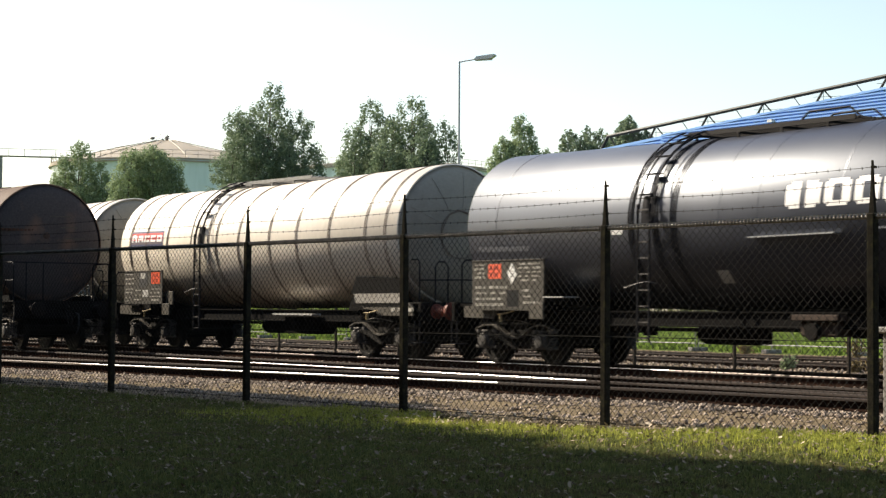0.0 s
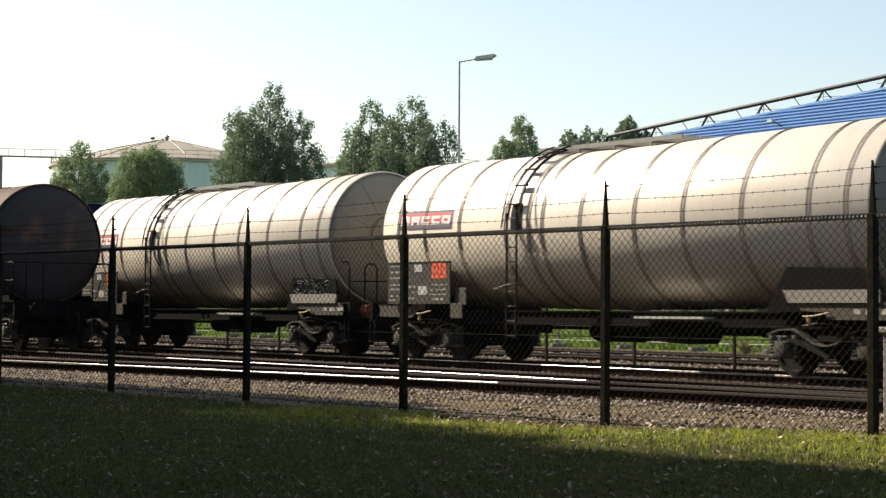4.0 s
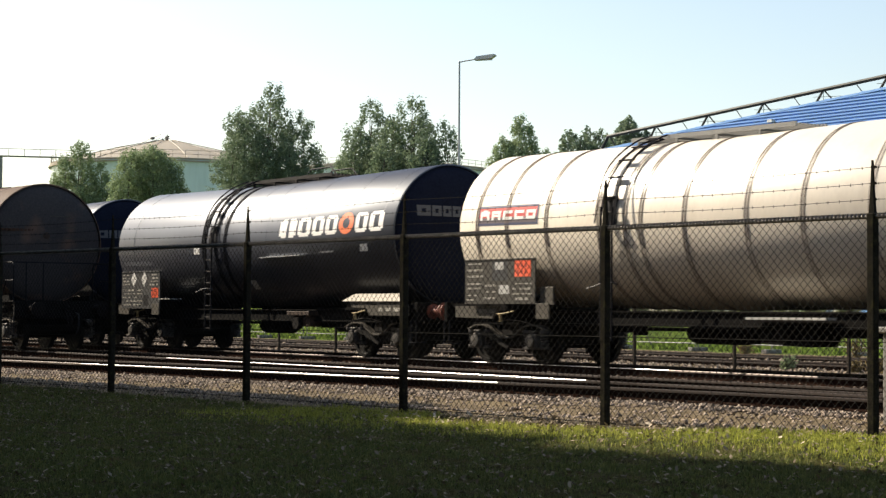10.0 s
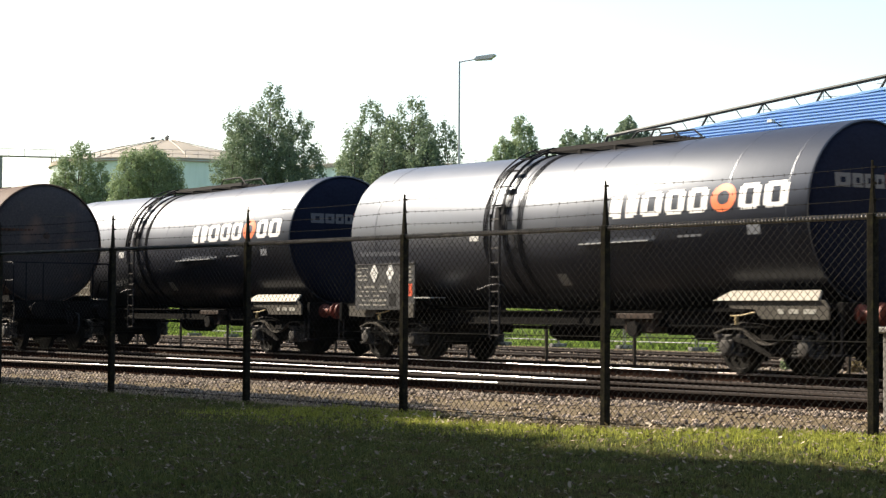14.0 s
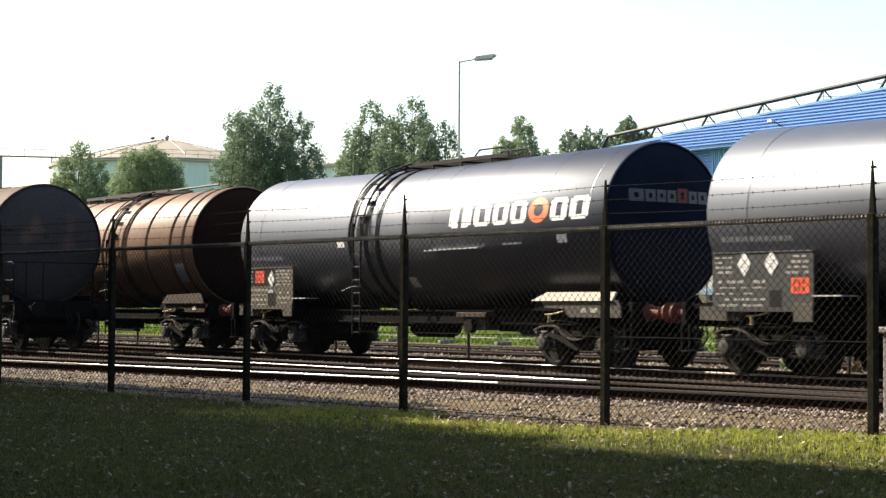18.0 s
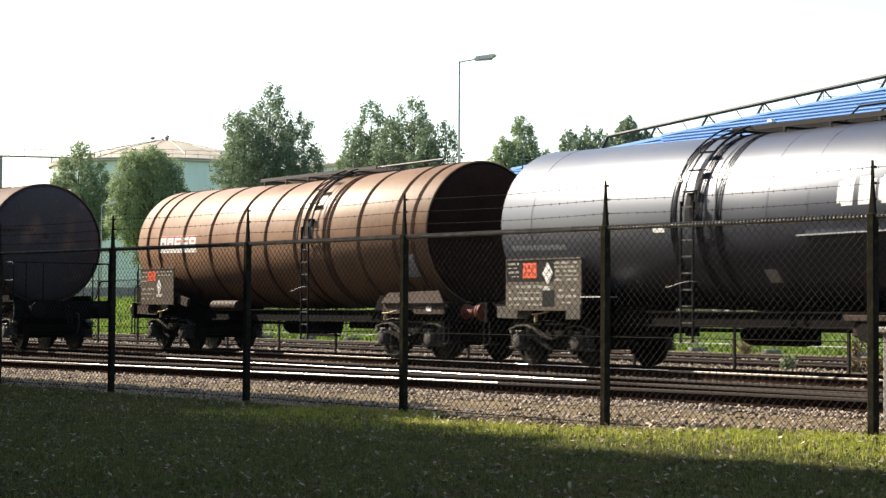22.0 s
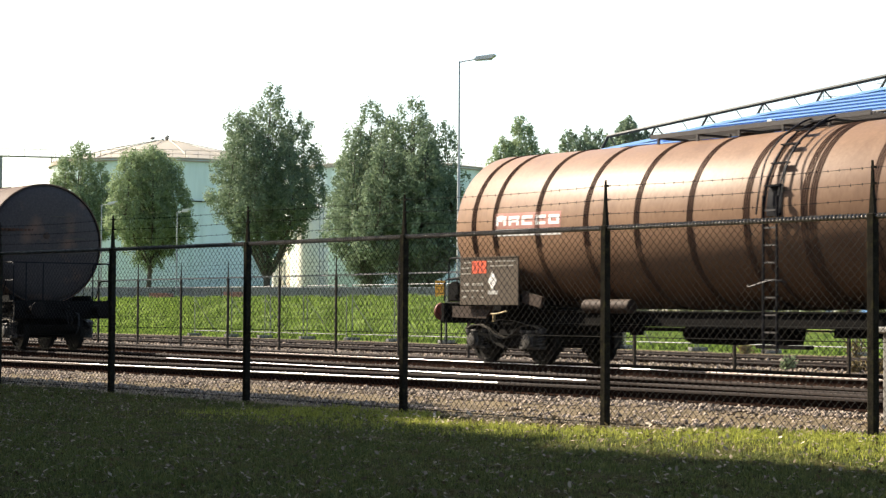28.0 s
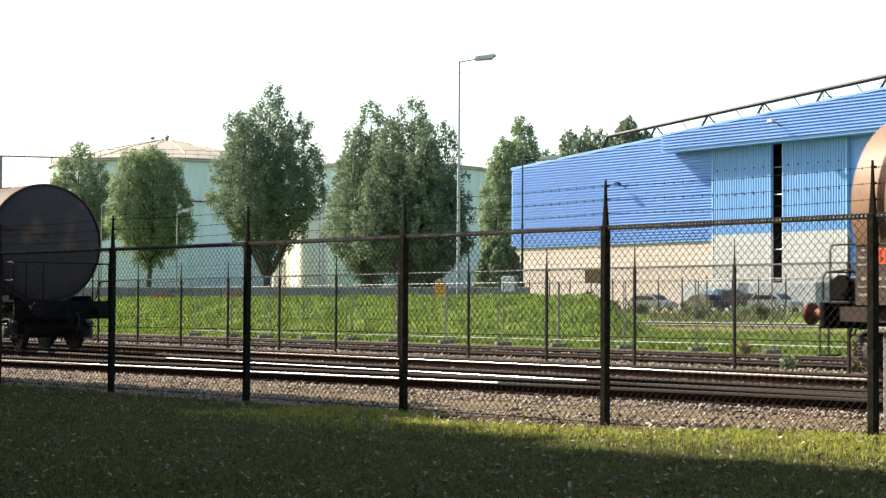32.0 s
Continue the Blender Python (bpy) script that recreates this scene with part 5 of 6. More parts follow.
def skin_disc(s, xc, zc, rx, rz, hole=0.0, n=24, r=TR + 0.005):
    vs, fs = [], []
    for i in range(n):
        a = 2 * math.pi * i / n
        for k in (1.0, hole):
            x, z = xc + rx * k * math.cos(a), zc + rz * k * math.sin(a)
            t = math.asin(max(-1, min(1, (z - TZ) / r)))
            vs.append((x, -r * math.cos(t), TZ + r * math.sin(t)))
    for i in range(n):
        j = (i + 1) % n
        fs.append((2 * i, 2 * j, 2 * j + 1, 2 * i + 1))
    return s.add(vs, fs)


def za(z):
    return math.asin(max(-1, min(1, (z - TZ) / TR)))


def wheelset_mesh():
    s = Shape()
    for y in (-0.75, 0.75):
        o = 1 if y > 0 else -1
        s.lathe_y([(y - 0.066 * o, 0.485), (y - 0.04 * o, 0.485), (y - 0.035 * o, WR), (y + 0.065 * o, WR - 0.005), (y + 0.066 * o, 0.39), (y + 0.03 * o, 0.37), (y + 0.02 * o, 0.16), (y + 0.08 * o, 0.13), (y + 0.085 * o, 0.02)], 0, 0, 40)
    s.cyl((0, -1.05, 0), (0, 1.05, 0), 0.08, n=14)
    # balance lugs and paint dots that show the turning
    for y in (-0.80, 0.80):
        for k in range(3):
            a = k * 2.094
            s.box(math.cos(a) * 0.27 - 0.03, math.cos(a) * 0.27 + 0.03, y - 0.015, y + 0.015, math.sin(a) * 0.27 - 0.03, math.sin(a) * 0.27 + 0.03)
    return s.data("wheelset", M["wheel"])


WHEELSET = wheelset_mesh()


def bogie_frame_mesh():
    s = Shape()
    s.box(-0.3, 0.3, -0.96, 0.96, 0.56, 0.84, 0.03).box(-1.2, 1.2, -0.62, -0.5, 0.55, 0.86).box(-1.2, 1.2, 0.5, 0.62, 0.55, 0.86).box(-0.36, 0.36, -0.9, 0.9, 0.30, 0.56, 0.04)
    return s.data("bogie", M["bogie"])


BELLY = [(-1.25, 0.70), (-1.0, 0.78), (-0.72, 0.79), (-0.55, 0.74), (-0.40, 0.65), (-0.25, 0.57), (-0.08, 0.53), (0.08, 0.53), (0.25, 0.57), (0.40, 0.65), (0.55, 0.74), (0.72, 0.79), (1.0, 0.78), (1.25, 0.70)]


def side_frame_mesh():
    """Outer frame plate whose upper edge dips between the axles."""
    s = Shape()
    s.slab_xz(BELLY + [(1.25, 0.54), (0.70, 0.52), (0.46, 0.36), (-0.46, 0.36), (-0.70, 0.52), (-1.25, 0.54)], -1.02, -0.98)
    for x in (-0.62, 0.62):
        s.box(x - 0.035, x + 0.035, -1.10, -1.0, 0.34, 0.74, 0.01)
    return s.data("side_frame", M["bogie"], 0)


def flange_mesh():
    low = [(x, z - 0.028) for x, z in BELLY]
    return Shape().slab_xz(BELLY + low[::-1], -1.11, -0.93).data("top_flange", M["dusty_flange"])


TOP_FLANGE = flange_mesh()
SPRING_POT = Shape().lathe_z([(-0.16, 0.05), (-0.155, 0.085), (0.06, 0.085), (0.075, 0.07), (0.16, 0.07), (0.17, 0.04)], 0, -1.10, 16).box(-0.11, 0.11, -1.14, -1.0, 0.155, 0.19, 0.01).data("spring_pot", M["box_metal"])
SIDE_FRAME = side_frame_mesh()
HEADSTOCK = Shape().box(-0.05, 0.05, -0.94, 0.94, 0.52, 0.64, 0.01).data("headstock", M["bogie"], 0)
CENTRE_PIN = Shape().cyl((0, 0, 0.8), (0, 0, 0.98), 0.2, n=14).data("centre_pivot", M["bogie"])


def axle_box_mesh():
    s = Shape()
    for sy in (-1,):
        s.box(-0.15, 0.15, -1.16, -0.93, -0.15, 0.14, 0.03)
        s.lathe_y([(-1.205, 0.11), (-1.2, 0.125), (-1.16, 0.125)], 0, 0, 16)
        s.box(-0.34, 0.34, -1.10, -0.95, -0.16, -0.10, 0.01)
    return s.data("axle_box", M["box_metal"])


def spring_mesh():
    s = Shape()
    for x in (0.0,):
        pts = [(x + 0.075 * math.cos(a), -1.02 + 0.075 * math.sin(a), -0.10 + 0.27 * a / 31.4) for a in [i * 0.63 for i in range(51)]]
        s.tube(pts, 0.016, 5)
        s.cyl((x, -1.02, 0.16), (x, -1.02, 0.22), 0.1, n=12)
    return s.data("coil_spring", M["ladder"])


BOGIE, AXLE_BOX, SPRING = bogie_frame_mesh(), axle_box_mesh(), spring_mesh()
BRAKE = Shape().slab_xz([(-0.05, -0.2), (0.0, -0.24), (0.03, 0.0), (0.0, 0.24), (-0.05, 0.2)], -0.79, -0.71).box(-0.09, -0.04, -0.77, -0.73, -0.05, 0.34).slab_xz([(-0.05, -0.2), (0.0, -0.24), (0.03, 0.0), (0.0, 0.24), (-0.05, 0.2)], 0.71, 0.79).box(-0.09, -0.04, 0.73, 0.77, -0.05, 0.34).cyl((-0.07, -0.85, -0.1), (-0.07, 0.85, -0.1), 0.03, n=8).data("brake_beam", M["bogie"])
SIDE_LEVER = Shape().slab_xz([(-0.55, 0.10), (-0.2, 0.02), (0.35, -0.18), (0.40, -0.14), (-0.1, 0.10), (-0.5, 0.16)], -1.135, -1.10).data("brake_lever", M["wheel"], 0)
WHEELS = []


def bogie(parent, x):
    b = new("bogie", BOGIE)
    b.parent = parent
    b.location = (x, 0, 0)
    for dx in (-0.9, 0.9):
        w = new("wheelset", WHEELSET)
        w.parent = b
        w.location = (dx, 0, WR)
        WHEELS.append((w, dx))
        for flip in (0, 180):
            a = new("axle_box", AXLE_BOX)
            a.parent = b
            a.matrix_basis = pose(dx, 0, WR, 0, 0, flip)
            q = new("spring_pot", SPRING_POT)
            q.parent = b
            q.matrix_basis = pose(dx, 0, WR + 0.02, 0, 0, flip)
            for sx in (-0.26, 0.26):
                c = new("coil_spring", SPRING)
                c.parent = b
                c.matrix_basis = pose(dx + sx, 0, WR, 0, 0, flip)
        k = new("brake_beam", BRAKE)
        k.parent = b
        k.matrix_basis = pose(dx - 0.56 if dx > 0 else dx + 0.56, 0, WR, 0, 0, 180 if dx > 0 else 0)
    for flip in (0, 180):
        f = new("side_frame", SIDE_FRAME)
        f.parent = b
        f.matrix_basis = pose(0, 0, 0, 0, 0, flip)
        e = new("top_flange", TOP_FLANGE)
        e.parent = b
        e.matrix_basis = pose(0, 0, 0, 0, 0, flip)
        h = new("headstock", HEADSTOCK)
        h.parent = b
        h.location = (1.25 if flip else -1.25, 0, 0)
    c = new("centre_pivot", CENTRE_PIN)
    c.parent = b
    lv = new("brake_lever", SIDE_LEVER)
    lv.parent = b
    lv.location = (-0.25, 0, WR + 0.02)
    return b


def tank_shell(root, body, end, domed=0.22, T1=T1):
    part("tank_shell", Shape().lathe_x([(T0, TR - 0.03), (T0 + 0.006, TR - 0.008), (T0 + 0.02, TR), (-0.3, TR), (0.0, TR), (0.3, TR), (T1 - 0.02, TR), (T1 - 0.006, TR - 0.008), (T1, TR - 0.03)], TZ, 0, 96), body, root)
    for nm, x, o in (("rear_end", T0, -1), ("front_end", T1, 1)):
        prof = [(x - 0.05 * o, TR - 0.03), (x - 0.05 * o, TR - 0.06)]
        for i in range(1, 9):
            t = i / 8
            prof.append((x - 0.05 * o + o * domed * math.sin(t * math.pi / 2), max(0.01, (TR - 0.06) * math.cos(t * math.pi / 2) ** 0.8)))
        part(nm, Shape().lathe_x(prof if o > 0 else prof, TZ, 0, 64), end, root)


SAG = 0.075
HUGGING = ("tank_shell", "strap", "walkway", "edge_bar", "slat", "walkway_bracket", "manhole", "curved_stile", "grab_rail", "ladder_back_sheet", "orange_ring_mark", "white_block_mark", "name_panel", "panel_lower", "panel_edge", "panel_foot", "name_bar", "pale_label", "white_label", "faded_lettering", "cross_label", "faded_label", "drip_shelf", "filler_dome", "walkway_handrail")


def dip_middle(root):
    """The tank's two halves slope down to its middle outlet by a few centimetres."""
    for ob in list(root.children):
        for o in [ob] + list(ob.children):
            if o.name.split(".")[0] in HUGGING and o.type == 'MESH' and o.parent == (root if o is ob else ob):
                if ob.name.startswith("data_plate"):
                    continue
                for v in o.data.vertices:
                    v.co.z -= SAG * max(0.0, 1 - abs(v.co.x) / 6.75)


def strap_pair(root, xs, mat, gap=0.105):
    for x in xs:
        s = Shape()
        for d in (-gap / 2, 0, gap / 2) if gap > 0.08 else (-gap / 2, gap / 2) if gap > 0.06 else (0,):
            h = 0.012 if gap > 0.06 else 0.004
            s.lathe_x([(x + d - 0.011, TR), (x + d - 0.007, TR + h), (x + d + 0.007, TR + h), (x + d + 0.011, TR)], TZ, 0, 96)
        part("strap", s, mat, root)


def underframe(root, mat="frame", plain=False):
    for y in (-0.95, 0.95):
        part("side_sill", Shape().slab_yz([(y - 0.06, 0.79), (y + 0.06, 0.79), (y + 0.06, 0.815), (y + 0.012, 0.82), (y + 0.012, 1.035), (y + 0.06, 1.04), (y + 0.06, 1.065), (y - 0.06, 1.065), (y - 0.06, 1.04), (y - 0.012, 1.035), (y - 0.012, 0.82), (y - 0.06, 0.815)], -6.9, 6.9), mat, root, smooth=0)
    for x in (-7.35, 7.35):
        o = 1 if x > 0 else -1
        part("buffer_beam", Shape().box(min(x, x + 0.12 * o), max(x, x + 0.12 * o), -1.28, 1.28, 0.80, 1.22, 0.015).box(min(x, x - 0.5 * o), max(x, x - 0.5 * o), -1.15, 1.15, 1.12, 1.2), mat, root, smooth=0)
        for y in (-0.875, 0.875):
            xb = x + 0.12 * o
            b = part("buffer", Shape().lathe_x([(xb, 0.16), (xb + 0.04 * o, 0.16), (xb + 0.05 * o, 0.12), (xb + 0.34 * o, 0.11), (xb + 0.34 * o, 0.08), (xb + 0.51 * o, 0.08)], 1.035, y, 24), "bogie" if plain else "buffer", root, "sprung buffer")
            part("buffer_head", Shape().lathe_x([(xb + 0.505 * o, 0.06), (xb + 0.51 * o, 0.185), (xb + 0.55 * o, 0.19), (xb + 0.565 * o, 0.12), (xb + 0.57 * o, 0.01)], 1.035, y, 24), "bogie" if plain else "buffer", b, "round greasy buffer head")
        part("draw_hook", Shape().tube([(x + 0.12 * o, 0, 1.03), (x + 0.38 * o, 0, 1.03), (x + 0.46 * o, 0, 1.08), (x + 0.40 * o, 0, 1.14)], 0.035, 6), "bogie", root)
        part("coupling_link", Shape().tube([(x + 0.36 * o, -0.05, 1.0), (x + 0.5 * o, -0.06, 0.86), (x + 0.55 * o, -0.05, 0.70), (x + 0.58 * o, 0, 0.66), (x + 0.55 * o, 0.05, 0.70), (x + 0.5 * o, 0.06, 0.86), (x + 0.36 * o, 0.05, 1.0)], 0.022, 5), "bogie", root)
        part("brake_hose", Shape().tube([(x + 0.1 * o, 0.35, 0.95), (x + 0.3 * o, 0.35, 0.9), (x + 0.42 * o, 0.3, 0.6), (x + 0.3 * o, 0.28, 0.42)], 0.022, 5), "rubber", root)
        part("end_steps", Shape().box(x - 0.1, x + 0.1, -1.34, -1.0, 0.36, 0.385).box(x - 0.1, x - 0.085, -1.3, -1.27, 0.36, 0.85).box(x + 0.085, x + 0.1, -1.3, -1.27, 0.36, 0.85), "strap_dark", root, smooth=0)
    for x in (-PIVOT, PIVOT):
        part("saddle", Shape().slab_yz([(-0.7, 1.06), (0.7, 1.06), (0.9, 1.42)] + [(1.38 * math.sin(t) * 1.0, TZ - (TR + 0.01) * math.cos(t)) for t in (0.6, 0.4, 0.2, 0, -0.2, -0.4, -0.6)] + [(-0.9, 1.42)], x - 0.55, x - 0.45).slab_yz([(-0.7, 1.06), (0.7, 1.06), (0.9, 1.42)] + [(1.38 * math.sin(t), TZ - (TR + 0.01) * math.cos(t)) for t in (0.6, 0.4, 0.2, 0, -0.2, -0.4, -0.6)] + [(-0.9, 1.42)], x + 0.45, x + 0.55), mat, root, smooth=0)
        part("bolster", Shape().box(x - 0.6, x + 0.6, -1.0, 1.0, 0.95, 1.14, 0.02), mat, root, smooth=0)
    part("centre_sill", Shape().box(-6.9, 6.9, -0.28, 0.28, 0.78, 1.05), mat, root, smooth=0)
    part("brake_rod", Shape().box(-4.3, 0.9, -0.62, -0.56, 0.70, 0.76).box(-4.2, -4.1, -0.7, -0.5, 0.55, 0.9).box(-2.2, -2.05, -0.72, -0.5, 0.62, 0.9).box(0.7, 0.85, -0.72, -0.5, 0.5, 0.9), mat, root, smooth=0)
    part("distributor_valve", Shape().box(-3.5, -2.6, -0.8, -0.25, 0.66, 0.88, 0.03).cyl((-3.9, -0.55, 0.72), (-3.6, -0.55, 0.72), 0.1, n=12), mat, root)
    part("load_gear", Shape().box(2.9, 3.7, -0.86, -0.3, 0.64, 0.9, 0.03).cyl((3.8, -0.6, 0.74), (4.3, -0.6, 0.74), 0.12, n=12), mat, root)
    for x in (-PIVOT, PIVOT):
        for y in (-1.09, 1.09):
            part("saddle_skirt", Shape().slab_xz([(x - 1.25, 1.06), (x + 1.25, 1.06), (x + 1.05, 1.38), (x - 1.05, 1.38)], y - 0.03, y + 0.03), mat, root, smooth=0)
    part("brake_pipe", Shape().tube([(-6.8, -0.72, 0.82), (-3, -0.74, 0.80), (3, -0.74, 0.80), (6.8, -0.72, 0.82)], 0.022, 6).tube([(-4.0, -0.5, 0.76), (4.0, -0.5, 0.74)], 0.02, 6), mat, root)
    part("air_tank", Shape().lathe_x([(-1.7, 0.02), (-1.66, 0.14), (-1.5, 0.2), (-0.2, 0.2), (-0.04, 0.14), (0, 0.02)], 0.66, 0.25, 20), mat, root)
    part("air_tank_strap", Shape().box(-1.4, -1.35, 0.2, 0.3, 0.8, 1.0).box(-0.4, -0.35, 0.2, 0.3, 0.8, 1.0), mat, root, smooth=0)


def ladder(root, x, z0=0.52, over=True, width=0.30):
    y = -TR - 0.10
    ztop = TZ + 0.25
    for d in (-width / 2, width / 2):
        part("ladder_stile", Shape().box(x + d - 0.012, x + d + 0.012, y - 0.025, y + 0.015, z0, ztop), "strap_dark", root, smooth=0)
    z = z0 + 0.06
    while z < ztop:
        part("rung", Shape().box(x - width / 2, x + width / 2, y - 0.014, y + 0.01, z - 0.014, z + 0.014), "ladder", root, smooth=0)
        z += 0.285
    part("ladder_back_sheet", skin(Shape(), x - width / 2 - 0.02, x + width / 2 + 0.02, -0.02, 0.30, TR + 0.014, 1, 5), "strap_dark", root)
    for d in (-width / 2, width / 2):
        part("curved_stile", Shape().tube([(x + d, -(TR + 0.09) * math.cos(t), TZ + (TR + 0.09) * math.sin(t)) for t in [0.1 + 1.25 * i / 8 for i in range(9)]], 0.02, 5), "strap_dark", root)
    for k in range(5):
        t = za(ztop) + 0.10 + k * 0.25
        yy, zz = -(TR + 0.07) * math.cos(t), TZ + (TR + 0.07) * math.sin(t)
        s = Shape().box(-width / 2 - 0.02, width / 2 + 0.02, -0.05, 0.06, -0.012, 0.012)
        ob = part("tank_step", s, "strap_dark", root, smooth=0)
        ob.matrix_basis = pose(x, yy, zz)
    for d in (-0.26, 0.26):
        arc = [(x + d + (0.03 * math.sin(i)), -(TR + 0.16) * math.cos(t), TZ + (TR + 0.16) * math.sin(t)) for i, t in enumerate([0.0 + 1.35 * i / 10 for i in range(11)])]
        part("grab_rail", Shape().tube(arc, 0.017, 5), "strap_dark", root)
    hoop = [(x + 0.42 * math.sin(t), y - 0.05 - 0.20 * math.cos(t), 1.52 + 0.05 * math.sin(2 * t)) for t in [-1.4 + 2.8 * i / 12 for i in range(13)]]
    part("hoop_rail", Shape().tube(hoop, 0.014, 5), "ladder", root)


def walkway(root, x0, x1, w=0.75, z=TZ + TR + 0.06, raised=0.0, mat="grating"):
    n = 9
    way = part("walkway", Shape().box(x0, x1, -w / 2 - 0.02, -w / 2 + 0.02, z + raised - 0.03, z + raised + 0.05), mat, root, smooth=0)
    part("edge_bar", Shape().box(x0, x1, w / 2 - 0.02, w / 2 + 0.02, z + raised - 0.03, z + raised + 0.05), mat, way, smooth=0)
    for i in range(1, n - 1):
        y = -w / 2 + w * i / (n - 1)
        part("slat", Shape().box(x0, x1, y - 0.02, y + 0.02, z + raised, z + raised + 0.03), mat, way, smooth=0)
    x = x0 + 0.2
    while x < x1:
        part("walkway_bracket", Shape().box(x - 0.02, x + 0.02, -w / 2, w / 2, z + raised - 0.04, z + raised).box(x - 0.02, x + 0.02, -w / 2 - 0.02, -w / 2 + 0.02, z - 0.17, z + raised).box(x - 0.02, x + 0.02, w / 2 - 0.02, w / 2 + 0.02, z - 0.17, z + raised), mat, root, smooth=0)
        x += 1.05
    xm = (x0 + x1) / 2
    for dx in (-0.9, 0.7):
        part("manhole", Shape().lathe_z([(TZ + TR - 0.05, 0.29), (TZ + TR + 0.10, 0.29), (TZ + TR + 0.10, 0.33), (TZ + TR + 0.14, 0.33), (TZ + TR + 0.17, 0.1)], xm + dx, 0.62, 20), mat, root)


def data_plate(root, x0, x1, z0, z1, mat, layout):
    y = -1.47
    p = part("data_plate", Shape().box(x0, x1, y, y + 0.03, z0, z1, 0.006).box(x0, x1, y - 0.012, y + 0.04, z1 - 0.025, z1, 0.003), mat, root, "dusty data plate with faded lettering rows", 0)
    part("plate_support", Shape().box(x0 + 0.2, x0 + 0.28, y + 0.03, -0.9, z0, z0 + 0.06).box(x1 - 0.28, x1 - 0.2, y + 0.03, -0.9, z0, z0 + 0.06).box(x0 + 0.2, x0 + 0.28, y + 0.03, y + 0.09, z0, z1).box(x1 - 0.28, x1 - 0.2, y + 0.03, y + 0.09, z0, z1), "frame", root, smooth=0)
    r = random.Random(layout)
    W, H = x1 - x0, z1 - z0
    yb = y - 0.005

    def bar(s, u0, u1, v0, v1):
        s.box(x0 + u0 * W, x0 + u1 * W, yb, y, z0 + v0 * H, z0 + v1 * H)

    marks = Shape()

    def rows(u0, u1, v0, v1, n, fill=0.6):
        for i in range(n):
            v = v1 - (v1 - v0) * (i + 0.5) / n
            h = min(0.026, (v1 - v0) / n * 0.24) * r.choice((0.7, 1.0, 1.25))
            u = u0 + r.uniform(0, 0.03)
            while u < u1 - 0.02:
                if r.random() > fill + 0.1:
                    u += 0.035
                    continue
                for k in range(r.randint(3, 7)):
                    if u + 0.011 > u1:
                        break
                    bar(marks, u, u + 0.010, v - h * r.uniform(0.75, 1), v + h * r.uniform(0.75, 1))
                    u += 0.0145
                u += 0.018

    def rhomb(u, v, k=0.19):
        s = Shape()
        cx, cz = x0 + u * W, z0 + v * H
        s.slab_xz([(cx - k * 0.82, cz), (cx, cz + k * 1.1), (cx + k * 0.82, cz), (cx, cz - k * 1.1)], yb - 0.004, y)
        q = part("hazard_diamond", s, "white", p, "white hazard diamond", 0)
        t = Shape()
        for dz in (-0.05, 0.0, 0.05):
            t.box(cx - 0.05, cx + 0.05, yb - 0.008, yb - 0.003, cz + dz - 0.012, cz + dz + 0.012)
        part("diamond_marking", t, "chalk", root, smooth=0)

    def orange(u0, u1, v0, v1):
        s = Shape()
        bar(s, u0, u1, v0, v1)
        part("hazard_panel", s, "hazard", p, "orange hazard number panel", 0)
        t = Shape()
        for vv in (0.3, 0.72):
            for uu in (0.2, 0.45, 0.7):
                t.box(x0 + (u0 + (u1 - u0) * uu) * W - 0.02, x0 + (u0 + (u1 - u0) * uu) * W + 0.02, yb - 0.004, yb, z0 + (v0 + (v1 - v0) * vv) * H - 0.04, z0 + (v0 + (v1 - v0) * vv) * H + 0.04)
        tagged(part("panel_marking", t, "mark_dark", root, smooth=0), kind="stuff")

    def black(u0, u1, v0, v1, m="black"):
        s = Shape().box(x0 + u0 * W, x0 + u1 * W, y - 0.002, y, z0 + v0 * H, z0 + v1 * H)
        part("dark_panel", s, m, p, smooth=0)

    if layout in (1, 5):      # one diamond beside an orange panel
        if layout == 5:
            black(0.01, 0.66, 0.56, 0.97)
            s = Shape()
            bar(s, 0.51, 0.60, 0.39, 0.47)
            part("pale_label", s, "chalk", p, smooth=0)
        rows(0.03, 0.19, 0.62, 0.95, 4, 0.85)
        orange(0.24, 0.42, 0.63, 0.92)
        rhomb(0.57, 0.72)
        rows(0.64, 0.96, 0.55, 0.95, 5)
        rows(0.03, 0.5, 0.06, 0.52, 4)
        black(0.5, 0.66, 0.08, 0.40)
        rows(0.70, 0.95, 0.1, 0.45, 3)
    elif layout == 2:    # two diamonds, orange low at the far end
        rhomb(0.33, 0.80)
        rhomb(0.60, 0.80)
        rows(0.03, 0.22, 0.62, 0.95, 4, 0.8)
        rows(0.74, 0.96, 0.60, 0.95, 4)
        rows(0.03, 0.55, 0.06, 0.55, 5)
        black(0.58, 0.70, 0.08, 0.36)
        orange(0.79, 0.96, 0.30, 0.56)
    elif layout == 3:    # orange at the upper far end, pale squares
        rows(0.02, 0.27, 0.55, 0.97, 3, 0.9)
        rows(0.03, 0.26, 0.30, 0.50, 2, 0.9)
        orange(0.72, 0.94, 0.60, 0.95)
        black(0.40, 0.62, 0.52, 0.96, "plate_dark")
        s = Shape()
        bar(s, 0.50, 0.64, 0.22, 0.42)
        part("pale_label", s, "chalk", p, smooth=0)
        s = Shape()
        bar(s, 0.44, 0.56, 0.76, 0.93)
        part("pale_label", s, "chalk", p, smooth=0)
        rows(0.28, 0.46, 0.06, 0.48, 3)
        rows(0.68, 0.96, 0.06, 0.5, 4)
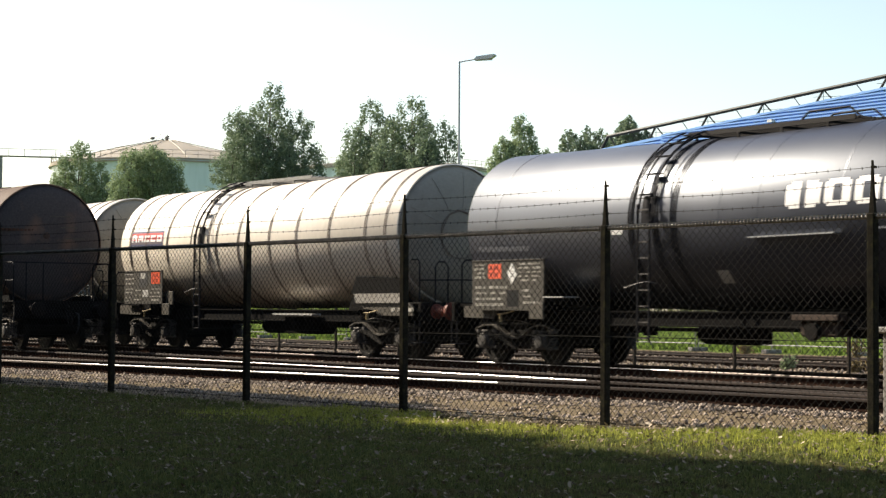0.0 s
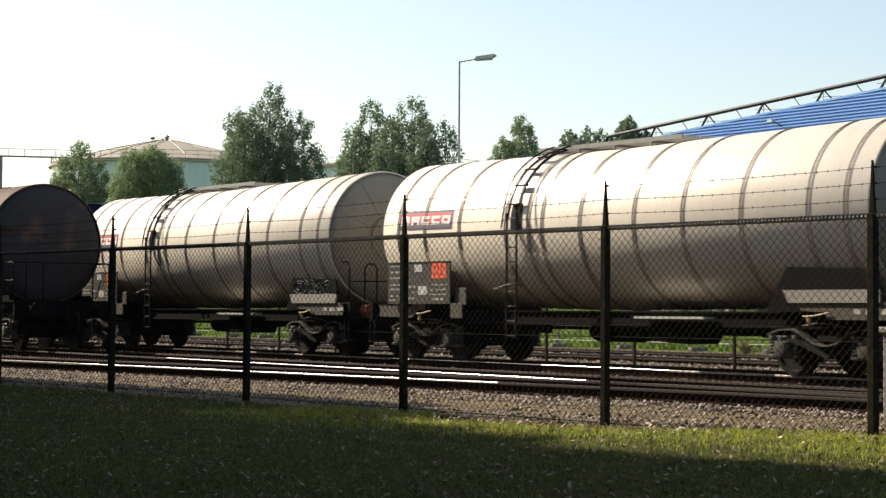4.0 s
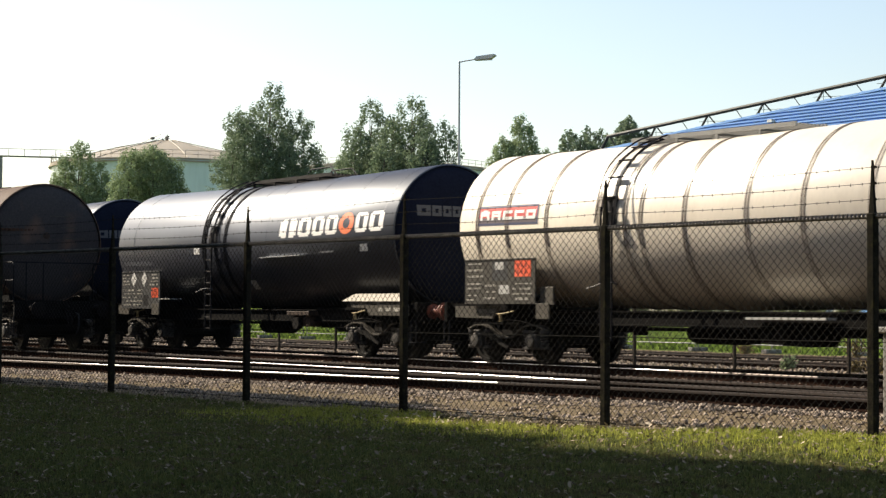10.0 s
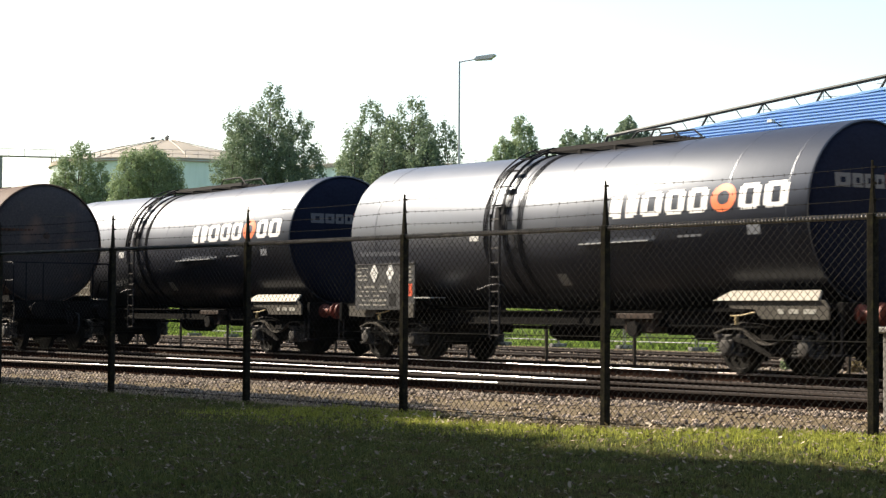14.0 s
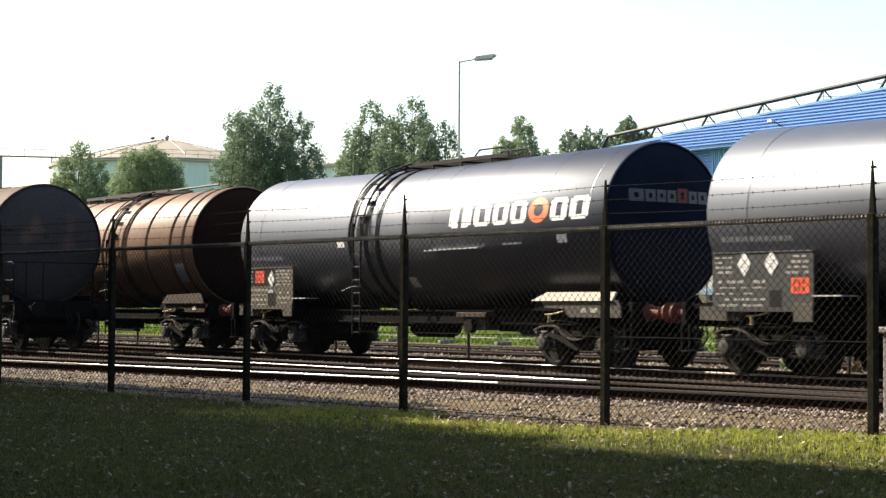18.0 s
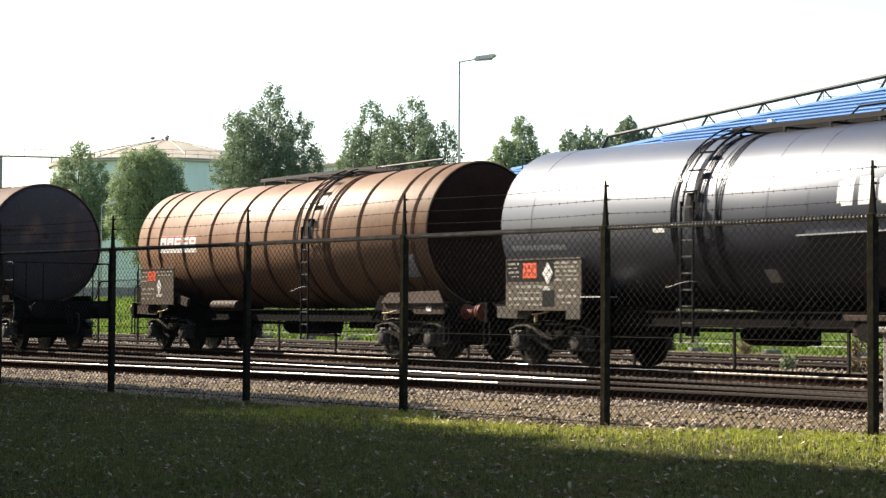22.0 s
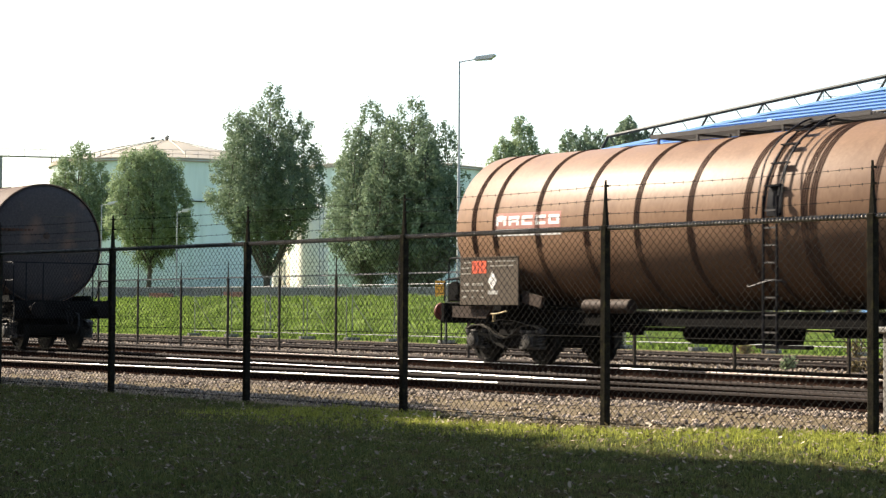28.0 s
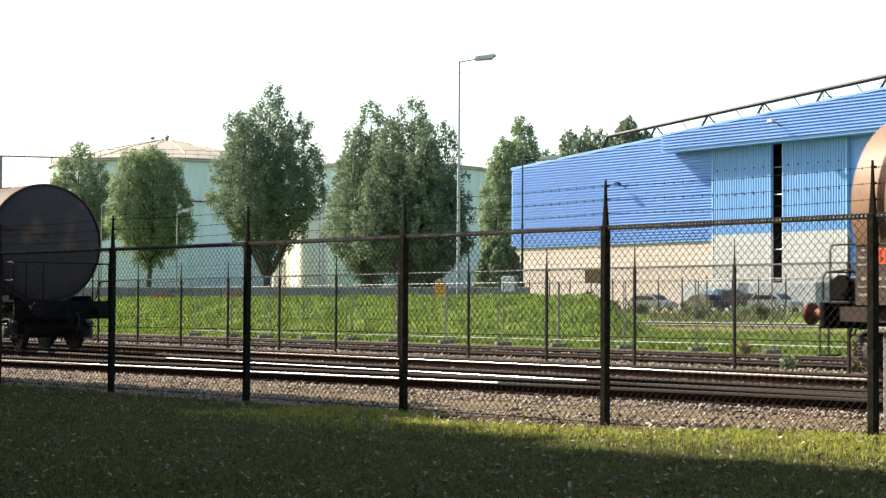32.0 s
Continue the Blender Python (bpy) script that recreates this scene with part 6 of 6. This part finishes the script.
        rows(0.02, 0.2, 0.04, 0.24, 2)
    else:                # weathered plate with a small diamond
        orange(0.22, 0.46, 0.66, 0.92)
        rhomb(0.57, 0.50, 0.17)
        rows(0.03, 0.2, 0.6, 0.95, 3)
        rows(0.48, 0.95, 0.76, 0.95, 2)
        rows(0.03, 0.42, 0.1, 0.5, 3, 0.4)
        s = Shape()
        bar(s, 0.50, 0.66, 0.22, 0.30)
        part("pale_label", s, "chalk", p, smooth=0)
    tagged(part("lettering", marks, "lettering", p, smooth=0), kind="stuff")


def wordmark(root, x0, x1, z0, z1, mat="white", ring="orange"):
    """The owner's mark: seven plain shapes, the fifth an orange ring."""
    w = [1.30, 0.95, 0.85, 0.85, 1.0, 0.85, 0.95]
    tot = sum(w) + 0.14 * 6
    u = (x1 - x0) / tot
    x = x0
    for i, k in enumerate(w):
        plain = Shape()
        xc, hw = x + k * u / 2, k * u / 2
        if i == 4:
            s = skin_disc(Shape(), xc, (z0 + z1) / 2 + 0.01, hw * 1.05, (z1 - z0) * 0.56, 0.48)
            part("orange_ring_mark", s, ring, root)
        else:
            n = 10
            for a in range(n):
                t0, t1 = a / n, (a + 1) / n
                f = lambda t: min(1.0, (4 * min(t, 1 - t) + 0.55))
                xa, xb = xc - hw * f((t0 + t1) / 2), xc + hw * f((t0 + t1) / 2)
                gap = 0.16 * hw
                if i == 0:
                    skin(plain, xa, xc - gap, za(z0 + (z1 - z0) * t0), za(z0 + (z1 - z0) * t1), TR + 0.005, 1, 1)
                    skin(plain, xc + gap, xb, za(z0 + (z1 - z0) * t0), za(z0 + (z1 - z0) * t1), TR + 0.005, 1, 1)
                elif 2 <= a <= 7:
                    skin(plain, xa, xc - gap * 2.1, za(z0 + (z1 - z0) * t0), za(z0 + (z1 - z0) * t1), TR + 0.005, 1, 1)
                    skin(plain, xc + gap * 2.1, xb, za(z0 + (z1 - z0) * t0), za(z0 + (z1 - z0) * t1), TR + 0.005, 1, 1)
                else:
                    skin(plain, xa, xb, za(z0 + (z1 - z0) * t0), za(z0 + (z1 - z0) * t1), TR + 0.005, 1, 1)
            part("white_block_mark", plain, mat, root)
        x += (k + 0.14) * u


def dome_x(y, z, domed=0.22):
    """How far the front end bulges at a place on it."""
    c = min(1.0, math.hypot(y, z - TZ) / (TR - 0.06)) ** 1.25
    return T1 - 0.05 + domed * math.sqrt(max(0.0, 1 - c * c))


def end_mark(root):
    w = [1.30, 0.95, 0.85, 0.85, 1.0, 0.85, 0.95]
    y = -1.02
    u = 1.96 / (sum(w) + 0.84)
    for i, k in enumerate(w):
        z0, z1 = 3.10, 3.33 + (0.04 if i == 4 else 0.0)
        s = Shape()
        n = 6
        for a in range(n):
            for (ya, yb, zz0, zz1) in ((y, y + k * u, z0, z0 + 0.07), (y, y + k * u * 0.34, z0 + 0.07, z1 - 0.07), (y + k * u * 0.66, y + k * u, z0 + 0.07, z1 - 0.07), (y, y + k * u, z1 - 0.07, z1)):
                p, q = ya + (yb - ya) * a / n, ya + (yb - ya) * (a + 1) / n
                s.add([(dome_x(p, zz0) + 0.008, p, zz0), (dome_x(q, zz0) + 0.008, q, zz0), (dome_x(q, zz1) + 0.008, q, zz1), (dome_x(p, zz1) + 0.008, p, zz1)], [(0, 1, 2, 3)])
        # Dimmer than the side mark: the end's shade is in both colours.
        part("end_block_mark", s, "mark_dark" if i == 4 else "end_grey", root)
        y += (k + 0.14) * u


def name_panel(root, x0, x1, z0, z1, faded=False):
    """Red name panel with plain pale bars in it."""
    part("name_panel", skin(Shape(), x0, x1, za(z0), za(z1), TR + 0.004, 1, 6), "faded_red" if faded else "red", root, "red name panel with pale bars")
    if not faded:
        part("panel_lower", skin(Shape(), x0, x1, za(z0), za(z0 + (z1 - z0) * 0.36), TR + 0.0055, 1, 4), "name_lower", root, "slate lower half of the name panel")
    if faded:
        part("panel_foot", skin(Shape(), x0, x1, za(z0 - 0.14), za(z0 - 0.01), TR + 0.004, 1, 3), "white", root)
    else:
        e = Shape()
        t = 0.045
        skin(e, x0 - t, x1 + t, za(z0 - t), za(z0), TR + 0.005, 1, 2)
        skin(e, x0 - t, x1 + t, za(z1), za(z1 + t), TR + 0.005, 1, 2)
        skin(e, x0 - t, x0, za(z0), za(z1), TR + 0.005, 1, 4)
        skin(e, x1, x1 + t, za(z0), za(z1), TR + 0.005, 1, 4)
        part("panel_edge", e, "blue_edge", root)
    s = Shape()
    n = 5
    W = (x1 - x0) / n
    zl, zh = (z0 + (z1 - z0) * 0.2, z0 + (z1 - z0) * 0.8)
    for i in range(n):
        a, b = x0 + W * i + W * 0.10, x0 + W * (i + 1) - W * 0.10
        th = W * 0.2
        skin(s, a, a + th, za(zl), za(zh), TR + 0.007, 1, 3)
        if i < 2 or i == 4:
            skin(s, b - th, b, za(zl), za(zh), TR + 0.007, 1, 3)
        if i != 0:
            skin(s, a + th, b - (th if i in (1, 4) else 0), za(zh - 0.06), za(zh), TR + 0.007, 1, 1)
            if i > 1:
                skin(s, a + th, b - (th if i == 4 else 0), za(zl), za(zl + 0.06), TR + 0.007, 1, 1)
            else:
                skin(s, a + th, b - th, za(zl + 0.06), za(zl + 0.11), TR + 0.007, 1, 1)
        else:
            skin(s, a + th, b - th, za(zl + 0.08), za(zl + 0.2), TR + 0.007, 1, 1)
    tagged(part("name_bar", s, "white", root), kind="stuff")


def end_rails(root, x, mat="strap_dark"):
    """Bent hand rails on the end platform."""
    o = 1 if x > 0 else -1
    for y in (-1.2, 1.2):
        part("end_handrail", Shape().tube([(x, y, 1.2), (x, y, 2.05), (x - 0.06 * o, y, 2.14), (x - 0.55 * o, y, 2.14), (x - 0.62 * o, y, 2.05), (x - 0.62 * o, y, 1.2)], 0.018, 6), mat, root)
    part("cross_rail", Shape().tube([(x, -1.2, 1.7), (x + 0.01, 0, 1.72), (x, 1.2, 1.7)], 0.016, 6), mat, root)
    part("end_platform", Shape().box(min(x, x - 0.7 * o), max(x, x - 0.7 * o), -1.22, 1.22, 1.205, 1.235), "grating", root, smooth=0)


def spray(root):
    """Pale looped letters sprayed on the dark skirt over the front bogie."""
    for k, (w_, h_) in enumerate(((0.22, 0.15), (0.16, 0.19), (0.20, 0.17), (0.20, 0.21), (0.18, 0.18))):
        xc, zc = 5.30 + 0.30 * k, 1.60 - 0.02 * k
        for q in (1.0, 0.55):
            loop = [(xc + w_ * q * (math.cos(a) + 0.25 * math.sin(3 * a + k)), -1.316, zc + h_ * q * (math.sin(a) + 0.15 * math.cos(2 * a + k))) for a in [2 * math.pi * i / 24 for i in range(25)]]
            part("graffiti_loop", Shape().tube(loop, 0.006, 4), "graffiti", root, "pale blue spray paint scrawl")


def sill_fittings(root, x, a, b, c, d, mat="panel_grey"):
    """Sill panel by the data plate, its hanging tab, lever rods and small lettered squares."""
    part("sill_panel", Shape().slab_xz([(a, 1.15), (b + 0.1, 1.15), (b, 1.03), (b - 0.12, 0.90), (a, 0.92)], -1.36, -1.31), mat, root, smooth=0)
    if d:
        part("hanging_tab", Shape().box(c, d, -1.495, -1.46, 0.90, 1.20, 0.006), mat, root, smooth=0)
        sq = Shape()
        for k, (u, w) in enumerate(((1.15, 0.13), (1.40, 0.20), (1.72, 0.26))):
            sq.box(x + u, x + u + w, -1.386, -1.379, 1.03, 1.11)
        tagged(part("plate_marking", sq, "lettering", root, smooth=0), kind="stuff")
    for x0, o in ((x + 0.1, 1), (b + 0.1, 1)):
        part("lever_rod", Shape().tube([(x0, -1.40, 0.99), (x0 + 0.25, -1.42, 1.0), (x0 + 0.55, -1.42, 1.05)], 0.016, 6).cyl((x0 + 0.12, -1.40, 0.84), (x0 + 0.12, -1.40, 1.0), 0.03, n=8), "rod_yellow", root)
        part("release_wire", Shape().tube([(x0 - 0.25, -1.16, 0.84), (x0 + 0.1, -1.2, 0.88), (x0 + 0.5, -1.2, 0.86), (x0 + 0.8, -1.16, 0.80)], 0.010, 5), "dusty_flange", root)


def wagon(label, kind, layout, scrawled=False):
    root = thing("tank_wagon", label, "tank wagon", group="wagons of the train")
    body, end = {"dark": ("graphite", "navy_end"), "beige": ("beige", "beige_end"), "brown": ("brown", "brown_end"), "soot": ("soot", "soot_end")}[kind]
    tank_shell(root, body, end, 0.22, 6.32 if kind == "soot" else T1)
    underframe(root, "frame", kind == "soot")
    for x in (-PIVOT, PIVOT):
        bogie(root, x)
    if kind == "dark":
        strap_pair(root, (-1.62, -0.98, -0.52), "strap_dark", 0.12)
        strap_pair(root, (-5.6, 0.6, 1.5, 3.3, 5.1, 6.5), "graphite", 0.05)
        ladder(root, -1.16)
        walkway(root, -1.35, 2.6)
        part("filler_dome", Shape().tube([(1.2, -0.3, 4.3), (1.5, -0.3, 4.52), (2.4, -0.3, 4.52), (2.7, -0.3, 4.3)], 0.02, 6).tube([(1.2, 0.3, 4.3), (1.5, 0.3, 4.52), (2.4, 0.3, 4.52), (2.7, 0.3, 4.3)], 0.02, 6), "strap_dark", root)
        wordmark(root, 2.13, 6.53, 2.78, 3.22)
        end_mark(root)
        part("drip_shelf", Shape().box(1.37, 3.27, -TR - 0.10, -TR + 0.12, 2.34, 2.365), "galv", root, smooth=0)
        data_plate(root, -6.5, -4.2, 1.06, 2.06, {1: "plate_beige", 2: "plate_dark", 5: "plate_tan"}[layout], layout)
        part("bogie_cover", Shape().slab_xz([(4.95, 1.26), (7.15, 1.26), (7.25, 1.14), (7.25, 0.94), (5.75, 0.94), (5.62, 1.10), (5.05, 1.12)], -1.38, -1.34), "panel_grey", root, "dusty grey side plate over the bogie", 0)
        part("sloped_ledge", Shape().ring([[(4.68, -1.42, 1.25), (4.68, -1.36, 1.25), (4.90, -1.16, 1.40), (4.90, -1.20, 1.42)], [(7.05, -1.42, 1.25), (7.05, -1.36, 1.25), (6.92, -1.16, 1.40), (6.92, -1.20, 1.42)]]), "ledge", root, "pale sloping ledge over the bogie plate", 0)
        sill_fittings(root, 5.0, -6.92, -5.86, -4.62, -4.2)
        part("step_ledge", Shape().box(-4.2, -3.6, -1.50, -1.1, 1.31, 1.335), "chalk", root, smooth=0)
        part("valve_box", Shape().box(1.95, 2.95, -1.22, -0.6, 0.92, 1.02, 0.01).box(2.05, 2.85, -1.12, -0.7, 0.66, 0.92, 0.03), "panel_brown", root, "dusty valve box under the frame", 0)
        part("valve_wheel", Shape().cyl((2.4, -1.25, 0.74), (2.4, -1.1, 0.74), 0.14, n=16), "bogie", root)
        part("under_tank_trough", Shape().box(-0.6, 4.2, -0.5, 0.5, 0.72, 1.12, 0.08).box(3.6, 4.6, -0.95, 0.4, 0.55, 1.1, 0.1), "frame", root)
        sm = skin(Shape(), 0.30, 0.58, za(1.62), za(1.84), TR + 0.005, 1, 2)
        part("pale_label", sm, "chalk", root)
        sm = skin(Shape(), -2.15, -1.85, za(2.50), za(2.66), TR + 0.005, 1, 2)
        part("white_label", sm, "white", root)
        sm = Shape()
        x = -6.25
        while x < -4.7:
            skin(sm, x, x + 0.085, za(2.24), za(2.33), TR + 0.005, 1, 1)
            x += 0.11
        tagged(part("faded_lettering", sm, "grey_paint", root), kind="stuff")
        part("cross_label", skin(Shape(), 5.6, 5.9, za(2.36), za(2.52), TR + 0.005, 1, 2), "grey_paint", root)
        part("faded_label", skin(Shape(), 3.9, 4.5, za(2.38), za(2.42), TR + 0.005, 1, 1), "grey_paint", root)
    elif kind == "beige":
        strap_pair(root, (-5.96, -5.0, -3.78, -0.0 + 0.02, 1.52, 2.78, 4.2, 5.7, 6.48), "strap_beige", 0.07)
        strap_pair(root, (-2.24, -1.52, -1.1), "strap_beige", 0.07)
        ladder(root, -1.9)
        walkway(root, -2.65, 1.55, mat="fargalv")
        name_panel(root, -5.90, -4.07, 2.80, 3.10)
        data_plate(root, -6.48, -4.2, 1.19, 2.08, "plate", 3)
        part("plate_extension", Shape().box(-4.15, -3.75, -1.39, -1.35, 1.17, 1.52, 0.01), "panel_grey", root, smooth=0)
        part("bogie_cover", Shape().slab_xz([(5.25, 1.22), (7.15, 1.22), (7.3, 1.12), (7.3, 0.94), (6.0, 0.94), (5.85, 1.06), (5.4, 1.08)], -1.38, -1.34), "panel_grey", root, "pale grey side plate over the bogie", 0)
        part("sloped_ledge", Shape().ring([[(5.15, -1.42, 1.21), (5.15, -1.36, 1.21), (4.95, -1.32, 1.40), (4.95, -1.36, 1.42)], [(7.05, -1.42, 1.21), (7.05, -1.36, 1.21), (7.0, -1.32, 1.40), (7.0, -1.36, 1.42)]]), "ledge_dull", root, "pale sloping ledge over the bogie plate", 0)
        part("cradle_skirt", Shape().slab_xz([(4.75, 1.42), (6.92, 1.42), (6.92, 1.74), (5.0, 1.80)], -1.31, -1.27), "frame", root, smooth=0)
        sill_fittings(root, 5.35, -6.95, -5.6, -4.15, -3.75)
        part("sill_step", Shape().box(1.2, 3.0, -1.25, -1.0, 0.93, 0.97), "chalk", root, smooth=0)
        part("valve_tray", Shape().slab_xz([(1.0, 0.9), (1.25, 0.52), (2.3, 0.48), (2.6, 0.9)], -0.9, -0.2).cyl((1.8, -1.05, 0.75), (1.8, -0.9, 0.75), 0.12, n=14), "frame", root, smooth=0)
        end_rails(root, 7.3)
        part("end_hoop", Shape().tube([(7.32, -0.80, 1.2), (7.32, -0.80, 2.0), (7.32, -0.72, 2.10), (7.32, -0.55, 2.10), (7.32, -0.47, 2.0), (7.32, -0.47, 1.2)], 0.02, 6), "strap_dark", root)
        part("end_hoop", Shape().tube([(7.32, -0.10, 1.2), (7.32, -0.10, 2.05), (7.32, 0.0, 2.15), (7.32, 0.75, 2.15), (7.32, 0.85, 2.05), (7.32, 0.85, 1.2)], 0.02, 6), "strap_dark", root)
        part("end_hatch", Shape().tube([(dome_x(0.48, TZ - 0.1) + 0.01, -0.48, TZ - 0.25), (dome_x(0.48, TZ) + 0.01, -0.48, TZ + 0.1), (dome_x(0.3, TZ + 0.4) + 0.01, -0.3, TZ + 0.42), (dome_x(0, TZ + 0.52) + 0.01, 0.0, TZ + 0.52), (dome_x(0.3, TZ + 0.4) + 0.01, 0.3, TZ + 0.42), (dome_x(0.48, TZ) + 0.01, 0.48, TZ + 0.1), (dome_x(0.48, TZ - 0.1) + 0.01, 0.48, TZ - 0.25)], 0.011, 5), "strap_beige", root)
        if scrawled:
            spray(root)
        ring = [(dome_x(0.52 * math.cos(a), TZ + 0.52 * math.sin(a)) + 0.006, 0.52 * math.cos(a), TZ + 0.52 * math.sin(a)) for a in [2 * math.pi * i / 32 for i in range(33)]]
        part("end_ring", Shape().tube(ring, 0.012, 5), "strap_beige", root)
        for k in range(10):
            a = 2 * math.pi * k / 10 + 0.2
            pts = [(dome_x(q * math.cos(a), TZ + q * math.sin(a)) + 0.003, q * math.cos(a), TZ + q * math.sin(a)) for q in (0.54, 0.75, 1.0, 1.2, 1.38)]
            part("end_seam", Shape().tube(pts, 0.009, 4), "beige_end", root)
    elif kind == "brown":
        strap_pair(root, (-5.97, -5.28, -3.93, -2.5, -1.1, 0.27, 1.63, 2.92, 4.35, 5.76, 6.45), "strap_brown")
        strap_pair(root, (2.05, 3.1), "strap_brown")
        ladder(root, 2.28, 0.38)
        walkway(root, -2.0, 3.3, z=TZ + TR + 0.02, raised=0.07, mat="ladder")
        part("walkway_handrail", Shape().tube([(-0.6, 0.30, 4.46), (5.0, 0.30, 4.46)], 0.03, 6).tube([(-0.6, 0.30, 4.3), (-0.6, 0.30, 4.46)], 0.016, 6).tube([(3.2, 0.30, 4.3), (3.2, 0.30, 4.46)], 0.016, 6), "ladder", root)
        name_panel(root, -5.27, -3.22, 2.68, 2.99, True)
        data_plate(root, -6.54, -4.62, 1.17, 2.13, "plate_brown", 4)
        part("plate_gusset", Shape().slab_xz([(-4.6, 1.45), (-4.0, 1.32), (-4.05, 1.12), (-4.6, 1.22)], -1.38, -1.30), "panel_brown", root, smooth=0)
        part("brake_cylinder", Shape().lathe_x([(-2.9, 0.02), (-2.88, 0.13), (-1.6, 0.13), (-1.58, 0.02)], 1.15, -1.2, 16), "panel_brown", root)
        part("bogie_cover", Shape().ring([[(5.1, -1.44, 1.21), (5.1, -1.40, 1.21), (5.35, -1.38, 1.42), (5.35, -1.41, 1.43)], [(7.42, -1.44, 1.21), (7.42, -1.40, 1.21), (7.22, -1.38, 1.46), (7.22, -1.41, 1.47)]]), "panel_brown", root, "dusty brown sloping plate over the bogie", 0)
        low = part("lower_plate", Shape().slab_xz([(5.1, 1.19), (7.36, 1.19), (7.36, 0.98), (6.3, 0.98), (6.22, 1.10), (5.85, 1.12), (5.72, 0.98), (5.1, 0.98)], -1.38, -1.34), "panel_brown", root, smooth=0)
        part("plate_label", Shape().box(6.74, 6.92, -1.388, -1.38, 1.04, 1.14), "white", low, smooth=0)
        sill_fittings(root, 5.0, -6.95, -5.7, 0, 0, "panel_brown")
        part("valve_tray", Shape().slab_xz([(0.75, 0.86), (1.15, 0.52), (1.75, 0.50), (1.85, 0.86)], -0.8, -0.3).box(1.2, 2.35, -0.9, -0.7, 0.44, 0.50), "frame", root, smooth=0)
        part("pale_label", skin(Shape(), 5.9, 6.4, za(1.78), za(2.25), TR + 0.005, 1, 3), "grey_paint", root)
        end_rails(root, -7.3)
        part("brake_stand", Shape().box(-7.3, -6.75, -1.22, -0.95, 1.24, 1.60, 0.03).cyl((-7.0, -1.3, 1.5), (-7.0, -1.22, 1.5), 0.16, n=14), "frame", root)
        part("end_loop", Shape().tube([(-7.45, -1.2, 1.24), (-7.45, -1.2, 1.62), (-7.38, -1.2, 1.70), (-6.85, -1.2, 1.74), (-6.7, -1.2, 1.66)], 0.018, 6), "strap_dark", root)
    else:
        strap_pair(root, (-5.0, -2.5, 0.0, 2.5, 5.0), "strap_dark", 0.05)
        ladder(root, 0.5)
        walkway(root, -1.5, 3.0)
        data_plate(root, -6.4, -4.4, 1.19, 2.05, "plate_dark", 2)
    if kind != "soot":
        dip_middle(root)
    return root


TRAIN = [
    (58.62, "dark graphite tank wagon with white and orange mark", "dark", 1),
    (42.58, "cream-beige strapped tank wagon with red name panel", "beige", 3),
    (26.84, "cream-beige strapped tank wagon, graffiti over front bogie", "beige", 3),
    (10.93, "dark graphite tank wagon with two white hazard diamonds", "dark", 2),
    (-5.28, "dark graphite tank wagon with grey plate and orange panel", "dark", 5),
    (-21.36, "rusty brown strapped tank wagon at the train's end", "brown", 4),
]
AXIS_Y, X_AT_AIM = 22.99, -32.11
WAGONS = [(s, wagon(lab, kind, lay, "graffiti" in lab)) for s, lab, kind, lay in TRAIN]
MOVING_WHEELS = list(WHEELS)

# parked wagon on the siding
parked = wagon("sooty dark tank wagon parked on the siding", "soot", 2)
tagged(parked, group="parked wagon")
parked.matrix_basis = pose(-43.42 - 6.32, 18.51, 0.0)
part("end_platform", Shape().box(6.2, 7.42, -1.3, 1.3, 1.21, 1.25), "frame", parked, smooth=0)
for y in (-1.28, 1.28):
    part("platform_handrail", Shape().tube([(7.38, y, 1.25), (7.38, y, 2.12), (7.3, y, 2.2), (6.5, y, 2.2), (6.42, y, 2.1), (6.42, y, 1.25)], 0.02, 6).tube([(7.38, y, 1.75), (6.9, y, 1.75), (6.6, y, 1.3)], 0.018, 6), "strap_dark", parked)
part("end_ladder", Shape().tube([(7.38, -0.95, 1.25), (7.38, -0.95, 2.2), (7.38, -0.5, 2.2), (7.38, -0.5, 1.25)], 0.02, 6).tube([(7.38, 1.28, 2.2), (7.38, -1.28, 2.2)], 0.018, 6), "strap_dark", parked)
tl = Shape()
x = -0.55
for k in range(9):
    tl.box(6.42, 6.48, -1.25 + k * 0.1, -1.18 + k * 0.1, 3.02, 3.08)
tagged(part("faded_lettering", tl, "strap_brown", parked, smooth=0), kind="stuff")
for k, (ya, yb, zd) in enumerate(((0.05, 0.62, 3.42), (0.35, 0.80, 3.14), (0.45, 1.0, 2.86))):
    xd = 6.32 + dome_x(0.5 * (ya + yb), zd) - T1
    part("chalk_dash", Shape().box(xd - 0.05, xd + 0.012, ya, yb, zd - 0.012, zd + 0.012), "plate", parked, smooth=0)
part("end_plug", Shape().lathe_x([(6.44, 0.09), (6.50, 0.09), (6.51, 0.05)], 2.92, -0.05, 14, True), "panel_brown", parked)


# ---- what moves ----
def run_to(t):
    """Metres along the track at t seconds, from where the train is at 16 s."""
    u = t - 16
    return 2.80452 * u - 0.0226062 * u ** 2 - 0.00040825 * u ** 3 + 0.0000198312 * u ** 4 + 0.00000111629 * u ** 5 + 0.0000000279219 * u ** 6 + 0.00000000246305 * u ** 7


def motions():
    for s, w in WAGONS:
        walk(w, [(0.5 * i, pose(X_AT_AIM + s + run_to(0.5 * i), AXIS_Y, 0)) for i in range(65)])
    for w, dx in MOVING_WHEELS:
        walk(w, [(0.2 * i, pose(dx, 0, WR, 0, math.degrees(run_to(0.2 * i) / WR), 0)) for i in range(161)])


motions()
